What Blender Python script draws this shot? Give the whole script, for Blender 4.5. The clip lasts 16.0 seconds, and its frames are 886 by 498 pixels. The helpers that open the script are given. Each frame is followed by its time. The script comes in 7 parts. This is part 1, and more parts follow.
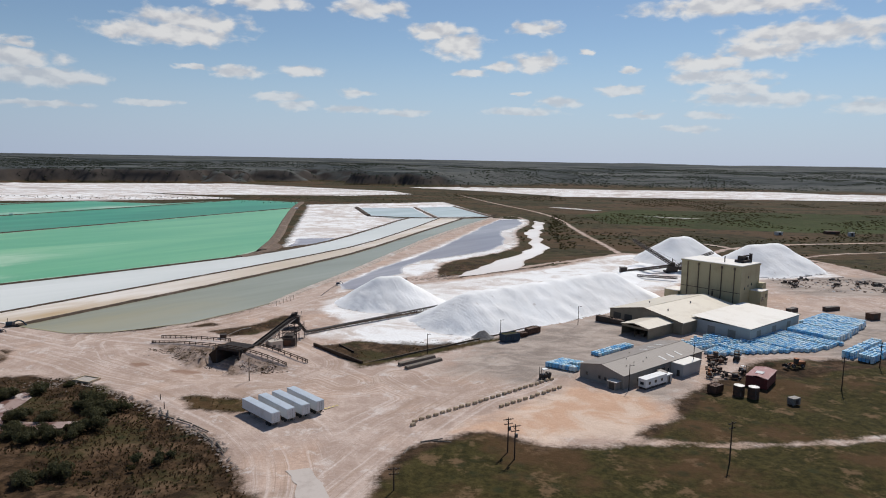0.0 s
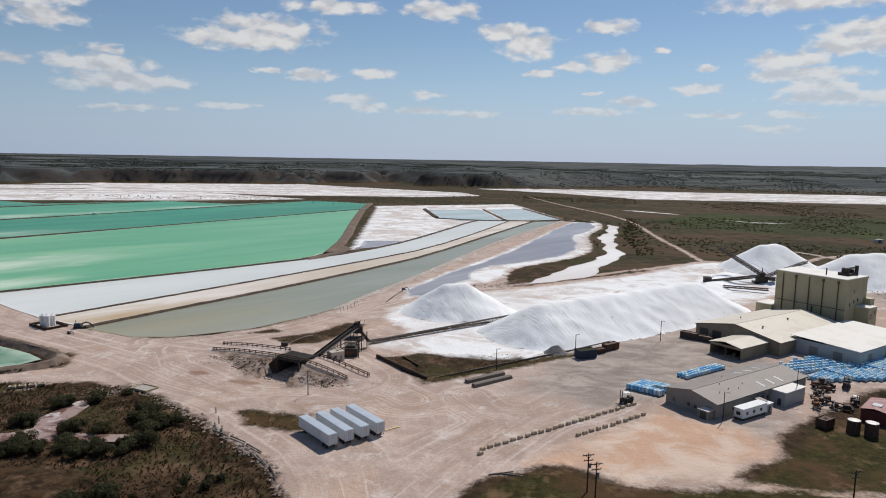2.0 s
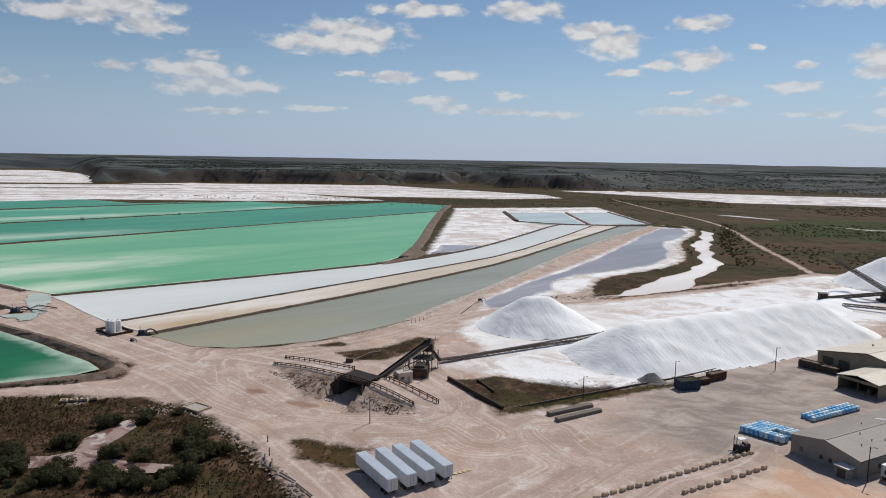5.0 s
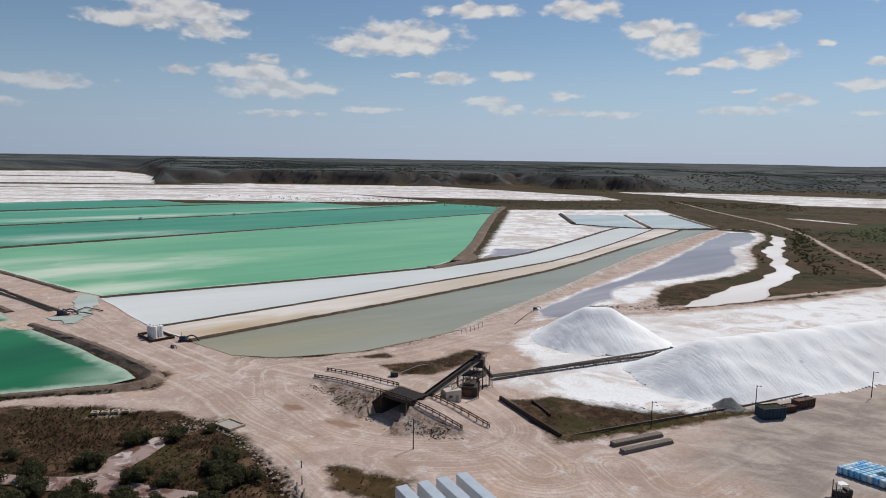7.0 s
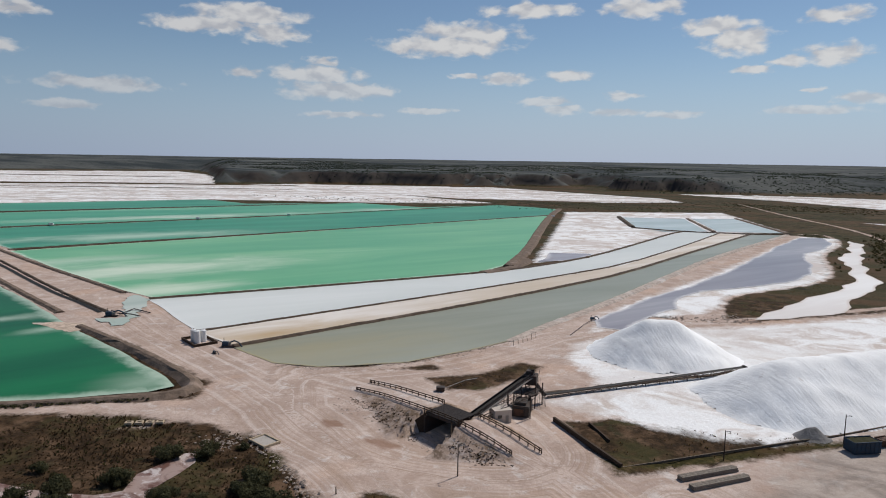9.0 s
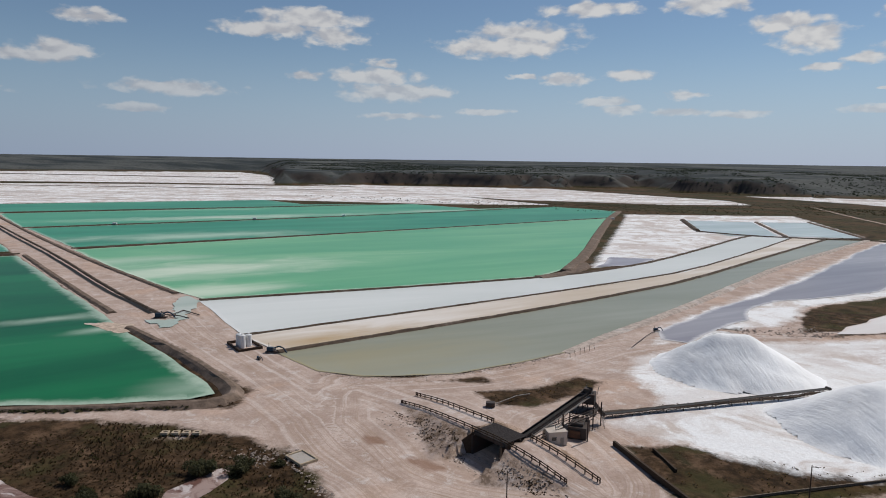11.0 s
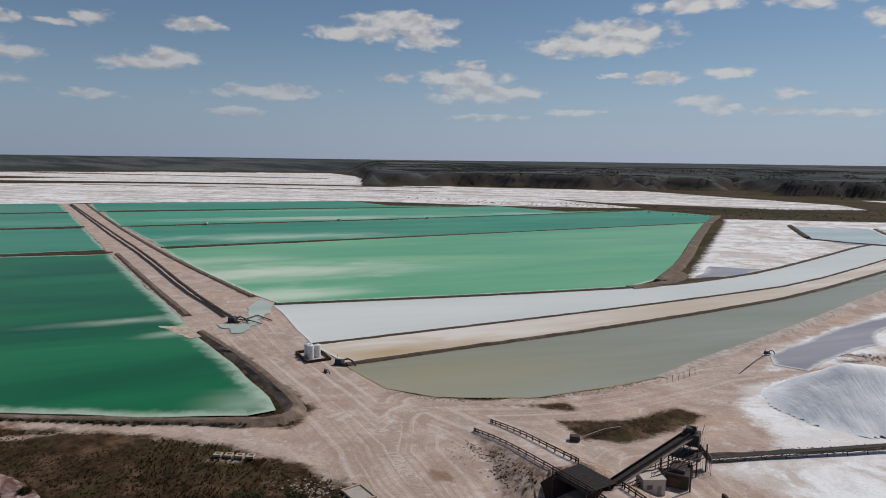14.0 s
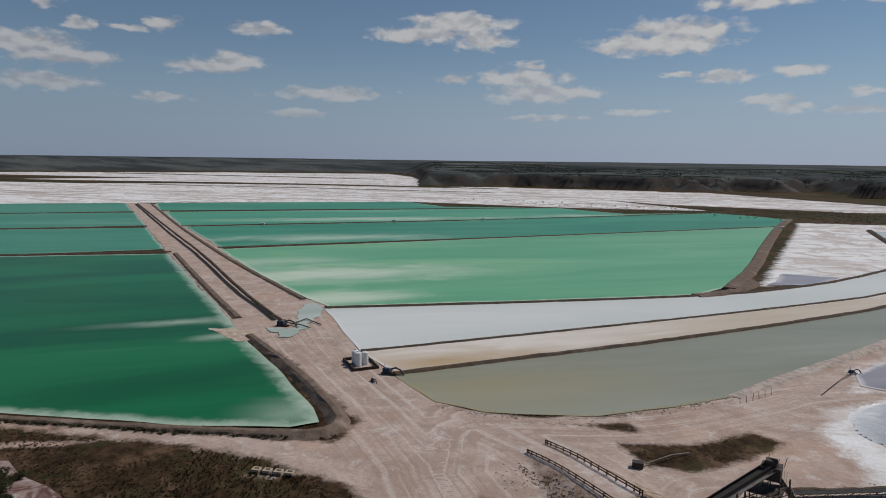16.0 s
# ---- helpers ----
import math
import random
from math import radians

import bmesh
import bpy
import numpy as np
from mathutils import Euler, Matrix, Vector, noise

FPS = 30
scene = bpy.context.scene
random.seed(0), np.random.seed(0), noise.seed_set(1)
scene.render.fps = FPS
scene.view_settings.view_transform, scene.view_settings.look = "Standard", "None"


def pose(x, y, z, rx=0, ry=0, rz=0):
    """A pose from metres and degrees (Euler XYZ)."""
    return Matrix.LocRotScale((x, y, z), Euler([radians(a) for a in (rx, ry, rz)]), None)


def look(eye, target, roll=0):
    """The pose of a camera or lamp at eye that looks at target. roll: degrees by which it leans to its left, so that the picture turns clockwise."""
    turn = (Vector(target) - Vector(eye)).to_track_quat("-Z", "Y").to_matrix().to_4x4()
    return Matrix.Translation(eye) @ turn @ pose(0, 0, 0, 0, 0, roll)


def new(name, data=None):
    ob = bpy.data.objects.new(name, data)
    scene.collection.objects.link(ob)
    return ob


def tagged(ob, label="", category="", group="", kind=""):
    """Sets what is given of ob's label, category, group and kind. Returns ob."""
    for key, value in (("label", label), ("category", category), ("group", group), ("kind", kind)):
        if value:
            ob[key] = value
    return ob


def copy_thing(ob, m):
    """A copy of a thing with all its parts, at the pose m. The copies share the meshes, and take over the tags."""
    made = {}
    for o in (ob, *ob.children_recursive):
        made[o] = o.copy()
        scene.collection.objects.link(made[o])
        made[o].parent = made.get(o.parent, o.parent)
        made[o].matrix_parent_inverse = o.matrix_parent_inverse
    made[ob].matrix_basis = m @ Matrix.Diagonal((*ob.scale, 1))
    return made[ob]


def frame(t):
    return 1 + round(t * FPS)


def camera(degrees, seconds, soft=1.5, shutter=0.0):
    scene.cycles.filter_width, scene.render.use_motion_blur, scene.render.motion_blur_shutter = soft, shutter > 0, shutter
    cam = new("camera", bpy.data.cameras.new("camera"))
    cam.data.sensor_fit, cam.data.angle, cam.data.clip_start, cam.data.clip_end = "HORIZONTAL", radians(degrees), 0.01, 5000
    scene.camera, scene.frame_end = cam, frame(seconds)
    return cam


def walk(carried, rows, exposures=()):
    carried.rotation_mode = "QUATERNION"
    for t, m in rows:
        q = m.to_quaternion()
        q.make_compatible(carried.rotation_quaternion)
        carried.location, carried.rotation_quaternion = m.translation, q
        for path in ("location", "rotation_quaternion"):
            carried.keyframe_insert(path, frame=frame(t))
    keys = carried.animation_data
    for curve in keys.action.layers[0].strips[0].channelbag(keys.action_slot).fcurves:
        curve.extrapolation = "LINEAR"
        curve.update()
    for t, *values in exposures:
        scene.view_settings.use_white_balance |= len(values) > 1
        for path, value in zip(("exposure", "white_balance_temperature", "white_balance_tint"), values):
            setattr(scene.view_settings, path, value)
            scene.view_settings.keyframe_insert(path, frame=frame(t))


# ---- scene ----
from mathutils.geometry import delaunay_2d_cdt

cam = camera(66.3, 16.0, soft=1.0)
PATH = [
    # seconds, eye, tilt, lean, turn
    (0, (0.00, 0.00, 72.80), 82.430, 0.880, 0.000),
    (0.5, (-0.24, 4.08, 72.83), 82.455, 0.845, 1.544),
    (1, (-0.56, 8.19, 72.90), 82.462, 0.804, 3.129),
    (1.5, (-0.97, 12.41, 72.99), 82.453, 0.838, 4.642),
    (2, (-1.37, 16.78, 73.06), 82.434, 0.875, 5.771),
    (2.5, (-1.71, 21.07, 73.13), 82.427, 0.890, 6.878),
    (3, (-2.01, 25.22, 73.19), 82.429, 0.904, 8.003),
    (3.5, (-2.47, 29.28, 73.22), 82.439, 0.911, 9.096),
    (4, (-3.03, 33.42, 73.18), 82.430, 0.920, 10.213),
    (6.5, (-7.22, 55.84, 72.73), 82.446, 0.819, 15.976),
    (7, (-8.15, 59.98, 72.70), 82.439, 0.826, 17.096),
    (7.5, (-8.98, 63.89, 72.70), 82.449, 0.819, 18.233),
    (8, (-9.69, 67.57, 72.70), 82.440, 0.861, 19.416),
    (8.5, (-10.49, 71.00, 72.69), 82.432, 0.837, 20.562),
    (9, (-11.38, 74.25, 72.71), 82.441, 0.837, 21.737),
    (11.5, (-16.22, 90.40, 72.31), 82.478, 0.778, 27.753),
    (12, (-17.51, 93.67, 72.28), 82.492, 0.773, 28.976),
    (12.5, (-18.79, 96.99, 72.26), 82.482, 0.742, 30.176),
    (13, (-20.13, 100.31, 72.25), 82.490, 0.697, 31.429),
    (13.5, (-21.55, 103.51, 72.24), 82.484, 0.701, 32.658),
    (14, (-23.08, 106.58, 72.21), 82.478, 0.746, 33.858),
    (14.5, (-24.62, 109.45, 72.18), 82.469, 0.714, 35.073),
    (15, (-26.10, 112.11, 72.17), 82.473, 0.720, 36.294),
    (15.5, (-27.52, 114.61, 72.17), 82.475, 0.709, 37.488),
    (16, (-28.92, 116.94, 72.15), 82.481, 0.723, 38.661),
]


def drone(eye, tilt, lean, turn):
    """Level turn first, then tilt, then a lean about the view axis."""
    return pose(*eye, 0, 0, turn) @ pose(0, 0, 0, tilt) @ pose(0, 0, 0, 0, 0, lean)


walk(cam, [(t, drone(eye, a, b, c)) for t, eye, a, b, c in PATH],
     exposures=[(0, -0.38), (3.5, -0.42), (8, -0.49), (11.5, -0.61), (14, -0.73), (16, -0.89)])

# ---------------------------------------------------------------- world, sun
SUN_AZ, SUN_EL = 27.0, 50.0      # degrees clockwise from +y, and above the horizon
sun = new("sun", bpy.data.lights.new("sun", "SUN"))
sun.data.energy, sun.data.angle, sun.data.color = 5.0, radians(0.53), (1.0, 0.95, 0.88)
sun.matrix_world = look((0, 0, 0), (-math.sin(radians(SUN_AZ)) * math.cos(radians(SUN_EL)),
                                    -math.cos(radians(SUN_AZ)) * math.cos(radians(SUN_EL)),
                                    -math.sin(radians(SUN_EL))))
sun.location = (200, 300, 500)


class Nodes:
    """Short hand for building node trees."""

    def __init__(self, tree):
        self.tree = tree
        tree.nodes.clear()

    def add(self, kind):
        return self.tree.nodes.new(kind)

    def put(self, socket, value):
        if isinstance(value, bpy.types.NodeSocket):
            self.tree.links.new(value, socket)
        else:
            socket.default_value = value

    def math(self, op, a, b=0.0, c=0.0, clamp=False):
        n = self.add("ShaderNodeMath")
        n.operation, n.use_clamp = op, clamp
        for s, v in zip(n.inputs, (a, b, c)):
            self.put(s, v)
        return n.outputs[0]

    def vec(self, op, a, b=(0, 0, 0), c=(0, 0, 0)):
        n = self.add("ShaderNodeVectorMath")
        n.operation = op
        for s, v in zip(n.inputs, (a, b, c)):
            self.put(s, v)
        return n.outputs["Value" if op in ("LENGTH", "DOT_PRODUCT", "DISTANCE") else "Vector"]

    def mix(self, f, a, b):
        n = self.add("ShaderNodeMix")
        n.data_type = "RGBA"
        self.put(n.inputs[0], f)
        for s, v in zip((n.inputs[6], n.inputs[7]), (a, b)):
            self.put(s, v if isinstance(v, bpy.types.NodeSocket) else (*v, 1))
        return n.outputs[2]

    def ramp(self, x, lo, hi, a=0.0, b=1.0):
        n = self.add("ShaderNodeMapRange")
        n.interpolation_type = "SMOOTHSTEP"
        for s, v in zip(n.inputs, (x, lo, hi, a, b)):
            self.put(s, v)
        return n.outputs[0]

    def noise(self, at, scale, detail=4.0, rough=0.55, warp=0.0):
        n = self.add("ShaderNodeTexNoise")
        self.put(n.inputs["Vector"], at)
        for k, v in (("Scale", scale), ("Detail", detail), ("Roughness", rough), ("Distortion", warp)):
            n.inputs[k].default_value = v
        return n.outputs["Fac"]

    def spots(self, at, scale):
        n = self.add("ShaderNodeTexVoronoi")
        self.put(n.inputs["Vector"], at)
        n.inputs["Scale"].default_value = scale
        return n.outputs["Distance"]

    def attribute(self, name):
        n = self.add("ShaderNodeAttribute")
        n.attribute_name = name
        return n.outputs["Fac"]

    def place(self):
        return self.add("ShaderNodeNewGeometry").outputs["Position"]

    def surface(self, colour, rough=0.9, bump=None, strength=0.3, dist=0.1, metal=0.0, spec=0.5, normal=None):
        b = self.add("ShaderNodeBsdfPrincipled")
        self.put(b.inputs["Base Color"], colour if isinstance(colour, bpy.types.NodeSocket) else (*colour, 1))
        self.put(b.inputs["Roughness"], rough)
        self.put(b.inputs["Metallic"], metal)
        b.inputs["Specular IOR Level"].default_value = spec
        if bump is not None:
            n = self.add("ShaderNodeBump")
            n.inputs["Strength"].default_value, n.inputs["Distance"].default_value = strength, dist
            self.put(n.inputs["Height"], bump)
            self.put(b.inputs["Normal"], n.outputs[0])
        out = self.add("ShaderNodeOutputMaterial")
        self.put(out.inputs[0], b.outputs[0])
        return b


def sky():
    world = bpy.data.worlds.new("sky")
    scene.world = world
    world.use_nodes = True
    n = Nodes(world.node_tree)
    air = n.add("ShaderNodeTexSky")
    air.sky_type, air.sun_disc = "NISHITA", False
    air.sun_elevation, air.sun_rotation = radians(SUN_EL), radians(SUN_AZ)
    air.altitude, air.air_density, air.dust_density, air.ozone_density = 500, 1.0, 0.12, 3.0
    way = n.add("ShaderNodeTexCoord").outputs["Generated"]
    sep = n.add("ShaderNodeSeparateXYZ")
    n.put(sep.inputs[0], way)
    az = n.math("MULTIPLY", n.math("ARCTAN2", n.math("MULTIPLY", sep.outputs[0], -1.0), sep.outputs[1]), 57.2958)
    el = n.math("MULTIPLY", n.math("ARCSINE", sep.outputs[2]), 57.2958)
    comb = n.add("ShaderNodeCombineXYZ")
    n.put(comb.inputs[0], az), n.put(comb.inputs[1], el)
    at = comb.outputs[0]
    # fair-weather cumulus: azimuth (to the left), height, half width, half height in degrees
    big = [(21.8, 9.1, 5.2, 0.9), (20.0, 10.1, 4.2, 0.9), (24.8, 9.0, 2.2, 0.6), (6.0, 11.8, 2.9, 0.75), (14.9, 11.8, 3.8, 0.6), (-0.8, 9.2, 2.4, 1.1),
           (0.6, 10.2, 2.6, 0.7), (-7.0, 7.8, 2.3, 0.8), (-4.6, 7.5, 1.4, 0.5), (-7.1, 10.5, 2.1, 0.55), (-1.9, 7.0, 1.7, 0.38),
           (30.6, 5.4, 4.6, 0.8), (32.4, 6.6, 3.6, 0.8), (31.7, 7.6, 1.3, 0.4), (-22.4, 11.6, 7.6, 0.8), (-27.7, 9.3, 6.0, 1.0), (-24.6, 8.3, 3.4, 0.7),
           (-20.6, 7.6, 2.8, 0.7), (-21.5, 6.5, 4.0, 0.6), (-24.2, 4.8, 5.0, 0.6), (-22.5, 5.6, 3.4, 0.5), (16.9, 6.6, 2.1, 0.52), (20.0, 6.8, 1.4, 0.28),
           (11.7, 6.8, 1.8, 0.42), (40.4, 10.0, 4.2, 0.7), (37.4, 10.9, 4.4, 0.8), (35.6, 9.6, 2.6, 0.8), (57.4, 6.9, 3.2, 0.6), (55.6, 7.5, 2.2, 0.7),
           (53.7, 9.9, 2.1, 0.55), (60.6, 9.9, 1.2, 0.6), (66.3, 9.4, 1.0, 0.45), (70.0, 7.8, 3.8, 0.9), (67.6, 7.0, 3.4, 0.6), (37.8, 6.5, 1.3, 0.5)]
    low = [(7.4, 5.2, 1.3, 0.4), (-9.4, 4.7, 2.0, 0.45), (-6.2, 3.9, 3.3, 0.36), (-14.2, 5.6, 2.1, 0.42), (-15.9, 3.7, 2.0, 0.24), (13.4, 4.8, 2.2, 0.4),
           (12.2, 4.1, 1.8, 0.4), (7.8, 3.9, 1.9, 0.32), (3.4, 3.7, 1.9, 0.32), (-21.1, 3.6, 1.9, 0.32), (30.1, 3.5, 2.9, 0.28), (23.0, 3.9, 2.1, 0.24),
           (-14.8, 7.2, 0.9, 0.28), (-11.2, 8.6, 0.7, 0.25), (-6.1, 5.4, 0.7, 0.2), (-19.5, 2.6, 1.9, 0.28), (-31.4, 4.1, 2.0, 0.6), (48.2, 5.2, 4.5, 0.6),
           (50.5, 3.6, 2.4, 0.3), (68.6, 5.3, 3.3, 0.65), (63.3, 9.4, 1.4, 0.3), (61.2, 4.5, 2.4, 0.36), (68.3, 10.6, 1.0, 0.4)]
    wob = n.add("ShaderNodeTexNoise")
    n.put(wob.inputs["Vector"], n.vec("MULTIPLY", at, (0.8, 1.8, 1)))
    wob.inputs["Scale"].default_value, wob.inputs["Detail"].default_value, wob.inputs["Roughness"].default_value = 0.8, 5, 0.55
    warped = n.vec("MULTIPLY_ADD", n.vec("SUBTRACT", wob.outputs["Color"], (0.5, 0.5, 0.5)), (2.4, 0.8, 0), at)
    near = None
    for a, e, w, h in big + low:
        d = n.vec("LENGTH", n.vec("MULTIPLY_ADD", warped, (1 / w, 1 / h, 0), (-a / w, -e / h, 0)))
        near = d if near is None else n.math("MINIMUM", near, d)
    puffs = n.vec("MULTIPLY", at, (1, 1.9, 1))
    grain = n.noise(puffs, 0.62, 5.0, 0.50, 0.25)
    body = n.math("ADD", n.math("SUBTRACT", 1.06, near), n.math("MULTIPLY", n.math("SUBTRACT", grain, 0.5), 1.9))
    cover = n.ramp(body, -0.16, 0.55)
    # cover overhead and behind, where nothing is seen directly
    far = n.noise(n.vec("MULTIPLY", way, (5, 5, 9)), 1.0, 6.0, 0.6)
    high = n.math("MULTIPLY", n.ramp(far, 0.58, 0.72), n.ramp(el, 14.0, 22.0))
    cover = n.math("MAXIMUM", cover, high)
    cover = n.math("MULTIPLY", cover, n.ramp(el, 2.0, 9.0, 0.48, 0.93))
    above = n.noise(n.vec("ADD", puffs, (0.0, 1.0, 0.0)), 0.62, 2.0, 0.45)
    shade = n.ramp(n.math("SUBTRACT", above, grain), -0.16, 0.20, 1.0, 0.0)
    sunward = n.ramp(n.vec("DOT_PRODUCT", way, (math.sin(radians(SUN_AZ)), math.cos(radians(SUN_AZ)), 0.0)), -0.3, 0.95)
    cloud = n.mix(shade, n.mix(sunward, (5.0, 5.2, 5.8), (6.9, 7.0, 7.4)), n.mix(sunward, (7.2, 7.3, 7.6), (9.5, 9.4, 9.3)))
    haze = n.mix(n.ramp(el, -1.0, 10.0, 0.82, 0.0), air.outputs[0], n.mix(sunward, (2.9, 4.1, 6.4), (4.9, 6.2, 8.8)))
    bg = n.add("ShaderNodeBackground")
    n.put(bg.inputs[0], n.mix(cover, haze, cloud))
    bg.inputs[1].default_value = 0.1
    out = n.add("ShaderNodeOutputWorld")
    n.put(out.inputs[0], bg.outputs[0])


sky()


# ---------------------------------------------------------------- materials
def material(name):
    m = bpy.data.materials.new(name)
    m.use_nodes = True
    return m, Nodes(m.node_tree)


def earth_colours(n, p):
    """Sand, salt crust and scrub as colours at the place p."""
    fine = n.noise(p, 0.9, 6.0, 0.65)
    mid = n.noise(p, 0.09, 5.0, 0.6, 0.6)
    wide = n.noise(p, 0.02, 4.0, 0.55, 0.8)
    # wheel tracks: bands that follow the ways that trucks take
    slow = n.vec("MULTIPLY", p, (0.012, 0.012, 0.0))
    lane = n.add("ShaderNodeCombineXYZ")
    n.put(lane.inputs[0], n.math("MULTIPLY", n.math("ADD", n.attribute("lane"), n.math("MULTIPLY", n.noise(p, 0.018, 3.0, 0.5), 7.0)), 0.42))
    across = n.vec("ADD", lane.outputs[0], slow)
    drawn = n.noise(across, 1.0, 8.0, 0.68, 0.0)
    rut = n.noise(n.vec("MULTIPLY_ADD", lane.outputs[0], (2.4, 0, 0), slow), 1.0, 4.0, 0.65, 0.0)
    busy = n.ramp(n.math("ADD", n.attribute("lane"), n.math("MULTIPLY", n.noise(p, 0.03, 4.0), 20.0)), 16.0, 34.0, 1.0, 0.12)
    sand = n.mix(n.ramp(mid, 0.36, 0.66), (0.40, 0.30, 0.248), (0.53, 0.42, 0.362))
    sand = n.mix(n.ramp(wide, 0.52, 0.68, 0.0, 0.55), sand, (0.53, 0.36, 0.265))
    sand = n.mix(n.math("MULTIPLY", busy, n.ramp(drawn, 0.50, 0.64, 0.0, 0.6)), sand, (0.67, 0.58, 0.53))
    sand = n.mix(n.math("MULTIPLY", busy, n.ramp(drawn, 0.32, 0.45, 0.6, 0.0)), sand, (0.38, 0.28, 0.22))
    sand = n.mix(n.math("MULTIPLY", busy, n.ramp(rut, 0.36, 0.46, 0.55, 0.0)), sand, (0.36, 0.26, 0.195))
    sand = n.mix(n.ramp(n.noise(p, 0.13, 8.0, 0.72, 0.3), 0.54, 0.66, 0.0, 0.5), sand, (0.70, 0.66, 0.635))
    sand = n.mix(n.ramp(fine, 0.34, 0.60, 0.25, 0.0), sand, (0.28, 0.195, 0.15))
    sand = n.mix(n.ramp(n.noise(p, 0.35, 7.0, 0.75), 0.36, 0.47, 0.35, 0.0), sand, (0.30, 0.215, 0.17))
    sand = n.mix(n.ramp(n.noise(p, 0.8, 5.0, 0.78), 0.58, 0.68, 0.0, 0.25), sand, (0.70, 0.60, 0.55))
    sand = n.mix(n.math("MULTIPLY", busy, n.ramp(n.noise(n.vec("MULTIPLY_ADD", lane.outputs[0], (5.5, 0, 0), slow), 1.0, 2.0, 0.6, 0.0), 0.30, 0.40, 0.6, 0.0)), sand, (0.30, 0.215, 0.165))
    grey = n.ramp(n.math("ADD", n.attribute("grey"), n.math("MULTIPLY", n.math("SUBTRACT", mid, 0.5), 30.0)), -6.0, 8.0, 0.0, 0.75)
    sand = n.mix(grey, sand, n.mix(n.ramp(n.noise(n.vec("MULTIPLY", p, (0.05, 0.09, 0)), 1.0, 8.0, 0.7, 0.4), 0.38, 0.62), (0.20, 0.175, 0.155), (0.42, 0.36, 0.315)))
    peach = n.ramp(n.math("ADD", n.attribute("peach"), n.math("MULTIPLY", n.math("SUBTRACT", mid, 0.5), 20.0)), -5.0, 6.0, 0.0, 0.7)
    sand = n.mix(peach, sand, n.mix(n.ramp(n.noise(p, 0.07, 6.0, 0.6, 0.8), 0.4, 0.62), (0.57, 0.35, 0.225), (0.68, 0.53, 0.42)))
    salt = n.mix(n.ramp(n.noise(p, 0.05, 6.0, 0.65, 1.0), 0.34, 0.56), (0.56, 0.48, 0.43), (0.86, 0.86, 0.86))
    salt = n.mix(n.ramp(n.noise(p, 0.018, 7.0, 0.65, 1.6), 0.50, 0.60, 0.0, 0.7), salt, (0.52, 0.43, 0.385))
    rot = n.add("ShaderNodeVectorRotate")
    rot.rotation_type = "Z_AXIS"
    n.put(rot.inputs["Vector"], p)
    rot.inputs["Angle"].default_value = radians(-24)
    flats = n.noise(n.vec("MULTIPLY", rot.outputs[0], (0.0026, 0.014, 0.2)), 1.0, 7.0, 0.66, 1.8)
    salt = n.mix(n.ramp(flats, 0.50, 0.60, 0.0, 0.65), salt, n.mix(n.ramp(n.attribute("near"), 0.2, 0.8), (0.30, 0.235, 0.20), (0.80, 0.79, 0.78)))
    salt = n.mix(n.ramp(fine, 0.36, 0.7, 0.22, 0.0), salt, (0.5, 0.46, 0.43))
    clump = n.noise(p, 0.28, 6.0, 0.7)
    scrub = n.mix(n.ramp(clump, 0.38, 0.64), (0.024, 0.015, 0.008), (0.069, 0.041, 0.022))
    scrub = n.mix(n.ramp(n.noise(p, 0.05, 4.0, 0.6), 0.5, 0.66, 0.0, 0.6), scrub, (0.055, 0.053, 0.020))
    scrub = n.mix(n.ramp(wide, 0.60, 0.72, 0.0, 0.5), scrub, (0.14, 0.08, 0.048))
    return sand, salt, scrub, fine


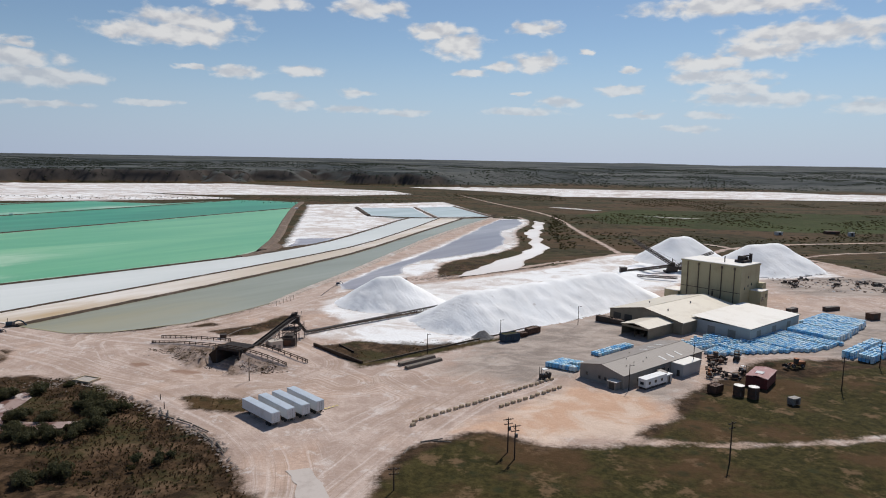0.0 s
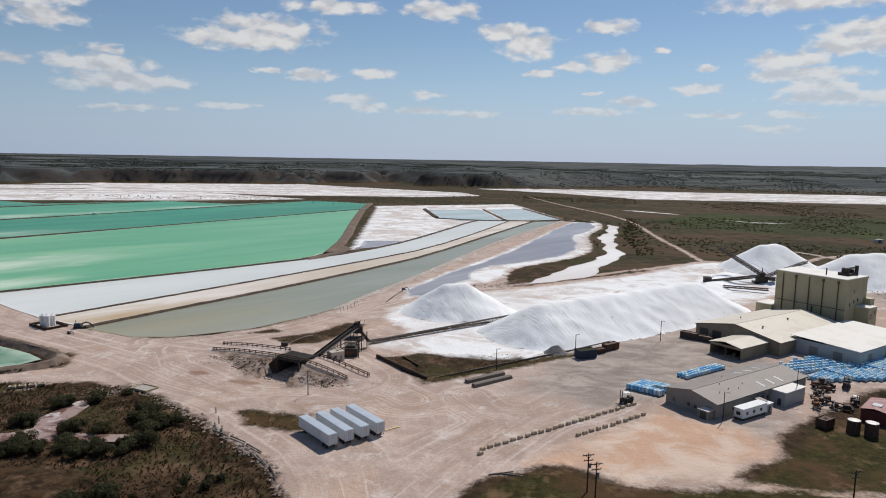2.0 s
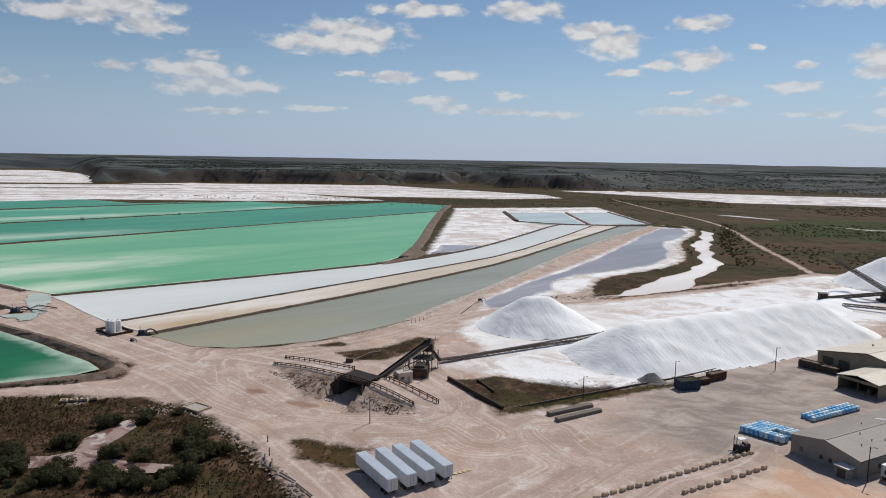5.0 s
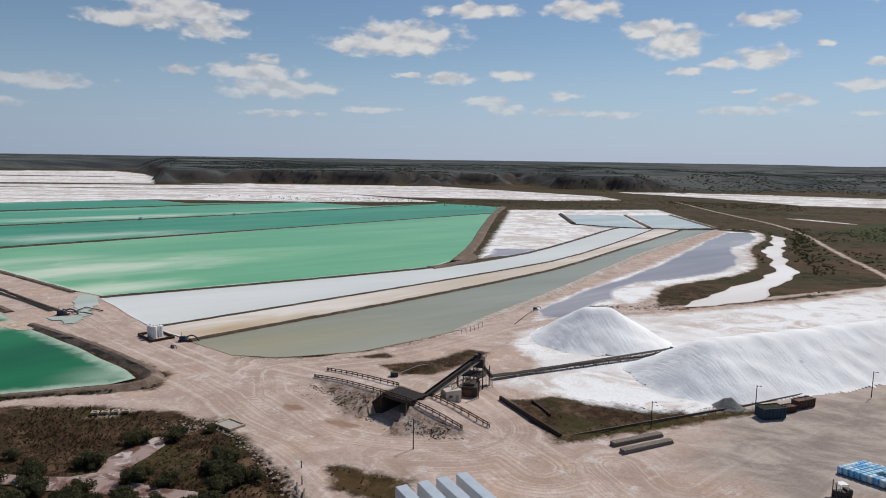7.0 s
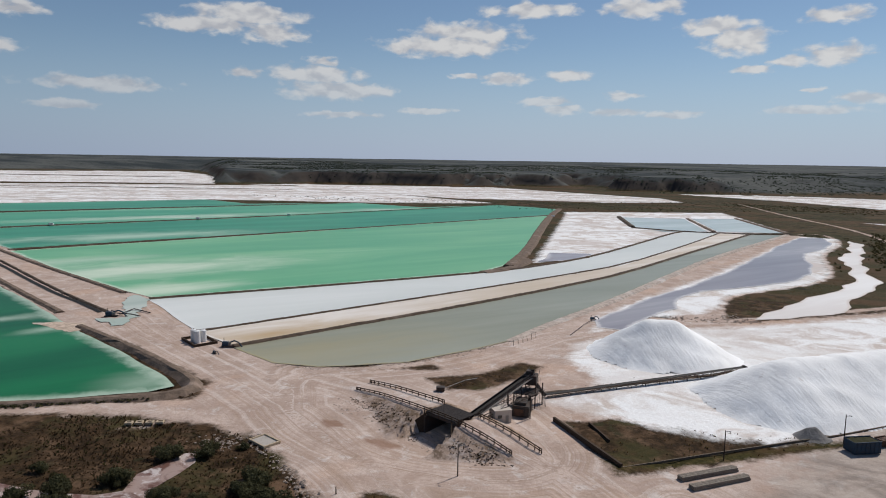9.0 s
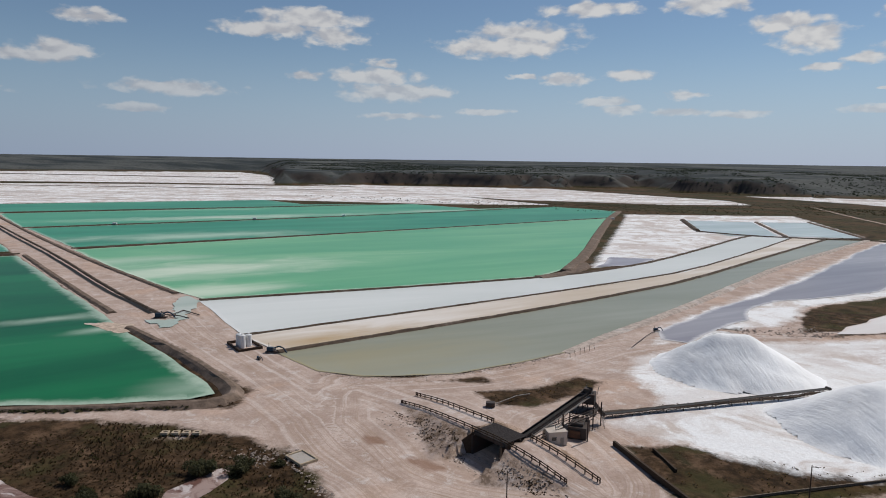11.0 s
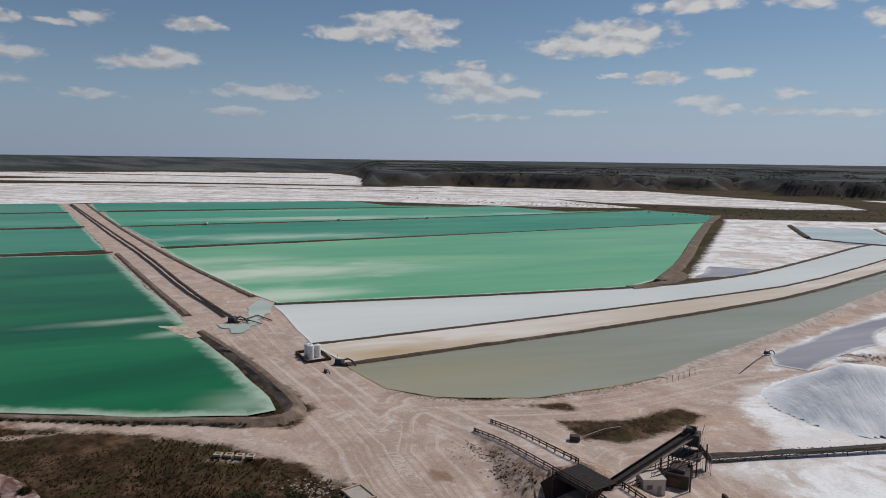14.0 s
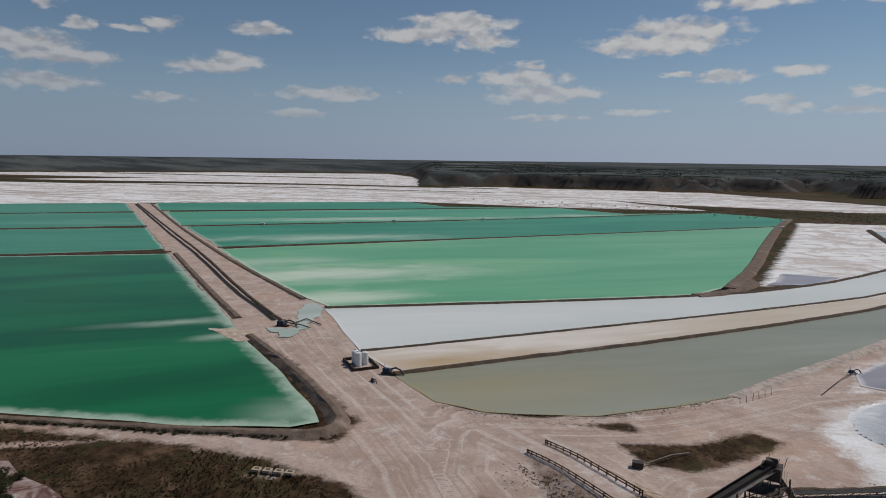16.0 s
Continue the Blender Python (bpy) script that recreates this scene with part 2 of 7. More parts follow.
def ground_material():
    m, n = material("ground")
    p = n.place()
    sand, salt, scrub, fine = earth_colours(n, p)
    rag = n.math("SUBTRACT", n.noise(p, 0.11, 7.0, 0.68), 0.5)
    rag2 = n.math("SUBTRACT", n.noise(p, 0.9, 5.0, 0.7), 0.5)
    wob = n.math("ADD", n.math("MULTIPLY", rag, 12.0), n.math("MULTIPLY", rag2, 3.5))
    # open range: green belts, and an upland with distance haze in its colour
    green = n.ramp(n.math("ADD", n.attribute("green"), n.math("MULTIPLY", rag, 1.2)), 0.35, 0.75)
    bush = n.ramp(n.spots(p, 0.16), 0.10, 0.34, 1.0, 0.0)
    meadow = n.mix(n.ramp(n.noise(p, 0.4, 7.0, 0.78), 0.40, 0.60), (0.026, 0.023, 0.007), (0.060, 0.049, 0.016))
    meadow = n.mix(n.ramp(n.noise(p, 0.035, 5.0, 0.6), 0.47, 0.62, 0.0, 0.85), meadow, (0.080, 0.045, 0.022))
    meadow = n.mix(n.ramp(n.noise(p, 0.10, 6.0, 0.7), 0.54, 0.66, 0.0, 0.7), meadow, (0.17, 0.105, 0.062))
    open_range = n.noise(p, 0.005, 8.0, 0.68, 0.6)
    belts = n.noise(n.vec("MULTIPLY", p, (0.004, 0.018, 0)), 1.0, 6.0, 0.62, 0.6)
    away = n.ramp(n.attribute("far"), 0.2, 0.8)
    dull = n.mix(n.ramp(belts, 0.42, 0.58), (0.082, 0.050, 0.027), (0.045, 0.040, 0.017))
    dull = n.mix(n.ramp(open_range, 0.52, 0.60, 0.0, 0.8), dull, (0.032, 0.030, 0.012))
    dull = n.mix(n.ramp(n.noise(p, 0.012, 7.0, 0.7), 0.60, 0.68, 0.0, 0.8), dull, (0.12, 0.075, 0.046))
    dull = n.mix(n.ramp(n.spots(p, 0.06), 0.12, 0.36, 0.8, 0.0), dull, (0.017, 0.016, 0.008))
    scrub = n.mix(away, scrub, dull)
    meadow = n.mix(n.math("MULTIPLY", away, 0.75), meadow, n.mix(n.ramp(open_range, 0.4, 0.6), (0.045, 0.064, 0.019), (0.030, 0.040, 0.013)))
    scrub = n.mix(n.ramp(n.noise(p, 0.09, 6.0, 0.72), 0.50, 0.64, 0.0, 0.6), scrub, n.mix(away, (0.17, 0.105, 0.066), (0.10, 0.066, 0.042)))
    land = n.mix(green, scrub, meadow)
    land = n.mix(n.math("MULTIPLY", bush, n.ramp(n.noise(p, 0.02, 3.0), 0.45, 0.6, 0.15, 0.7)), land, (0.022, 0.028, 0.012))
    sep = n.add("ShaderNodeSeparateXYZ")
    n.put(sep.inputs[0], p)
    dots = n.ramp(n.spots(p, 0.045), 0.15, 0.42, 1.0, 0.0)
    # blue-grey tones: the bluish haze of distance is put into this base colour
    upland = n.mix(n.ramp(n.noise(n.vec("MULTIPLY", p, (0.6, 1.6, 0)), 0.003, 7.0, 0.62), 0.38, 0.62), (0.034, 0.040, 0.042), (0.100, 0.103, 0.096))
    upland = n.mix(n.math("MULTIPLY", dots, 0.6), upland, (0.028, 0.036, 0.026))
    nrm = n.add("ShaderNodeSeparateXYZ")
    n.put(nrm.inputs[0], n.add("ShaderNodeNewGeometry").outputs["Normal"])
    cliff = n.ramp(nrm.outputs[2], 0.97, 0.80, 0.0, 0.75)
    upland = n.mix(cliff, upland, n.mix(n.noise(p, 0.03, 4.0), (0.030, 0.024, 0.021), (0.085, 0.062, 0.050)))
    land = n.mix(n.ramp(sep.outputs[2], 1.5, 8.0), land, upland)
    sandy = n.ramp(n.math("ADD", n.attribute("sand"), wob), -1.5, 2.5)
    # cut slopes: bare darker earth, rubble and weeds
    cut = n.math("MULTIPLY", n.ramp(nrm.outputs[2], 0.985, 0.93), n.ramp(n.noise(p, 0.22, 6.0, 0.72, 0.5), 0.36, 0.56, 0.1, 1.0))
    sand = n.mix(n.math("MULTIPLY", cut, 0.85), sand, n.mix(n.ramp(n.noise(p, 0.5, 5.0, 0.7), 0.42, 0.6), (0.16, 0.105, 0.066), (0.43, 0.315, 0.24)))
    salty = n.ramp(n.math("ADD", n.attribute("salt"), n.math("MULTIPLY", wob, 1.3)), -3.0, 4.0)
    col = n.mix(sandy, land, sand)
    col = n.mix(salty, col, salt)
    col = n.mix(n.ramp(n.math("ADD", n.attribute("mud"), n.math("MULTIPLY", wob, 0.5)), -1.0, 1.2, 0.0, 0.85), col, (0.25, 0.15, 0.105))
    relief = n.math("ADD", n.math("MULTIPLY", fine, 0.5), n.noise(p, 0.3, 6.0, 0.7))
    n.surface(col, 0.95, relief, 0.7, 0.4, spec=0.08)
    return m


def dirt_material(name, tone):
    """Banks and dykes: heaped earth, salt-stained."""
    m, n = material(name)
    p = n.place()
    a = n.noise(p, 0.35, 6.0, 0.7)
    c = n.mix(n.ramp(a, 0.35, 0.65), tuple(v * 0.6 for v in tone), tone)
    c = n.mix(n.ramp(n.noise(p, 0.06, 4.0), 0.55, 0.72, 0.0, 0.35), c, tuple(min(0.7, v * 2.0 + 0.1) for v in tone))
    n.surface(c, 0.95, a, 0.8, 0.5, spec=0.2)
    return m


def pond_material(name, deep, pale, streak, amount, rough=0.3, turn=52.0, seed=0.0, plumes=()):
    """Brine: the colour of the water itself, with wind-drawn pale streaks and a pale crust along the shore."""
    m, n = material(name)
    p = n.place()
    rot = n.add("ShaderNodeVectorRotate")
    rot.rotation_type = "Z_AXIS"
    n.put(rot.inputs["Vector"], p)
    rot.inputs["Angle"].default_value = radians(-turn)
    q = n.vec("ADD", rot.outputs[0], (seed * 137.0, seed * 71.0, 0))
    drawn = n.vec("MULTIPLY", q, (0.0042, 0.021, 1))
    big = n.noise(drawn, 1.0, 5.0, 0.55, 0.7)
    thin = n.noise(n.vec("MULTIPLY", q, (0.012, 0.11, 1)), 1.0, 5.0, 0.6, 0.5)
    c = n.mix(n.ramp(big, 0.32, 0.70), deep, pale)
    c = n.mix(n.ramp(thin, 0.35, 0.75, 0.0, 0.28), c, pale)
    w = n.math("ADD", n.math("MULTIPLY", big, 0.75), n.math("MULTIPLY", thin, 0.25))
    c = n.mix(n.ramp(w, 0.60 - amount * 0.1, 0.78 - amount * 0.1, 0.0, min(1.0, amount)), c, streak)
    for x, y, along_, across_, much, *own in plumes:          # milky plumes of fresh brine
        o = n.add("ShaderNodeVectorRotate")
        o.rotation_type = "Z_AXIS"
        n.put(o.inputs["Vector"], n.vec("SUBTRACT", p, (x, y, 0)))
        o.inputs["Angle"].default_value = radians(-turn)
        far = n.vec("LENGTH", n.vec("MULTIPLY", o.outputs[0], (1 / along_, 1 / across_, 0)))
        fray = n.math("ADD", far, n.math("MULTIPLY", n.math("SUBTRACT", n.noise(n.vec("MULTIPLY", q, (0.016, 0.034, 1)), 1.0, 6.0, 0.6, 0.8), 0.5), 2.4))
        c = n.mix(n.ramp(fray, -0.3, 1.45, much, 0.0), c, own[0] if own else streak)
    edge = n.math("ADD", n.attribute("shore"), n.math("MULTIPLY", n.math("SUBTRACT", n.noise(p, 0.16, 6.0, 0.65), 0.5), 1.1))
    c = n.mix(n.ramp(edge, 0.30, 1.05, 0.0, 0.85), c, streak)
    wave = n.noise(n.vec("MULTIPLY", p, (1, 1, 1)), 1.6, 3.0, 0.5)
    n.surface(c, rough, wave, 0.05, 0.05, spec=0.06)
    return m


def mud_material():
    m, n = material("wash_mud")
    p = n.place()
    a = n.noise(p, 0.10, 7.0, 0.68, 1.2)
    c = n.mix(n.ramp(a, 0.40, 0.54), (0.13, 0.062, 0.047), (0.33, 0.24, 0.21))
    c = n.mix(n.ramp(n.noise(p, 0.16, 7.0, 0.7, 0.8), 0.53, 0.63, 0.0, 0.85), c, (0.56, 0.50, 0.48))
    n.surface(c, 0.6, a, 0.6, 0.3, spec=0.3)
    return m


def salt_heap_material():
    m, n = material("salt_heap")
    p = n.place()
    rot = n.add("ShaderNodeVectorRotate")
    rot.rotation_type = "Z_AXIS"
    n.put(rot.inputs["Vector"], p)
    rot.inputs["Angle"].default_value = radians(-40)
    rill = n.noise(n.vec("MULTIPLY", rot.outputs[0], (0.75, 0.10, 0.10)), 1.0, 4.0, 0.6, 0.3)
    grain = n.noise(p, 0.7, 7.0, 0.7)
    c = n.mix(n.ramp(n.noise(p, 0.05, 5.0, 0.6), 0.35, 0.65), (0.80, 0.795, 0.79), (0.90, 0.90, 0.90))
    c = n.mix(n.ramp(rill, 0.30, 0.42, 0.3, 0.0), c, (0.62, 0.60, 0.59))
    c = n.mix(n.ramp(n.noise(p, 0.25, 4.0, 0.6), 0.66, 0.74, 0.0, 0.5), c, (0.48, 0.42, 0.38))
    h = n.math("ADD", n.math("MULTIPLY", rill, 1.2), n.math("MULTIPLY", grain, 0.8))
    n.surface(c, 0.85, h, 0.38, 0.45, spec=0.3)
    return m


def painted(name, colour, rough=0.5, dirt=(0.2, 0.16, 0.12), amount=0.35, scale=0.6, rib=0.0, metal=0.0, spec=0.4):
    """Paint or metal sheet with dirt at two scales; rib: spacing in metres of upright seams."""
    m, n = material(name)
    tc = n.add("ShaderNodeTexCoord").outputs["Object"]
    a = n.noise(tc, scale, 6.0, 0.65)
    b = n.noise(n.vec("MULTIPLY", tc, (6, 6, 0.7)), scale, 4.0, 0.6)
    c = n.mix(n.ramp(a, 0.46, 0.72, 0.0, amount), colour, dirt)
    c = n.mix(n.ramp(b, 0.55, 0.75, 0.0, amount * 0.7), c, dirt)
    rnd = n.add("ShaderNodeObjectInfo").outputs["Random"]
    c = n.mix(n.ramp(rnd, 0.0, 1.0, 0.0, 0.10), c, tuple(v * 0.7 for v in colour))
    bump = a
    if rib:
        sep = n.add("ShaderNodeSeparateXYZ")
        n.put(sep.inputs[0], tc)
        s = n.math("ADD", n.math("SINE", n.math("MULTIPLY", sep.outputs[0], 6.283 / rib)),
                   n.math("SINE", n.math("MULTIPLY", sep.outputs[1], 6.283 / rib)))
        bump = n.ramp(s, 0.2, 1.4)
    n.surface(c, rough, bump, 0.35, 0.06, metal, spec)
    return m


M = {
    "ground": ground_material(),
    "bank_dark": dirt_material("bank_dark", (0.105, 0.075, 0.055)),
    "bank": dirt_material("bank", (0.20, 0.145, 0.11)),
    "bank_pale": dirt_material("bank_pale", (0.52, 0.43, 0.37)),
    "bank_sand": dirt_material("bank_sand", (0.60, 0.47, 0.37)),
    "brine_light": pond_material("brine_light", (0.105, 0.36, 0.185), (0.19, 0.45, 0.235), (0.60, 0.69, 0.53), 0.30,
                                 plumes=((-345, 404, 100, 34, 1.0), (-292, 350, 60, 18, 0.9), (-420, 400, 70, 18, 0.7))),
    "brine_mid": pond_material("brine_mid", (0.018, 0.20, 0.105), (0.05, 0.30, 0.16), (0.45, 0.60, 0.45), 0.3, seed=1.7, plumes=((-500, 528, 120, 30, 1.0),)),
    "brine_far": pond_material("brine_far", (0.045, 0.28, 0.15), (0.09, 0.36, 0.19), (0.58, 0.66, 0.52), 0.4, seed=3.1, plumes=((-605, 700, 160, 24, 1.0), (-440, 950, 90, 20, 0.8))),
    "brine_deep": pond_material("brine_deep", (0.0035, 0.085, 0.032), (0.012, 0.165, 0.058), (0.44, 0.54, 0.43), 0.1, seed=0.6, turn=60,
                                plumes=((-300, 272, 30, 7, 0.8), (-264, 275, 16, 6, 1.0), (-178, 236, 16, 13, 0.6))),
    "brine_teal": pond_material("brine_teal", (0.035, 0.22, 0.125), (0.07, 0.29, 0.17), (0.40, 0.52, 0.42), 0.3, seed=5.2),
    "salt_pond": pond_material("salt_pond", (0.58, 0.60, 0.575), (0.66, 0.675, 0.65), (0.74, 0.74, 0.72), 0.5, 0.4),
    "grey_pond": pond_material("grey_pond", (0.25, 0.255, 0.19), (0.32, 0.325, 0.26), (0.36, 0.30, 0.16), 0.15, 0.25, seed=2.2, plumes=((-150, 292, 60, 26, 0.55),)),
    "blue_pond": pond_material("blue_pond", (0.235, 0.22, 0.25), (0.33, 0.315, 0.335), (0.74, 0.70, 0.68), 0.3, 0.25, seed=4.2),
    "mauve_pond": pond_material("mauve_pond", (0.24, 0.21, 0.235), (0.36, 0.33, 0.35), (0.62, 0.57, 0.56), 0.4, 0.2, seed=7.2),
    "pale_pool": pond_material("pale_pool", (0.42, 0.47, 0.44), (0.55, 0.59, 0.56), (0.72, 0.72, 0.70), 0.5, 0.15, seed=8.2),
    "tan_flat": pond_material("tan_flat", (0.50, 0.41, 0.31), (0.63, 0.56, 0.49), (0.74, 0.70, 0.66), 0.9, 0.6, seed=9.0, turn=60, plumes=((-178, 303, 42, 12, 1.0, (0.43, 0.30, 0.155)),)),
    "canal_water": pond_material("canal_water", (0.020, 0.018, 0.014), (0.035, 0.032, 0.026), (0.06, 0.05, 0.04), 0.2, 0.5, turn=155),
    "creek_salt": pond_material("creek_salt", (0.66, 0.62, 0.60), (0.80, 0.79, 0.78), (0.60, 0.52, 0.47), 0.4, 0.7, seed=3.3),
    "wash_mud": mud_material(),
    "salt_heap": salt_heap_material(),
}


# ---------------------------------------------------------------- mesh helpers
def link_mesh(name, bm, mat, parent=None, label=""):
    me = bpy.data.meshes.new(name)
    bm.to_mesh(me)
    bm.free()
    me.materials.append(mat)
    ob = new(name, me)
    if parent is not None:
        ob.parent = parent
    if label:
        ob["label"] = label
    return ob


def part(name, bm, mat, parent, label=""):
    """One mesh object under a thing or under a part."""
    return link_mesh(name, bm, mat if isinstance(mat, bpy.types.Material) else M[mat], parent, label)


def thing(name, m, label, category, group="", kind=""):
    ob = new(name)
    ob.matrix_world = m
    ob.empty_display_size = 0.5
    return tagged(ob, label, category, group, kind)


def box(bm, x0, y0, z0, x1, y1, z1, bevel=0.0, m=None):
    vs = [bm.verts.new(((x1 if i & 1 else x0), (y1 if i & 2 else y0), (z1 if i & 4 else z0))) for i in range(8)]
    fs = [bm.faces.new([vs[i] for i in q]) for q in ((0, 2, 3, 1), (4, 5, 7, 6), (0, 1, 5, 4), (2, 6, 7, 3), (0, 4, 6, 2), (1, 3, 7, 5))]
    if bevel:
        edges = list({e for f in fs for e in f.edges})
        out = bmesh.ops.bevel(bm, geom=edges, offset=bevel, segments=1, affect="EDGES", profile=0.5)
        vs = list({v for f in out["faces"] for v in f.verts} | {v for v in vs if v.is_valid})
    if m is not None:
        bmesh.ops.transform(bm, matrix=m, verts=vs)
    return bm


def boxes(*rows, bevel=0.0):
    bm = bmesh.new()
    for r in rows:
        box(bm, *r, bevel=bevel)
    return bm


def rod(bm, a, b, r0, r1=None, n=8):
    """A tapered round bar from a to b."""
    a, b = Vector(a), Vector(b)
    d = b - a
    m = Matrix.Translation((a + b) / 2) @ d.to_track_quat("Z", "Y").to_matrix().to_4x4()
    bmesh.ops.create_cone(bm, cap_ends=True, segments=n, radius1=r0, radius2=r0 if r1 is None else r1, depth=d.length, matrix=m)
    return bm


def rods(*rows, n=8):
    bm = bmesh.new()
    for r in rows:
        rod(bm, *r, n=n)
    return bm


def beam(bm, a, b, w, h):
    """A square bar from a to b, w wide and h deep."""
    a, b = Vector(a), Vector(b)
    d = (b - a).normalized()
    side = d.cross(Vector((0, 0, 1)))
    side = side.normalized() if side.length > 1e-4 else Vector((1, 0, 0))
    up = side.cross(d)
    vs = [bm.verts.new(e + side * (s * w / 2) + up * (u * h / 2)) for e in (a, b) for s, u in ((-1, -1), (1, -1), (1, 1), (-1, 1))]
    for q in ((3, 2, 1, 0), (4, 5, 6, 7), (0, 1, 5, 4), (1, 2, 6, 5), (2, 3, 7, 6), (3, 0, 4, 7)):
        bm.faces.new([vs[i] for i in q])
    return bm


def beams(*rows):
    bm = bmesh.new()
    for r in rows:
        beam(bm, *r)
    return bm


def resample(points, step, closed=False):
    """Points along a polyline at even steps."""
    pts = [Vector(p) for p in points] + ([Vector(points[0])] if closed else [])
    out = []
    for a, b in zip(pts, pts[1:]):
        k = max(1, int((b - a).length / step))
        out += [a.lerp(b, i / k) for i in range(k)]
    return out if closed else out + [pts[-1]]


def smooth(points, rounds=2, closed=False):
    """Chaikin corner cutting."""
    pts = [Vector(p) for p in points]
    for _ in range(rounds):
        new_pts = [] if closed else [pts[0]]
        for a, b in zip(pts, pts[1:] + ([pts[0]] if closed else [])):
            new_pts += [a.lerp(b, 0.25), a.lerp(b, 0.75)]
        pts = new_pts if closed else new_pts + [pts[-1]]
    return pts


def ragged(points, step, amount, scale=0.05, closed=True):
    out = []
    for v in resample(points, step, closed):
        q = Vector((v.x * scale, v.y * scale, 3.7))
        out.append(Vector((v.x + amount * noise.noise(q), v.y + amount * noise.noise(q + Vector((40, 7, 0))), 0)))
    return out


# ---------------------------------------------------------------- plan: ground
SAND = [
    [(-300, 110), (-255, 158), (-238, 174), (-209, 188), (-181, 204), (-160, 212), (-138, 214), (-120, 214), (-98, 200), (-82, 186),
     (-58, 166), (-49, 151), (-40, 137), (-36, 60), (-14, 60), (-15, 138), (-14, 149), (-6, 165), (12, 175), (26, 166), (39, 165),
     (51, 171), (69, 188), (70, 197), (83, 212), (60, 280), (0, 300), (-60, 300), (-138, 273), (-151, 270), (-160, 243), (-155, 230),
     (-168, 222), (-196, 202), (-238, 178), (-330, 118)],
    [(60, 200), (83, 212), (120, 246), (168, 249), (260, 236), (330, 300), (300, 360), (292, 480), (278, 505), (271, 522), (143, 542), (86, 477), (6, 412),
     (-21, 400), (-58, 378), (-86, 335), (-109, 296), (-60, 260)],
    [(-138, 268), (-175, 282), (-212, 292), (-258, 314), (-275, 334), (-305, 350), (-268, 282), (-206, 262), (-160, 243), (-120, 240)],
    [(-1085, 634), (-699, 466), (-515, 385), (-373, 324), (-262, 274), (-250, 300), (-288, 334), (-371, 368), (-511, 430), (-691, 508), (-1000, 648)],
]
SALT = [
    [(-60, 338), (-44, 368), (6, 402), (86, 468), (140, 532), (270, 516), (262, 440), (150, 410), (66, 322), (20, 272), (7, 264), (-15, 261), (-30, 264), (-47, 266), (-56, 271), (-44, 288), (-46, 302), (-60, 318)],
    [(-200, 1000), (-211, 1040), (0, 1150), (63, 882), (-52, 798), (-95, 599), (-129, 544)],
    [(-2200, 1300), (-1010, 1640), (-568, 1800), (-106, 1500), (-64, 1390), (-295, 1225), (-420, 1120), (-551, 1060), (-800, 985), (-1040, 660), (-1150, 470), (-2400, 100)],
    [(-95, 1724), (110, 1560), (244, 1390), (896, 1377), (1500, 1420), (1469, 1801), (456, 1752), (96, 1806)],
    [(-2600, 2600), (-2350, 2560), (-1560, 1980), (-1010, 1640), (-2200, 1300), (-3400, 700)],
    [(-6, 439), (-1, 475), (23, 506), (48, 541), (62, 574), (67, 605), (70, 676), (76, 710), (96, 772), (103, 837), (72, 844), (27, 685), (-11, 541), (-38, 464), (-60, 389), (-56, 362), (-40, 384), (-26, 410), (-14, 421)],
    [(160, 1068), (184, 1064), (236, 1008), (222, 1006)], [(262, 930), (300, 902), (350, 889), (300, 890)],
]
SAND += [[(-88, 334), (-77, 366), (-64, 408), (-43, 494), (-13, 624), (60, 850), (78, 846), (34, 685), (-5, 541), (-32, 464), (-54, 392), (-48, 360), (-70, 336)],
         [(-27, 415), (-15, 472), (0, 482), (-6, 442), (-4, 409), (-17, 389), (-29, 393)],
         [(-129, 219), (-125, 226), (-112, 217), (-114, 209)],
         [(-300, 352), (-275, 337), (-208, 297), (-198, 284), (-260, 298)]]
ROADS = [  # half width, way
    (2.6, [(30, 1397), (84, 1139), (135, 960), (146, 840), (140, 690), (142, 600), (141, 530)]),
    (2.2, [(68, 860), (96, 881), (102, 819), (96, 772), (76, 710), (70, 676), (67, 605), (62, 574), (48, 541), (23, 506), (-1, 475), (-6, 439), (-4, 414)]),
    (1.6, [(51.0, 171.3), (62.1, 168.9), (76.5, 168.0), (94.8, 169.4), (119.1, 173.1), (180, 190), (230, 240)]),
    (2.5, [(271, 520), (330, 560), (520, 600), (900, 620)]),
    (1.6, [(-300, 92), (-240, 150), (-200, 190)]),
    (3.0, [(200, 520), (260, 600), (420, 640)]),
    (0.9, [(-157.5, 203.6), (-151.5, 208), (-140.4, 219.8), (-134, 223)]),
    (3.2, [(184, 372), (216, 416), (264, 452), (288, 486), (282, 516), (256, 560), (238, 610)]),
]
HAUL = [  # half width, way: sandy roads across the salt
    (2.6, [(-72, 392), (-57, 402), (-15, 401), (10, 420), (60, 465), (100, 497), (141, 534), (190, 545)]),
    (3.0, [(-139, 264), (-116, 280), (-87, 312), (-70, 338), (-54, 360), (-40, 376), (-15, 399)]),
]
GRASS = [  # greener ground
    [(-14, 60), (-15, 138), (-6, 162), (12, 172), (26, 163), (51, 168), (72, 190), (90, 215), (160, 240), (200, 200), (230, 100), (120, 20)],
    [(-29, 228), (28, 272), (25, 277), (-28, 235), (-33, 240), (-37, 238)],
    [(195, 800), (273, 750), (415, 724), (900, 760), (1000, 960), (573, 1001), (277, 1035), (178, 913)],
    [(-79, 200), (-58, 198), (-54, 186), (-73, 189)],
]
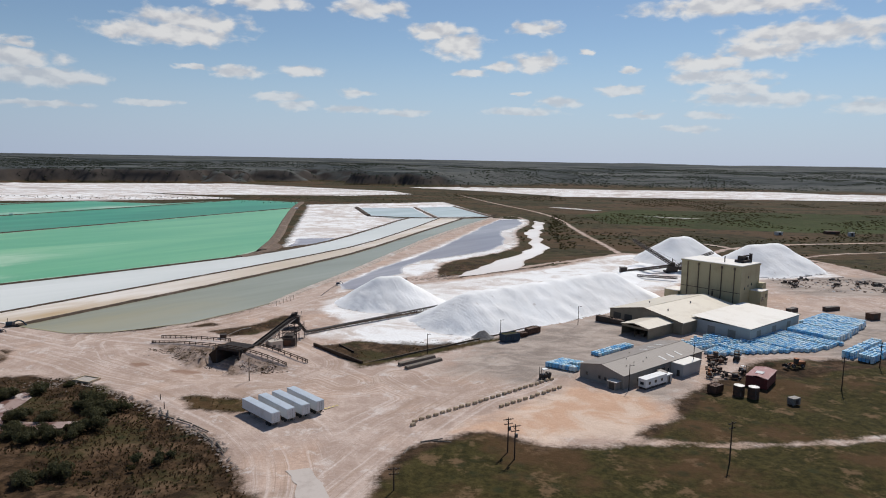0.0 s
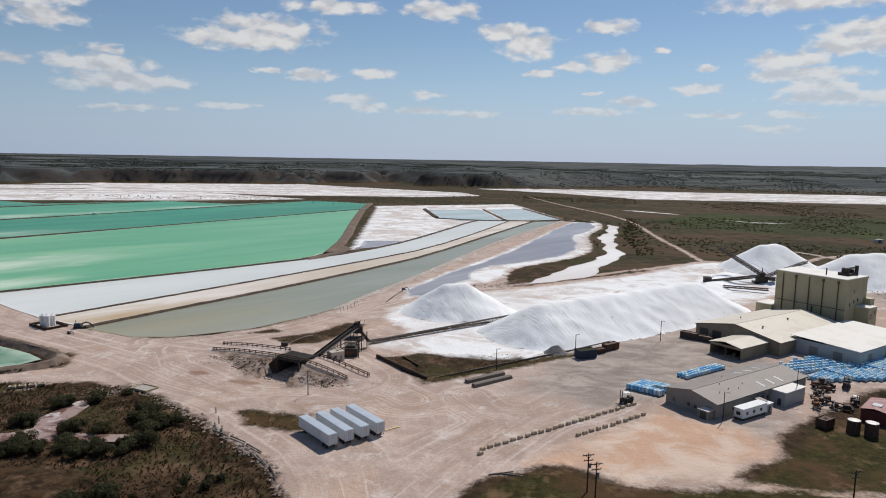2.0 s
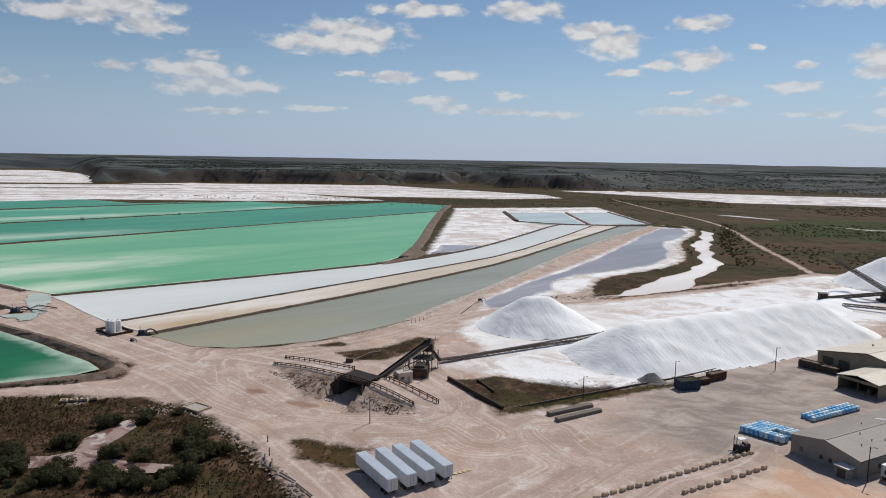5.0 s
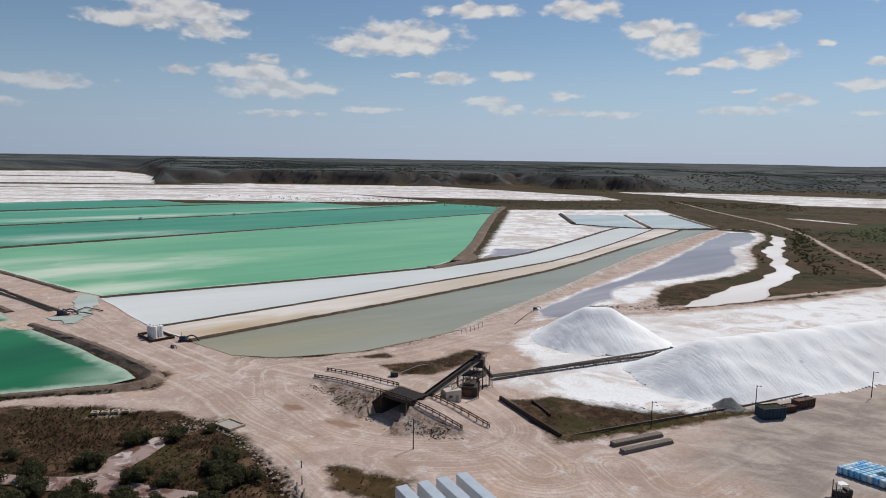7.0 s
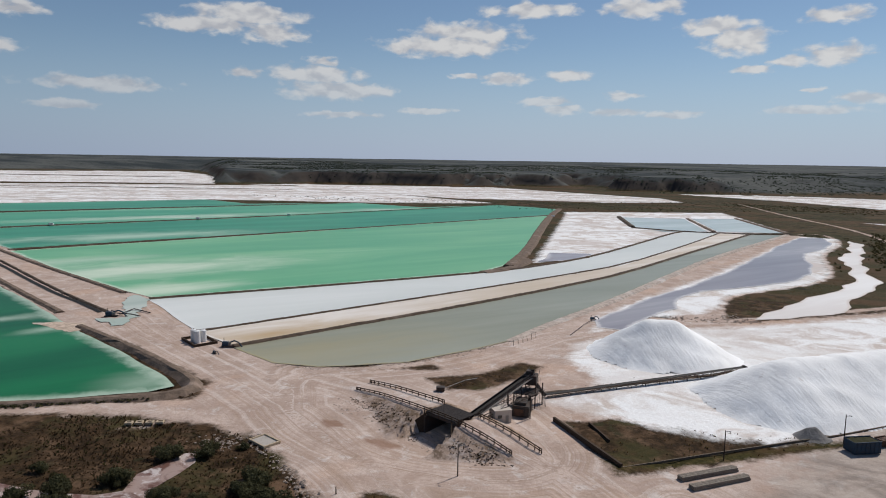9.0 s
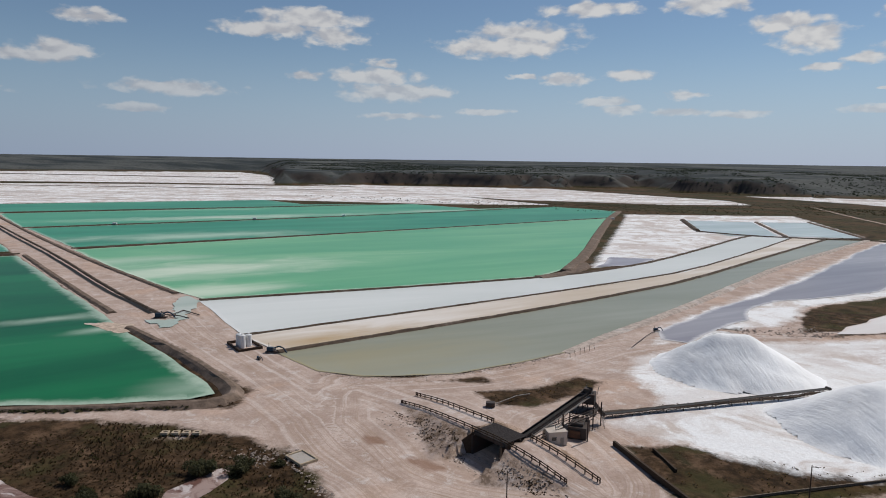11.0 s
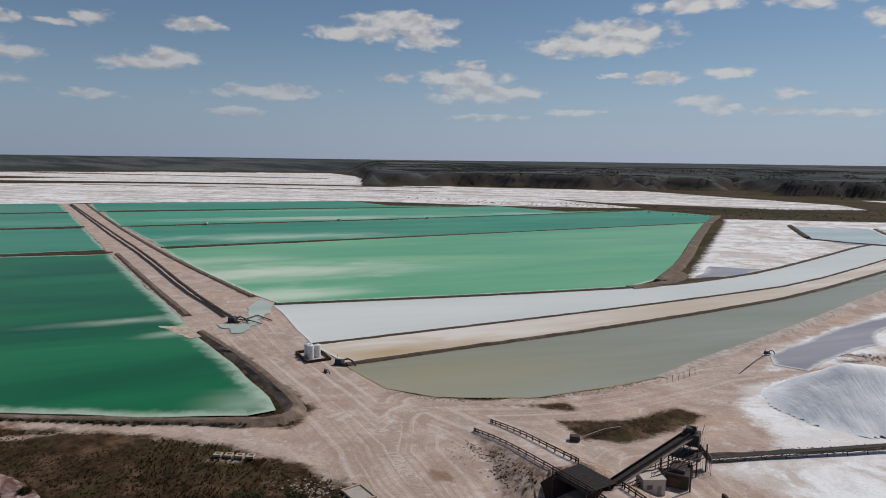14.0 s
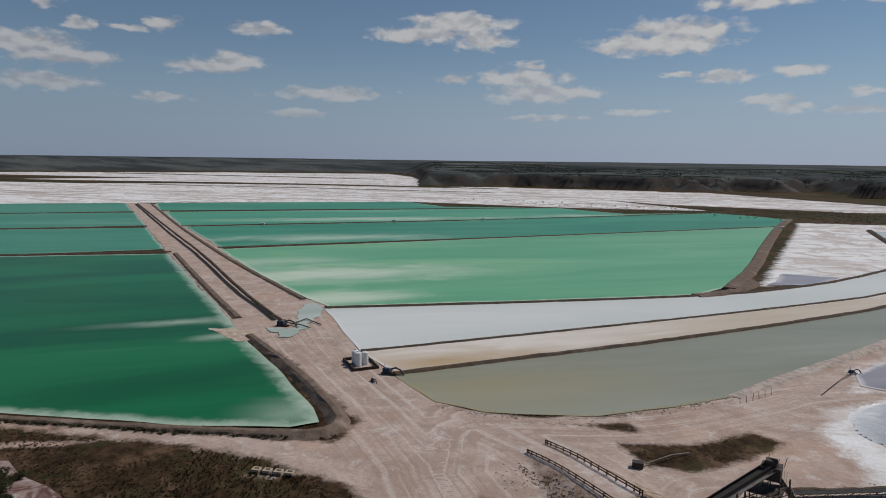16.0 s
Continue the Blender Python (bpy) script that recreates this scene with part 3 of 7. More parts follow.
TRAFFIC = [  # ways that trucks take
    [(-25, 40), (-28, 140), (-42, 176), (-78, 206), (-122, 234), (-162, 255), (-230, 285), (-270, 310)],
    [(-28, 140), (-8, 186), (20, 226), (44, 262), (66, 284), (120, 262), (190, 268), (234, 330), (214, 440)],
    [(-122, 234), (-142, 262), (-108, 282), (-82, 318), (-64, 362), (0, 402), (86, 470), (140, 536)],
    [(-136, 256), (-132, 243), (-120, 229), (-100, 218), (-83, 213), (-66, 213), (-50, 216), (-43, 224), (-41, 233), (-52, 249), (-66, 262)],
    [(-138, 266), (-104, 256), (-79, 242), (-68, 238), (-44, 228), (-30, 214)],
    [(-13, 221), (-4, 206), (8, 208), (24, 221), (31, 234), (50, 256), (70, 286)],
]
MUD = [[(-105, 232), (-101, 229), (-105, 227), (-110, 231)], [(-94, 227), (-88, 228), (-83, 227), (-86, 222), (-92, 224)]]
GREY_YARDS = [[(14, 262), (30, 284), (84, 322), (98, 272), (58, 240), (44, 222), (26, 214), (0, 226)],
              [(196, 372), (292, 376), (296, 442), (204, 438)], [(130, 252), (236, 248), (256, 330), (200, 336)], [(60, 208), (84, 226), (82, 214), (70, 198), (64, 200)]]
PEACH_PAD = [(4, 176), (28, 200), (44, 216), (64, 204), (70, 192), (52, 174), (26, 168)]
FLATS_BARE = [  # dark wet strips and brush across the far salt
    [(-2500, 780), (-2050, 1010), (-1830, 1180), (-1500, 1390), (-1010, 1575), (-1000, 1535), (-1450, 1310), (-1720, 1090), (-1850, 900), (-2300, 660)],
    [(-2900, 1500), (-2200, 1750), (-1700, 1890), (-1690, 1840), (-2180, 1680), (-2880, 1420)],
    [(-640, 1330), (-456, 1262), (-306, 1292), (-189, 1300), (-42, 1310), (-39, 1139), (-140, 1078), (-234, 1126), (-366, 1175)],
    [(-1700, 1010), (-1300, 1220), (-900, 1380), (-890, 1362), (-1290, 1190), (-1690, 985)],
]
BARE = [  # turf and scrub that interrupts the sand
    [(-47, 257), (-28, 229), (28, 273), (12, 271), (-5, 267), (-36, 263)],
    [(-79, 200), (-58, 198), (-54, 186), (-73, 189)],
    [(-98, 276), (-86, 268), (-74, 276), (-64, 304), (-72, 306), (-84, 286)],
    [(-1, 438), (1, 452), (6, 460), (38, 518), (62, 568), (71, 613), (78, 687), (96, 753), (112, 809), (99, 729), (84, 683), (79, 605), (76, 568), (60, 534), (34, 480), (12, 430), (6, 416), (0, 419)],
    [(92, 205), (118, 232), (140, 222), (170, 206), (120, 190)],
]


def inside_distance(px, py, poly):
    """Distance to the outline, positive inside; arrays of places."""
    best = np.full(px.shape, 1e9)
    odd = np.zeros(px.shape, bool)
    k = len(poly)
    for i in range(k):
        (ax, ay), (bx, by) = poly[i], poly[(i + 1) % k]
        dx, dy = bx - ax, by - ay
        f = np.clip(((px - ax) * dx + (py - ay) * dy) / (dx * dx + dy * dy + 1e-9), 0, 1)
        best = np.minimum(best, np.hypot(px - ax - f * dx, py - ay - f * dy))
        if ay != by:
            odd ^= ((ay > py) != (by > py)) & (px < dx * (py - ay) / (by - ay) + ax)
    return np.where(odd, best, -best)


def way_distance(px, py, way):
    best = np.full(px.shape, 1e9)
    for (ax, ay), (bx, by) in zip(way, way[1:]):
        dx, dy = bx - ax, by - ay
        f = np.clip(((px - ax) * dx + (py - ay) * dy) / (dx * dx + dy * dy + 1e-9), 0, 1)
        best = np.minimum(best, np.hypot(px - ax - f * dx, py - ay - f * dy))
    return best


def union(px, py, polys):
    return np.max([inside_distance(px, py, p) for p in polys], axis=0)


def grid_noise(x, y, size, seed):
    """Smooth value noise on arrays."""
    rng = np.random.RandomState(seed)
    table = rng.rand(256, 256)
    u, v = x / size, y / size
    i, j = np.floor(u).astype(int), np.floor(v).astype(int)
    f, g = u - i, v - j
    f, g = f * f * (3 - 2 * f), g * g * (3 - 2 * g)
    t = lambda a, b: table[a % 256, b % 256]
    return (t(i, j) * (1 - f) + t(i + 1, j) * f) * (1 - g) + (t(i, j + 1) * (1 - f) + t(i + 1, j + 1) * f) * g - 0.5


def land_height(x, y):
    """The basin is level; escarpments and uplands rise beyond it."""
    r = np.hypot(x, y)
    az = np.degrees(np.arctan2(-x, y))
    wig = 320 * grid_noise(x, y, 420, 1) + 150 * grid_noise(x, y, 130, 2) + 110 * grid_noise(x, y, 60, 3) + 40 * grid_noise(x, y, 28, 4)
    west = np.clip((az - 38.6) / 2.0, 0, 1)
    east = np.clip((2.0 - az) / 16.0, 0, 1)
    base = 1900 * (1 - west) + 3350 * west - 40 * east
    d = r - base - wig * (1 - 0.4 * west)
    steep = np.clip(d / (70 + 520 * east + 500 * west), 0, 1)
    cliff = 33 * steep * steep * (3 - 2 * steep) * (1 - 0.35 * east) * (1 - 0.5 * west)
    rise = np.clip((r - base - 150) / (4800 - base), 0, 1.2)
    hills = 22 * grid_noise(x, y, 700, 5) + 10 * grid_noise(x, y, 240, 6) + 4 * grid_noise(x, y, 90, 7)
    up = cliff + rise * (44 - 8 * east + 14 * west) + hills * np.clip(d / 500, 0, 1)
    up = np.where(y < 300, up * np.clip((r - 1500) / 800, 0, 1), up)
    up = np.where(up > 52, 52 + 16 * np.tanh((up - 52) / 22), up)
    return np.maximum(up, 0) * np.clip(d / 30, 0, 1)


DECK_Z = 4.2
RAMPS = [[(-118, 262.0, -0.2), (-104, 256.2, 1.2), (-92, 249.5, 2.8), (-79.8, 242.5, DECK_Z)],
         [(-68.9, 238.1, DECK_Z), (-60, 235.0, 2.5), (-52, 231.6, 0.8), (-44, 228.0, -0.3)]]


def ramp_height(px, py):
    """Earth ramps up to the overpass, with sloping sides."""
    out = np.full(px.shape, -9.0)
    for way in RAMPS:
        for (ax, ay, az), (bx, by, bz) in zip(way, way[1:]):
            dx, dy = bx - ax, by - ay
            k = np.hypot(dx, dy)
            f = ((px - ax) * dx + (py - ay) * dy) / (k * k)
            off = np.abs((px - ax) * dy - (py - ay) * dx) / k
            h = az + f * (bz - az) - np.maximum(off - 4.4, 0) / 2.3
            lo, hi = (-0.001 if az == DECK_Z else -0.25), (1.001 if bz == DECK_Z else 1.25)
            out = np.maximum(out, np.where((f >= lo) & (f <= hi), h, -9.0))
    return out + 0.12 * grid_noise(px, py, 2.5, 17)


def lines(*runs):
    out = []
    for a, b, s in runs:
        out += list(np.arange(a, b, s))
    return np.array(out + [runs[-1][1]], float)


def build_ground():
    xs = lines((-5600, -2600, 120), (-2600, -1100, 22), (-1100, -320, 9), (-320, -128, 2.4), (-128, -38, 1.2), (-38, 300, 2.4), (300, 700, 8), (700, 1900, 22), (1900, 5600, 120))
    ys = lines((-1500, 40, 70), (40, 216, 2.4), (216, 274, 1.2), (274, 420, 2.4), (420, 640, 4), (640, 1200, 9), (1200, 1600, 16), (1600, 2400, 14), (2400, 3200, 40), (3200, 5400, 80))
    X, Y = np.meshgrid(xs, ys)
    px, py = X.ravel(), Y.ravel()
    sand = np.full(px.shape, -60.0)
    sand = np.maximum(sand, union(px, py, SAND))
    sand = np.minimum(sand, -union(px, py, BARE) * 1.2)
    for w, way in ROADS:
        way = [tuple(v)[:2] for v in smooth([(*p, 0) for p in way], 2)]
        sand = np.maximum(sand, (w - way_distance(px, py, way)) * 1.5)
    salt = union(px, py, SALT)
    salt = np.minimum(salt, -union(px, py, FLATS_BARE))
    for w, way in HAUL:
        off = way_distance(px, py, [tuple(v)[:2] for v in smooth([(*p, 0) for p in way], 2)])
        sand = np.maximum(sand, (w - off) * 2.0)
        salt = np.minimum(salt, (off - w) * 2.0)
    green = np.clip(union(px, py, GRASS) / 8 + 0.5, 0, 1)
    z = land_height(px, py)
    salt = np.minimum(salt, (0.4 - z) * 25.0)
    flat = np.clip(np.maximum(sand, salt) / 8 + 0.4, 0, 1)
    z += (0.9 * grid_noise(px, py, 9, 11) + 0.35 * grid_noise(px, py, 3.5, 12)) * (0.18 + 0.8 * (1 - flat)) * (np.abs(px) < 320)
    z += 1.2 * grid_noise(px, py, 40, 13) * (1 - flat) * (py > 60) * (py < 240)
    wet = np.max([inside_distance(px, py, p) for p in WATERS], axis=0)
    z = np.where(wet > -14, np.minimum(z, 0.02) - 0.10 - 0.30 * np.clip(wet / 5, 0, 1), z)
    hollow = np.hypot(px + 77, py - 230) / 20
    z -= 2.0 * np.exp(-hollow ** 2 * 1.6)
    z = np.maximum(z, ramp_height(px, py))
    nx, ny = len(xs), len(ys)
    i = np.arange(nx - 1)[None, :] + np.arange(ny - 1)[:, None] * nx
    quads = np.stack([i, i + 1, i + 1 + nx, i + nx], -1).reshape(-1, 4)
    me = bpy.data.meshes.new("ground")
    me.vertices.add(len(px))
    me.vertices.foreach_set("co", np.stack([px, py, z], 1).ravel())
    me.loops.add(quads.size)
    me.loops.foreach_set("vertex_index", quads.ravel())
    me.polygons.add(len(quads))
    me.polygons.foreach_set("loop_start", np.arange(0, quads.size, 4))
    me.update(calc_edges=True)
    me.polygons.foreach_set("use_smooth", np.ones(len(quads), bool))
    lane = np.full(px.shape, 60.0)
    for way in TRAFFIC:
        lane = np.minimum(lane, way_distance(px, py, [tuple(v)[:2] for v in smooth([(*p, 0) for p in way], 2)]))
    grey, peach = union(px, py, GREY_YARDS), inside_distance(px, py, PEACH_PAD)
    for name, values in (("far", (py > 470).astype(float)), ("mud", union(px, py, MUD)), ("near", (py < 560) + 0.5 * ((py >= 560) & (px > -230) & (py < 1160))), ("lane", lane), ("grey", grey), ("peach", peach), ("sand", sand), ("salt", salt), ("green", green)):
        a = me.attributes.new(name, "FLOAT", "POINT")
        a.data.foreach_set("value", np.clip(values, -60, 60).astype(np.float32))
    me.materials.append(M["ground"])
    return tagged(new("ground", me), "flat basin of pale dirt, salt crust and brown scrub", "ground", kind="structure")


# ---------------------------------------------------------------- ponds
S1_TOP = [(-275, 333), (-200, 420), (-136, 502), (-112, 553), (-95, 600), (-70, 710), (-52, 800), (-42, 829)]
S1_BOT = [(-208, 292), (-175, 353), (-136, 426), (-100, 497), (-69, 563), (-34, 700), (-5, 834)]
S2_BOT = [(-180, 280), (-158, 323), (-123, 390), (-90, 462), (-64, 524), (-29, 650), (24, 836)]
S3_BOT = [(-175, 278), (-153, 268), (-136, 272), (-111, 289), (-95, 313), (-85, 333), (-77, 366), (-64, 408), (-43, 494), (-13, 624), (60, 850)]
G1 = [(-501, 380), (-371, 324), (-288, 289), (-262, 277), (-250, 272), (-206, 255), (-176, 242), (-167, 236), (-170, 228), (-196, 209), (-238, 183), (-330, 126), (-420, 70), (-760, 60)]
G2 = [(-690, 462), (-527, 391), (-580, 295), (-760, 70), (-980, 60)]
G3 = [(-878, 546), (-714, 474), (-774, 359), (-985, 66), (-1200, 60)]
G4 = [(-1060, 624), (-897, 553), (-965, 423), (-1210, 66), (-1450, 60)]
P1 = [(-497, 420), (-355, 690), (-213, 966), (-176, 760), (-142, 545), (-148, 492), (-210, 415), (-276, 337), (-299, 342), (-416, 386)]
P2 = [(-672, 494), (-525, 740), (-339, 1126), (-280, 1112), (-228, 1086), (-215, 976), (-360, 690), (-508, 428)]
P3 = [(-861, 578), (-651, 893), (-550, 1045), (-420, 1012), (-350, 1110), (-520, 760), (-687, 498)]
P4 = [(-1030, 657), (-800, 980), (-680, 934), (-560, 1036), (-660, 890), (-890, 586)]
S4 = [(-58, 385), (-49, 417), (-38, 458), (-21, 500), (-11, 532), (2, 579), (26, 669), (51, 768), (68, 825), (90, 837), (93, 799), (83, 746), (61, 694), (57, 663), (58, 624), (52, 581), (42, 552), (21, 520), (0, 497), (-16, 482), (-23, 461), (-27, 442), (-26, 430), (-33, 410), (-40, 390), (-45, 372), (-55, 372)]
CREEK = [(110, 819), (120, 794), (96, 675), (92, 617), (88, 560), (74, 520), (58, 478), (53, 454), (26, 428), (9, 418), (16, 434), (40, 490), (61, 530), (75, 563), (79, 605), (83, 682), (97, 720)]
WASH = [(-126.5, 200), (-129, 196.5), (-129.8, 190.6), (-131, 184.6), (-127, 177.5), (-132, 174), (-139.6, 171.8), (-146, 170.4), (-154, 170.2), (-175, 172), (-205, 172), (-230, 152),
        (-234, 146), (-208, 163), (-178, 166), (-150, 165.5), (-133, 167), (-123, 169.6), (-108, 171.2), (-98, 174), (-100, 177.6), (-110, 175.6), (-119, 175.8), (-121.5, 178.5),
        (-122.5, 184.6), (-122.5, 190), (-122.8, 196)]
POOLS = [[(-124, 988), (-47, 1011), (-16, 848), (-59, 822), (-93, 860)], [(-38, 1015), (14, 1045), (58, 872), (-6, 850)],
         [(-127, 549), (-128, 602), (-100, 612), (-104, 580), (-112, 560)]]
WATERS = [S4, CREEK, WASH, *POOLS, G1, G2, G3, G4, P1, P2, P3, P4,
          S1_TOP + S1_BOT[::-1], S1_BOT + S2_BOT[::-1], S2_BOT + S3_BOT[::-1]]


def pond(points, mat, label, category="pond", z=0.0, shore=9.0, rag=1.2, name="pond"):
    """A sheet of brine with a strip along its edge that carries the shore value."""
    pts = ragged(points, 8.0, rag)
    if sum(a.x * b.y - b.x * a.y for a, b in zip(pts, pts[1:] + pts[:1])) < 0:
        pts.reverse()
    k, inner = len(pts), []
    for i, p in enumerate(pts):
        t = pts[(i + 1) % k] - pts[i - 1]
        inner.append(p + Vector((-t.y, t.x, 0)).normalized() * shore)
    outline = [(p.x, p.y) for p in pts]
    room = inside_distance(np.array([p.x for p in inner]), np.array([p.y for p in inner]), outline)
    bm = bmesh.new()
    lay = bm.verts.layers.float.new("shore")
    flat, _, tris, *_ = delaunay_2d_cdt([p.xy for p in pts], [], [list(range(k))], 1, 1e-4)
    sheet = [bm.verts.new((*p, z)) for p in flat]
    for f in tris:
        bm.faces.new([sheet[i] for i in f])
    rim = [bm.verts.new((p.x, p.y, z + 0.02)) for p in pts]
    core = [bm.verts.new((*(q if r > 0.55 * shore else p.lerp(q, 0.3)).xy, z + 0.012 + 0.005 * (i % 3))) for i, (p, q, r) in enumerate(zip(pts, inner, room))]
    for v in rim:
        v[lay] = 1.0
    for i in range(k):
        bm.faces.new((rim[i], rim[(i + 1) % k], core[(i + 1) % k], core[i]))
    bmesh.ops.triangulate(bm, faces=bm.faces[:])
    bm.normal_update()
    for face in bm.faces:
        if face.normal.z < 0:
            face.normal_flip()
    return tagged(link_mesh(name, bm, M[mat]), label, category, kind="structure")


def bank(name, way, width, height, mat, label, category="dyke", rounds=1, slope=1.25, base=-0.4, rough=0.5, step=4.0):
    """A long heap of earth with sloping sides along a way; height is one number or one for each point of the way."""
    hs = height if isinstance(height, (list, tuple)) else [height] * len(way)
    pts = smooth([(*p, h) for p, h in zip(way, hs)], rounds)
    pts = resample(pts, step)
    bm = bmesh.new()
    rows = []
    for i, v in enumerate(pts):
        t = (pts[min(i + 1, len(pts) - 1)] - pts[max(i - 1, 0)])
        t.z = 0
        side = Vector((-t.y, t.x, 0)).normalized()
        h, row = v.z, []
        for s, z in ((-width / 2 - slope * (h - base), base), (-width / 2 - slope * h * 0.45, h * 0.6), (-width / 2, h), (0, h * 1.02),
                     (width / 2, h), (width / 2 + slope * h * 0.45, h * 0.6), (width / 2 + slope * (h - base), base)):
            q = Vector((v.x, v.y, 0)) + side * s
            k = Vector((q.x * 0.21, q.y * 0.21, z + 5))
            w = rough * min(1.0, 0.25 + h)
            row.append(bm.verts.new((q.x + w * noise.noise(k), q.y + w * noise.noise(k + Vector((9, 9, 9))), z + 0.35 * w * noise.noise(k * 1.7))))
        rows.append(row)
    for a, b in zip(rows, rows[1:]):
        for j in range(6):
            bm.faces.new((a[j], a[j + 1], b[j + 1], b[j]))
    bm.faces.new(rows[0]), bm.faces.new(rows[-1][::-1])
    bmesh.ops.recalc_face_normals(bm, faces=bm.faces[:])
    return tagged(link_mesh(name, bm, M[mat]), label, category, kind="structure")


build_ground()
for pts, mat, label in ((G1, "brine_deep", "deep green brine pond with a pale crusted corner"),
                        (G2, "brine_teal", "teal brine pond beside the canal road"),
                        (G3, "brine_teal", "teal brine pond beside the canal road"),
                        (G4, "brine_teal", "far teal brine pond beside the canal road"),
                        (P1, "brine_light", "large light green brine pond with milky streaks"),
                        (P2, "brine_mid", "darker green brine pond with milky streaks"),
                        (P3, "brine_far", "green brine pond with a white crusted end"),
                        (P4, "brine_mid", "narrow far green brine pond")):
    pond(pts, mat, label, shore=9.0 if pts is G1 else 5.0)
pond(S1_TOP + S1_BOT[::-1], "salt_pond", "long curved pond of white salt", shore=3)
pond(S1_BOT + S2_BOT[::-1], "tan_flat", "long strip of tan salt-stained flat", "salt flat", shore=3, name="salt_flat")
pond(S2_BOT + S3_BOT[::-1], "grey_pond", "long curved pond of grey-green brine", shore=2.5)
pond(S4, "blue_pond", "blue-grey evaporation pond with a white crusted shore", z=0.03, shore=4, rag=3)
pond(POOLS[0], "pale_pool", "pale shallow settling pool", z=0.03, shore=4)
pond(POOLS[1], "pale_pool", "pale shallow settling pool", z=0.03, shore=4)
pond(POOLS[2], "mauve_pond", "mauve puddle at the end of the salt field", z=0.03, shore=7, rag=5)
pond(CREEK, "creek_salt", "dry creek bed white with salt", "creek", z=0.03, shore=3, rag=5, name="creek")
pond(WASH, "wash_mud", "shallow wash of pink mud and salt in the scrub", "wash", z=0.03, shore=1.2, rag=2.5, name="wash")
pond([(-1027, 622), (-622, 448.2), (-487, 392.2), (-337, 325.2), (-272, 300), (-271, 302), (-336.4, 327.6), (-486.4, 394.6), (-621.4, 450.6), (-1026, 625)],
     "canal_water", "dark brine canal between two dirt roads", "canal", z=0.16, shore=0.8, rag=0.5, name="canal")

DYKES = [  # way, top width, height, material
    (S1_TOP, 1.2, 0.8, "bank_dark"), (S1_BOT, 0.6, 0.6, "bank_dark"), (S2_BOT, 1.2, 0.8, "bank_dark"),
    (S3_BOT[5:], 3.6, [0.05, 0.4, 0.7, 0.7, 0.7, 0.7], "bank_pale"),
    ([(-140, 520), (-150, 610), (-178, 760), (-214, 970), (-228, 1088)], 6.0, 1.3, "bank"),
    ([(-148, 488), (-138, 505), (-133, 540), (-140, 560)], 7.0, 0.8, "bank"),
    ([(-505, 424), (-357, 690), (-213, 970)], 1.4, 0.7, "bank_dark"),
    ([(-681, 495), (-523, 750), (-415, 962), (-342, 1120)], 1.4, 0.7, "bank_dark"),
    ([(-880, 581), (-655, 893), (-552, 1042)], 2.0, 0.8, "bank_dark"),
    ([(-508, 386), (-577, 296), (-760, 66)], 1.4, 0.7, "bank_dark"),
    ([(-703, 470), (-770, 359), (-982, 64)], 1.4, 0.7, "bank_dark"),
    ([(-888, 550), (-962, 424), (-1205, 64)], 1.4, 0.7, "bank_dark"),
    ([(-497, 383), (-371, 328), (-288, 293)], 2.0, 0.8, "bank"),
    ([(-258, 278), (-206, 260), (-172, 245), (-160, 238), (-160, 230), (-172, 221), (-198, 204), (-240, 178), (-332, 121)], 1.8, [0.9, 1.5, 1.6, 1.5, 1.3, 1.0, 0.7, 0.6, 0.6], "bank"),
    ([(-1029, 628), (-621, 454), (-486, 398), (-337, 330), (-270, 303)], 0.8, 0.7, "bank_dark"),
    ([(-1010, 640), (-691, 497), (-508, 420), (-416, 383), (-299, 340)], 2.0, 0.7, "bank"),
    ([(-127, 990), (-95, 858)], 3.0, 1.6, "bank_dark"), ([(-43, 1013), (-10, 848)], 3.0, 0.8, "bank"),
    ([(-95, 850), (-42, 832), (24, 840), (66, 862)], 2.0, 0.8, "bank_dark"),
    ([(62, 868), (16, 1048)], 3.0, 0.8, "bank"),
]
for way, w, h, mat in DYKES:
    tone = {"bank_dark": "dark", "bank": "brown", "bank_pale": "pale sandy"}[mat]
    bank("dyke", way, w, h, mat, f"low {tone} earth dyke between ponds")


# ---------------------------------------------------------------- more materials
def wood_material(name, tone):
    m, n = material(name)
    tc = n.add("ShaderNodeTexCoord").outputs["Object"]
    g = n.noise(n.vec("MULTIPLY", tc, (1.5, 1.5, 6)), 1.2, 6.0, 0.65)
    rnd = n.add("ShaderNodeObjectInfo").outputs["Random"]
    c = n.mix(n.ramp(g, 0.35, 0.68), tuple(v * 0.5 for v in tone), tone)
    c = n.mix(n.math("MULTIPLY", rnd, 0.4), c, tuple(v * 0.45 for v in tone))
    n.surface(c, 0.85, g, 0.5, 0.04, spec=0.2)
    return m


def rust_material(name, tone, rust=(0.16, 0.06, 0.03), amount=0.7):
    m, n = material(name)
    tc = n.add("ShaderNodeTexCoord").outputs["Object"]
    a = n.noise(tc, 0.9, 7.0, 0.68)
    c = n.mix(n.ramp(a, 0.42, 0.62, 0.0, amount), tone, rust)
    c = n.mix(n.ramp(n.noise(tc, 5.0, 5.0, 0.7), 0.5, 0.7, 0.0, 0.5), c, tuple(v * 0.4 for v in rust))
    n.surface(c, 0.7, a, 0.5, 0.03, 0.25, 0.4)
    return m


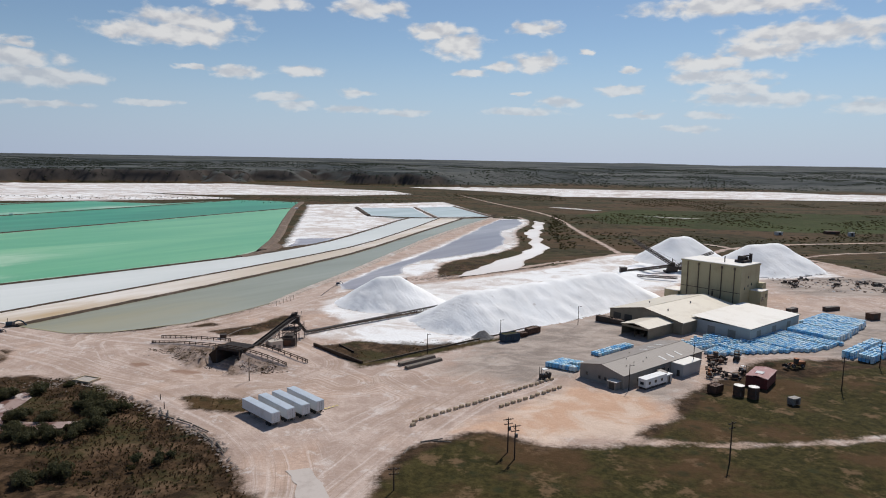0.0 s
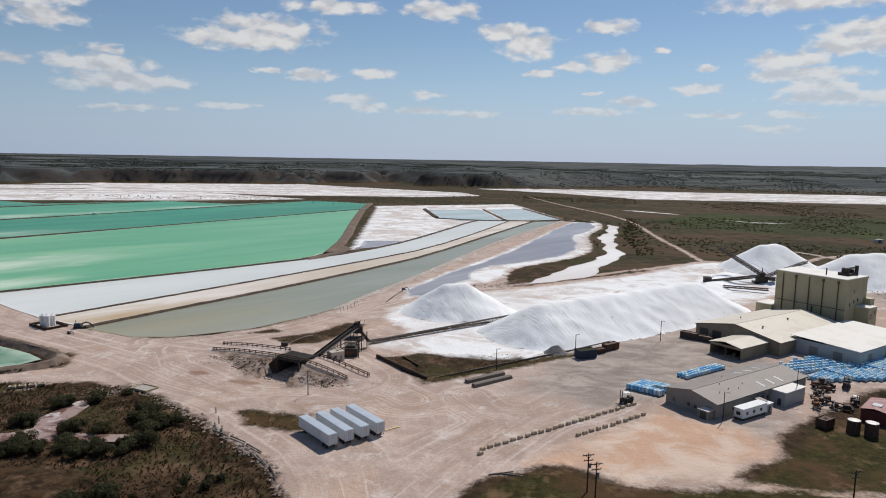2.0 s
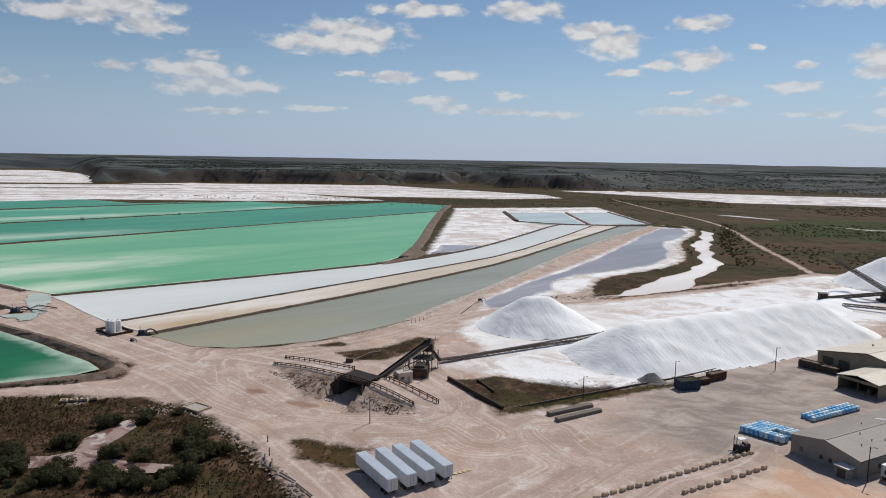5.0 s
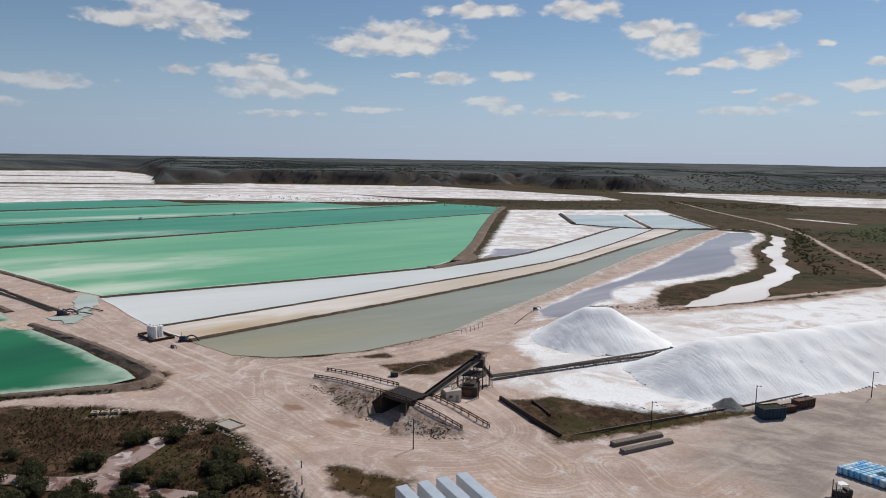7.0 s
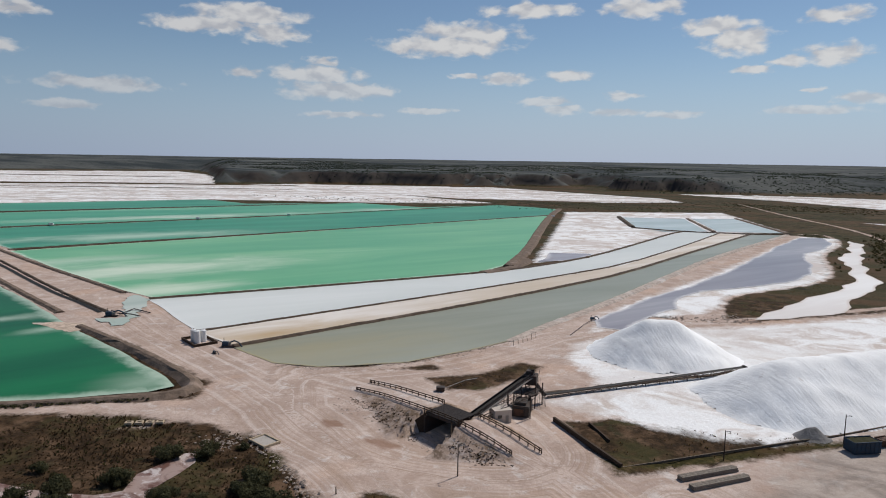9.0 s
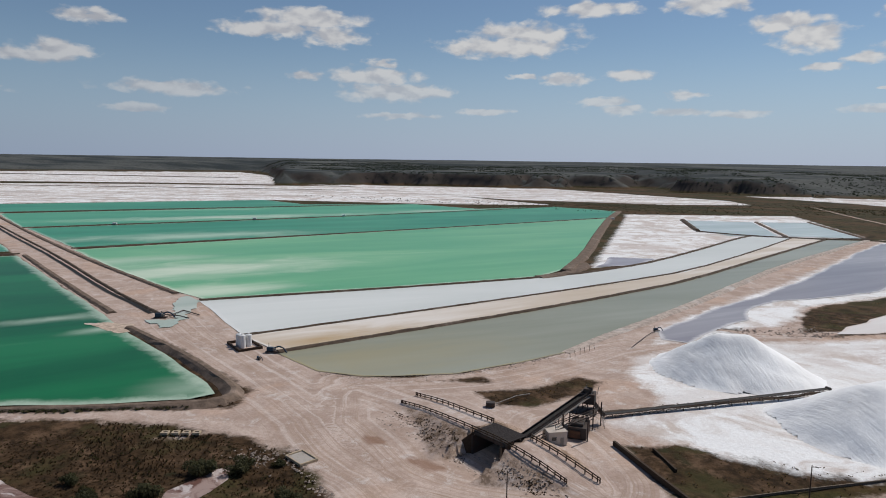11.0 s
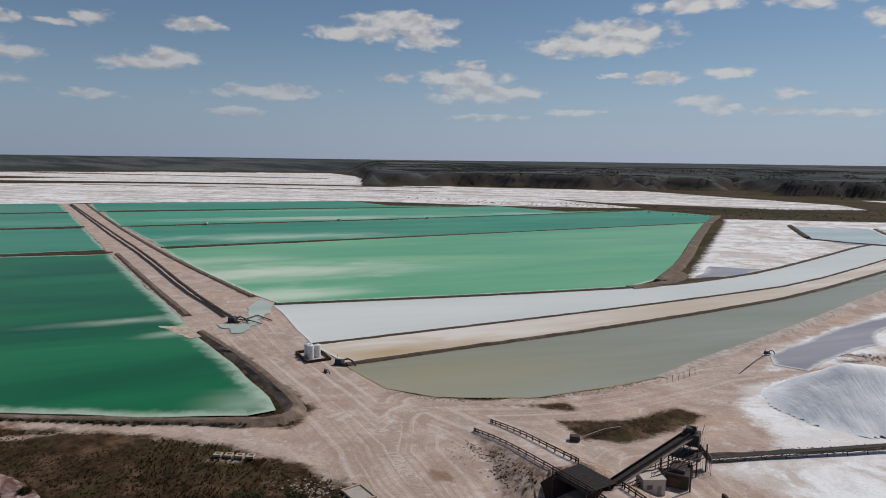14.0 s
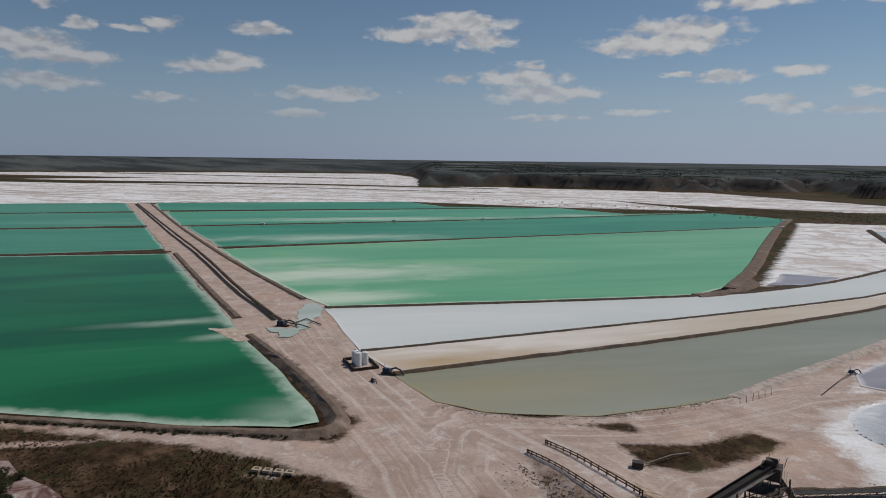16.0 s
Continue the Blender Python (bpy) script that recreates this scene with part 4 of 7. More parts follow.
def leaf_material(name, a, b):
    m, n = material(name)
    isl = n.add("ShaderNodeNewGeometry").outputs["Random Per Island"]
    rnd = n.add("ShaderNodeObjectInfo").outputs["Random"]
    c = n.mix(isl, a, b)
    c = n.mix(n.math("MULTIPLY", rnd, 0.5), c, tuple((u + v) * 0.25 for u, v in zip(a, b)))
    b = n.surface(c, 0.8, spec=0.2)
    thin = n.add("ShaderNodeBsdfTranslucent")
    n.put(thin.inputs[0], c)
    both = n.add("ShaderNodeMixShader")
    both.inputs[0].default_value = 0.5
    n.put(both.inputs[1], b.outputs[0]), n.put(both.inputs[2], thin.outputs[0])
    n.put([k for k in n.tree.nodes if k.type == "OUTPUT_MATERIAL"][0].inputs[0], both.outputs[0])
    return m


def bag_material():
    """Shrink-wrapped salt bags: white to blue film, each load with its own tint."""
    m, n = material("bag_film")
    isl = n.add("ShaderNodeNewGeometry").outputs["Random Per Island"]
    rnd = n.add("ShaderNodeObjectInfo").outputs["Random"]
    tc = n.add("ShaderNodeTexCoord").outputs["Object"]
    k = n.math("FRACT", n.math("ADD", n.math("MULTIPLY", rnd, 7.3), isl))
    c = n.mix(n.ramp(k, 0.25, 0.80), (0.56, 0.68, 0.73), (0.10, 0.37, 0.66))
    c = n.mix(n.ramp(n.math("FRACT", n.math("MULTIPLY", k, 5.7)), 0.6, 1.0, 0.0, 0.6), c, (0.22, 0.55, 0.70))
    g = n.noise(tc, 3.0, 4.0, 0.6)
    c = n.mix(n.ramp(g, 0.52, 0.68, 0.0, 0.6), c, (0.78, 0.82, 0.84))
    n.surface(c, 0.28, g, 0.7, 0.08, spec=0.5)
    return m


M |= {
    "trailer_white": painted("trailer_white", (0.58, 0.60, 0.62), 0.45, (0.34, 0.30, 0.26), 0.35, 0.35, rib=1.2),
    "trailer_roof": painted("trailer_roof", (0.52, 0.57, 0.62), 0.35, (0.36, 0.36, 0.36), 0.3, 0.3, metal=0.2),
    "white_paint": painted("white_paint", (0.74, 0.74, 0.73), 0.5, (0.4, 0.36, 0.3), 0.3),
    "white_roof": painted("white_roof", (0.72, 0.68, 0.62), 0.5, (0.5, 0.44, 0.36), 0.4, 0.12, rib=1.4),
    "cream_roof": painted("cream_roof", (0.60, 0.54, 0.44), 0.55, (0.40, 0.32, 0.24), 0.45, 0.12, rib=1.4),
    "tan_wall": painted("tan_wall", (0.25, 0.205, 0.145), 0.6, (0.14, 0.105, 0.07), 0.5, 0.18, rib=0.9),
    "tower_wall": painted("tower_wall", (0.46, 0.39, 0.235), 0.6, (0.27, 0.2, 0.12), 0.45, 0.14, rib=1.1),
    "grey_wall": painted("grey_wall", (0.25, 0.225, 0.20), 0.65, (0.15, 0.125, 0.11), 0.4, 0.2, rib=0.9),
    "office_roof": painted("office_roof", (0.23, 0.195, 0.17), 0.6, (0.16, 0.13, 0.11), 0.5, 0.16, rib=1.2),
    "white_wall": painted("white_wall", (0.42, 0.41, 0.40), 0.6, (0.3, 0.27, 0.24), 0.35, 0.2, rib=0.9),
    "skylight": painted("skylight", (0.66, 0.64, 0.60), 0.3, (0.5, 0.45, 0.4), 0.3),
    "dark_trim": painted("dark_trim", (0.05, 0.045, 0.04), 0.6, (0.1, 0.08, 0.06), 0.4),
    "brown_trim": painted("brown_trim", (0.12, 0.085, 0.055), 0.7, (0.06, 0.045, 0.03), 0.5),
    "glass": painted("glass", (0.03, 0.035, 0.04), 0.08, (0.08, 0.08, 0.08), 0.2, spec=0.8),
    "tyre": painted("tyre", (0.025, 0.024, 0.023), 0.85, (0.12, 0.1, 0.08), 0.5, 2.0),
    "steel_dark": rust_material("steel_dark", (0.055, 0.048, 0.044), (0.075, 0.04, 0.028), 0.7),
    "steel_grey": rust_material("steel_grey", (0.22, 0.21, 0.20), (0.14, 0.08, 0.05), 0.5),
    "rust": rust_material("rust", (0.11, 0.055, 0.035), (0.05, 0.03, 0.022), 0.8),
    "red_paint": rust_material("red_paint", (0.16, 0.035, 0.03), (0.07, 0.03, 0.025), 0.6),
    "red_roof": painted("red_roof", (0.30, 0.12, 0.11), 0.55, (0.45, 0.38, 0.36), 0.6, 0.5),
    "blue_steel": rust_material("blue_steel", (0.022, 0.05, 0.085), (0.05, 0.035, 0.03), 0.45),
    "yellow_paint": rust_material("yellow_paint", (0.55, 0.32, 0.04), (0.12, 0.07, 0.04), 0.5),
    "orange_paint": rust_material("orange_paint", (0.30, 0.11, 0.04), (0.10, 0.05, 0.03), 0.6),
    "booth_beige": painted("booth_beige", (0.52, 0.45, 0.385), 0.7, (0.34, 0.28, 0.22), 0.35, 0.5, rib=0.8),
    "concrete": painted("concrete", (0.40, 0.36, 0.32), 0.9, (0.2, 0.17, 0.14), 0.55, 0.8),
    "block": painted("block", (0.46, 0.36, 0.25), 0.9, (0.2, 0.16, 0.12), 0.6, 1.4),
    "plastic_white": painted("plastic_white", (0.74, 0.74, 0.73), 0.4, (0.45, 0.4, 0.36), 0.35, 0.8),
    "timber": wood_material("timber", (0.20, 0.155, 0.115)),
    "timber_dark": wood_material("timber_dark", (0.085, 0.056, 0.038)),
    "deck_wood": wood_material("deck_wood", (0.045, 0.036, 0.034)),
    "timber_grey": wood_material("timber_grey", (0.27, 0.23, 0.19)),
    "pole_wood": wood_material("pole_wood", (0.085, 0.060, 0.045)),
    "leaf_dark": leaf_material("leaf_dark", (0.056, 0.057, 0.027), (0.118, 0.112, 0.056)),
    "leaf_olive": leaf_material("leaf_olive", (0.045, 0.042, 0.016), (0.105, 0.085, 0.036)),
    "leaf_range": leaf_material("leaf_range", (0.034, 0.033, 0.015), (0.080, 0.066, 0.032)),
    "leaf_upland": leaf_material("leaf_upland", (0.030, 0.038, 0.028), (0.064, 0.074, 0.056)),
    "straw_pale": leaf_material("straw_pale", (0.10, 0.070, 0.030), (0.22, 0.150, 0.080)),
    "straw": leaf_material("straw", (0.050, 0.032, 0.017), (0.112, 0.071, 0.038)),
    "rock": painted("rock", (0.30, 0.24, 0.20), 0.9, (0.1, 0.08, 0.07), 0.5, 0.8),
    "grey_gravel": dirt_material("grey_gravel", (0.21, 0.20, 0.195)),
    "bag_film": bag_material(),
    "bark": wood_material("bark", (0.07, 0.055, 0.04)),
}
RND = random.Random(7)
U40, V40 = Vector((math.cos(radians(40)), math.sin(radians(40)), 0)), Vector((-math.sin(radians(40)), math.cos(radians(40)), 0))


# ---------------------------------------------------------------- salt heaps
def heap(name, crest, half, height, label, step=1.3, seed=1, mat="salt_heap", category="salt heap", flat=0.0):
    """A poured heap: height falls at the angle of rest away from the crest line, with rills and slumps."""
    xs = [p[0] for p in crest]
    ys = [p[1] for p in crest]
    gx, gy = np.arange(min(xs) - half - 3, max(xs) + half + 3, step), np.arange(min(ys) - half - 3, max(ys) + half + 3, step)
    X, Y = np.meshgrid(gx, gy)
    d = way_distance(X, Y, crest) if len(crest) > 1 else np.hypot(X - xs[0], Y - ys[0])
    d = d * (1 + 0.16 * grid_noise(X, Y, 17, seed) + 0.05 * grid_noise(X, Y, 5, seed + 1))
    Z = height * np.clip((half - np.maximum(d, flat)) / (half - flat), -0.2, 1)
    Z = np.where(Z > height * 0.93, height * 0.93 + (Z - height * 0.93) * 0.55, Z)
    Z = Z + 0.75 * grid_noise(X, Y, 6, seed + 2) + 0.45 * grid_noise(X, Y, 2.6, seed + 3)
    foot = np.maximum(Z + 0.4, 0)
    Z = np.where(Z < 1.6, foot * foot / 4.0, Z - 0.6) - 0.12
    ny, nx = X.shape
    keep = (Z > -0.11) | (grid_noise(X, Y, 4, 9) > 9)
    bm = bmesh.new()
    vs = {}
    for j in range(ny - 1):
        for i in range(nx - 1):
            q = [(j, i), (j, i + 1), (j + 1, i + 1), (j + 1, i)]
            if all(keep[k] for k in q):
                for k in q:
                    if k not in vs:
                        vs[k] = bm.verts.new((X[k], Y[k], Z[k]))
                bm.faces.new([vs[k] for k in q]).smooth = True
    ob = link_mesh(name, bm, M[mat])
    return tagged(ob, label, category)


heap("salt_mound", [(-30, 337), (-23.5, 339)], 25.5, 14.6, "tall conical heap of white raw salt", seed=21, flat=1.5)
heap("salt_mound", [(12.5, 301), (38, 321.5), (65, 343), (91, 365)], 27, 14.4, "long ridge of white raw salt with rilled slopes", seed=31, flat=1.5)
heap("salt_mound", [(172, 502), (184, 507)], 30, 19.0, "distant heap of white salt behind the stacker", step=1.8, seed=41, flat=1)
heap("salt_mound", [(212, 462), (234, 471)], 33, 19.0, "distant heap of white salt behind the tower", step=1.8, seed=51, flat=1)
heap("salt_mound", [(110, 410), (140, 470), (170, 440)], 12, 3.0, "low spread of loose white salt", step=1.8, seed=61, flat=3)
heap("gravel_heap", [(15.5, 273), (17.5, 273.6)], 4.2, 3.4, "small heap of grey gravel against the salt", step=0.5, seed=71, mat="grey_gravel", category="gravel heap")


# ---------------------------------------------------------------- trailers
def semi_trailer():
    t = thing("semi_trailer", pose(0, 0, 0), "parked white box semi-trailer with a pale metal roof", "trailer", "parked trailers")
    part("box_body", boxes((-1.3, 0, 1.15, 1.3, 15.9, 4.0), bevel=0.05), "trailer_white", t)
    part("roof_sheet", boxes((-1.27, 0.05, 4.0, 1.27, 15.85, 4.06), bevel=0.02), "trailer_roof", t, "pale bluish metal roof")
    for s in (-1, 1):
        d = part("rear_door", boxes((min(0.03 * s, 1.22 * s), -0.05, 1.3, max(0.03 * s, 1.22 * s), 0.0, 3.85), bevel=0.015), "trailer_white", t)
        part("lock_bar", rods(((0.35 * s, -0.08, 1.35), (0.35 * s, -0.08, 3.8), 0.025)), "steel_grey", d)
        part("side_rail", boxes((1.3 * s - 0.03, 0.05, 1.12, 1.3 * s + 0.03, 15.85, 1.28)), "steel_dark", t)
        part("landing_leg", boxes((0.75 * s - 0.08, 12.6, 0.0, 0.75 * s + 0.08, 12.8, 1.15)), "steel_dark", t)
        for y in (1.6, 2.9):
            part("wheel", rods(((0.75 * s, y, 0.5), (1.25 * s, y, 0.5), 0.5), n=14), "tyre", t)
    part("chassis", boxes((-0.5, 0.4, 0.85, 0.5, 15.5, 1.15)), "steel_dark", t)
    part("bumper", boxes((-1.15, -0.04, 0.5, 1.15, 0.06, 0.62), (-0.9, 0, 0.6, -0.8, 0.1, 1.15), (0.8, 0, 0.6, 0.9, 0.1, 1.15)), "steel_grey", t)
    return t


first = semi_trailer()
for i in range(4):
    m = pose(-44.6 + 3.45 * i, 176.2 + 3.15 * i, 0, 0, 0, 44.5 + (0.8, -0.6, 0.3, -0.4)[i])
    if i == 0:
        first.matrix_world = m
    else:
        copy_thing(first, m)


# ---------------------------------------------------------------- buildings
def gable_shell(w, l, eave, ridge, t=0.2):
    """Four walls with gables; x across, y along; ridge along y."""
    bm = bmesh.new()
    box(bm, 0, 0, -0.3, t, l, eave), box(bm, w - t, 0, -0.3, w, l, eave)
    for y0 in (0, l - t):
        a = [bm.verts.new((x, y, z)) for y in (y0, y0 + t) for x, z in ((t, -0.3), (w - t, -0.3), (w - t, eave), (w / 2, ridge), (t, eave))]
        bm.faces.new(a[:5]), bm.faces.new(a[5:][::-1])
        for i in range(5):
            j = (i + 1) % 5
            bm.faces.new((a[i], a[5 + i], a[5 + j], a[j]))
    bmesh.ops.recalc_face_normals(bm, faces=bm.faces[:])
    return bm


def roof_slope(x0, z0, x1, z1, y0, y1, t=0.14):
    bm = bmesh.new()
    vs = [bm.verts.new((x, y, z + d)) for d in (0, t) for x, z, y in ((x0, z0, y0), (x1, z1, y0), (x1, z1, y1), (x0, z0, y1))]
    for q in ((3, 2, 1, 0), (4, 5, 6, 7), (0, 1, 5, 4), (1, 2, 6, 5), (2, 3, 7, 6), (3, 0, 4, 7)):
        bm.faces.new([vs[i] for i in q])
    bmesh.ops.recalc_face_normals(bm, faces=bm.faces[:])
    return bm


def window_part(parent, m, w=0.9, h=1.1, mat="glass"):
    """A framed pane in the plane y = 0, facing -y, placed by m."""
    f = part("window", boxes((-w / 2, -0.05, 0, -w / 2 + 0.07, 0.05, h), (w / 2 - 0.07, -0.05, 0, w / 2, 0.05, h),
                             (-w / 2 + 0.07, -0.05, 0, w / 2 - 0.07, 0.05, 0.07), (-w / 2 + 0.07, -0.05, h - 0.07, w / 2 - 0.07, 0.05, h)), "dark_trim", parent)
    f.matrix_local = m
    part("pane", boxes((-w / 2 + 0.07, -0.02, 0.07, w / 2 - 0.07, 0.02, h - 0.07)), mat, f)
    return f


def office():
    # x runs along v (the gable), y along u (the length)
    W, L, E, R = 17.5, 48.0, 4.6, 6.4
    t = thing("office_building", pose(0, 0, 0), "long low grey-brown metal office building with a tan gabled roof", "building")
    part("wall", gable_shell(W, L, E, R), "grey_wall", t)
    part("roof", roof_slope(-0.4, E - 0.08, W / 2, R, -0.4, L + 0.4), "office_roof", t)
    part("roof", roof_slope(W / 2, R, W + 0.4, E - 0.08, -0.4, L + 0.4), "office_roof", t)
    part("ridge_cap", boxes((W / 2 - 0.3, -0.42, R + 0.1, W / 2 + 0.3, L + 0.42, R + 0.2), bevel=0.04), "office_roof", t)
    for x0, z0 in ((-0.45, E - 0.2), (W + 0.35, E - 0.2)):
        part("gutter", boxes((x0, -0.4, z0, x0 + 0.14, L + 0.4, z0 + 0.14)), "dark_trim", t)
    for y, s in ((26, 0), (31, 0), (36, 0), (28, 1), (33, 1), (38, 1)):
        x = 2.6 if s == 0 else 11.5
        zz = E + (x if s == 0 else W - x) * (R - E) / (W / 2)
        sl = math.degrees(math.atan((R - E) / (W / 2))) * (1 if s == 0 else -1)
        k = part("skylight", boxes((-1.6, -0.5, 0.12, 1.6, 0.5, 0.2), bevel=0.02), "skylight", t, "milky roof light sheet")
        k.matrix_local = pose(x, y, zz, 0, -sl, 0)
    for x, y in ((4, 7), (4.5, 12), (3.6, 16), (7.5, 12), (12, 20), (5, 20)):
        zz = E + min(x, W - x) * (R - E) / (W / 2)
        v = part("roof_vent", rods(((0, 0, 0), (0, 0, 0.45), 0.1), ((0, 0, 0.42), (0, 0, 0.55), 0.18)), "steel_grey", t)
        v.matrix_local = pose(x, y, zz)
    for x in (4.2, 7.0, 9.4, 14.6):
        window_part(t, pose(x, -0.01, 1.3))
    for y in (8, 12, 14.5, 17, 22, 26):
        window_part(t, pose(-0.01, y, 1.3, 0, 0, -90))
    v = part("vestibule", boxes((1.0, -2.6, -0.2, 4.2, -0.02, 2.6)), "grey_wall", t)
    part("vestibule_roof", boxes((0.8, -2.9, 2.6, 4.4, -0.02, 2.75), bevel=0.03), "white_roof", v)
    part("doorway", boxes((1.6, -2.66, 0.0, 3.6, -2.58, 2.2)), "dark_trim", v)
    a = part("annex", boxes((-4.8, 27.5, -0.2, -0.02, 38.5, 4.2)), "white_wall", t, "pale flat-roofed annex on the long side")
    part("annex_roof", boxes((-5.1, 27.2, 4.2, -0.45, 38.8, 4.4), bevel=0.03), "white_roof", a)
    part("door", boxes((-3.5, 27.42, 0, -2.4, 27.5, 2.1)), "dark_trim", a)
    d = part("roller_door", boxes((-0.06, 20.2, 0.0, 0.0, 23.8, 3.4)), "dark_trim", t)
    part("door_hood", boxes((-0.7, 20.0, 3.5, -0.02, 24.0, 3.6)), "grey_wall", d)
    part("canopy", roof_slope(-3.6, 2.9, -0.5, 3.3, 17.5, 20.0), "office_roof", t)
    t.matrix_world = Matrix(((V40.x, U40.x, 0, 58.6), (V40.y, U40.y, 0, 210.4), (0, 0, 1, 0), (0, 0, 0, 1)))
    return t


office()


def house_trailer():
    t = thing("office_trailer", pose(65.8, 210.2, 0, 0, 0, 38), "white mobile office trailer standing beside the office", "trailer")
    part("body", boxes((0, 0, 0.7, 11.5, 3.0, 3.4), bevel=0.06), "white_paint", t)
    part("roof", boxes((-0.15, -0.1, 3.4, 11.65, 3.1, 3.55), bevel=0.05), "white_paint", t)
    part("skirt", boxes((0.4, 0.15, 0.0, 11.2, 2.85, 0.7)), "dark_trim", t)
    for x in (2.0, 5.2, 8.6):
        window_part(t, pose(x, -0.01, 1.6), 1.0, 0.9)
    window_part(t, pose(-0.01, 1.5, 1.5, 0, 0, -90), 1.3, 1.0)
    part("hitch", beams(((0.2, 0.5, 0.6), (-1.4, 1.5, 0.5), 0.12, 0.12), ((0.2, 2.5, 0.6), (-1.4, 1.5, 0.5), 0.12, 0.12)), "steel_dark", t)
    e = part("porch", boxes((11.7, 0.4, 0.0, 15.0, 3.6, 2.6), bevel=0.03), "white_wall", t, "small boxed porch")
    part("porch_roof", boxes((11.5, 0.2, 2.6, 15.2, 3.8, 2.8), bevel=0.04), "white_paint", e)
    part("porch_door", boxes((13.0, 0.34, 0.1, 13.9, 0.42, 2.1)), "dark_trim", e)


house_trailer()


def uv_frame(x, y, z=0.0):
    """Local x along U40, y along V40."""
    return Matrix(((U40.x, V40.x, 0, x), (U40.y, V40.y, 0, y), (0, 0, 1, z), (0, 0, 0, 1)))


def warehouse():
    t = thing("warehouse", uv_frame(102, 281), "large cream-roofed metal warehouse with a low gable", "building")
    W, L, E, R = 37.0, 52.0, 5.2, 8.6     # width along y, length along x
    bm = bmesh.new()
    box(bm, 0, 0, -0.3, L, 0.2, E), box(bm, 0, W - 0.2, -0.3, L, W, E)
    for x0 in (0, L - 0.2):
        a = [bm.verts.new((x, y, z)) for x in (x0, x0 + 0.2) for y, z in ((0.2, -0.3), (W - 0.2, -0.3), (W - 0.2, E), (W * 0.52, R), (0.2, E))]
        bm.faces.new(a[:5]), bm.faces.new(a[5:][::-1])
        for i in range(5):
            j = (i + 1) % 5
            bm.faces.new((a[i], a[5 + i], a[5 + j], a[j]))
    bmesh.ops.recalc_face_normals(bm, faces=bm.faces[:])
    part("wall", bm, "tan_wall", t)
    for y0, z0, y1, z1 in ((-0.4, E - 0.05, W * 0.52, R), (W * 0.52, R, W + 0.4, E - 0.05)):
        r = part("roof", roof_slope(y0, z0, y1, z1, -L - 0.4, 0.4), "cream_roof", t)
        r.matrix_local = Matrix(((0, -1, 0, 0), (1, 0, 0, 0), (0, 0, 1, 0), (0, 0, 0, 1)))
    part("ridge_cap", boxes((-0.4, W * 0.52 - 0.3, R + 0.12, L + 0.4, W * 0.52 + 0.3, R + 0.22)), "cream_roof", t)
    part("fascia", beams(((-0.42, -0.3, E), (-0.42, W * 0.52, R + 0.05), 0.06, 0.35), ((-0.42, W * 0.52, R + 0.05), (-0.42, W + 0.3, E), 0.06, 0.35)), "brown_trim", t)
    for y in (14, 25, 31):
        part("loading_door", boxes((-0.06, y, 0.0, 0.0, y + 4.0, 4.0)), "dark_trim", t)
    for x, y in ((8, 12), (18, 28), (30, 14)):
        zz = E + min(y, W - y) * (R - E) / (W * 0.5) - 0.2
        v = part("roof_vent", rods(((0, 0, 0), (0, 0, 0.8), 0.25), ((0, 0, 0.8), (0, 0, 1.1), 0.45, 0.2)), "steel_grey", t)
        v.matrix_local = pose(x, y, zz)


def flat_warehouse():
    t = thing("storage_hall", uv_frame(126, 270.5), "storage hall with a broad pale low-pitched roof", "building")
    L, W = 46.0, 26.0
    part("wall", boxes((0, 0, -0.3, L, 0.2, 5.6), (0, 0.2, -0.3, 0.2, W, 5.6), (L - 0.2, 0.2, -0.3, L, W, 5.6)), "white_wall", t)
    bm = bmesh.new()
    vs = [bm.verts.new((x, y, z)) for z0 in (0, 0.16) for x, y, z in ((-0.4, -0.4, 5.6 + z0), (L + 0.4, -0.4, 5.6 + z0), (L + 0.4, W, 6.6 + z0), (-0.4, W, 6.6 + z0))]
    for q in ((3, 2, 1, 0), (4, 5, 6, 7), (0, 1, 5, 4), (1, 2, 6, 5), (2, 3, 7, 6), (3, 0, 4, 7)):
        bm.faces.new([vs[i] for i in q])
    part("roof", bm, "white_roof", t)
    part("gutter", boxes((-0.4, -0.55, 5.45, L + 0.4, -0.4, 5.62)), "dark_trim", t)
    part("plinth", boxes((-0.03, -0.05, -0.2, L + 0.03, 0.0, 0.5)), "dark_trim", t)
    for x in (6, 20, 34):
        part("roller_door", boxes((x, -0.06, 0.5, x + 3.6, 0.0, 4.0)), "grey_wall", t)
    for y in (6, 15):
        part("side_door", boxes((-0.06, y, 0, 0, y + 3.4, 3.8)), "grey_wall", t)


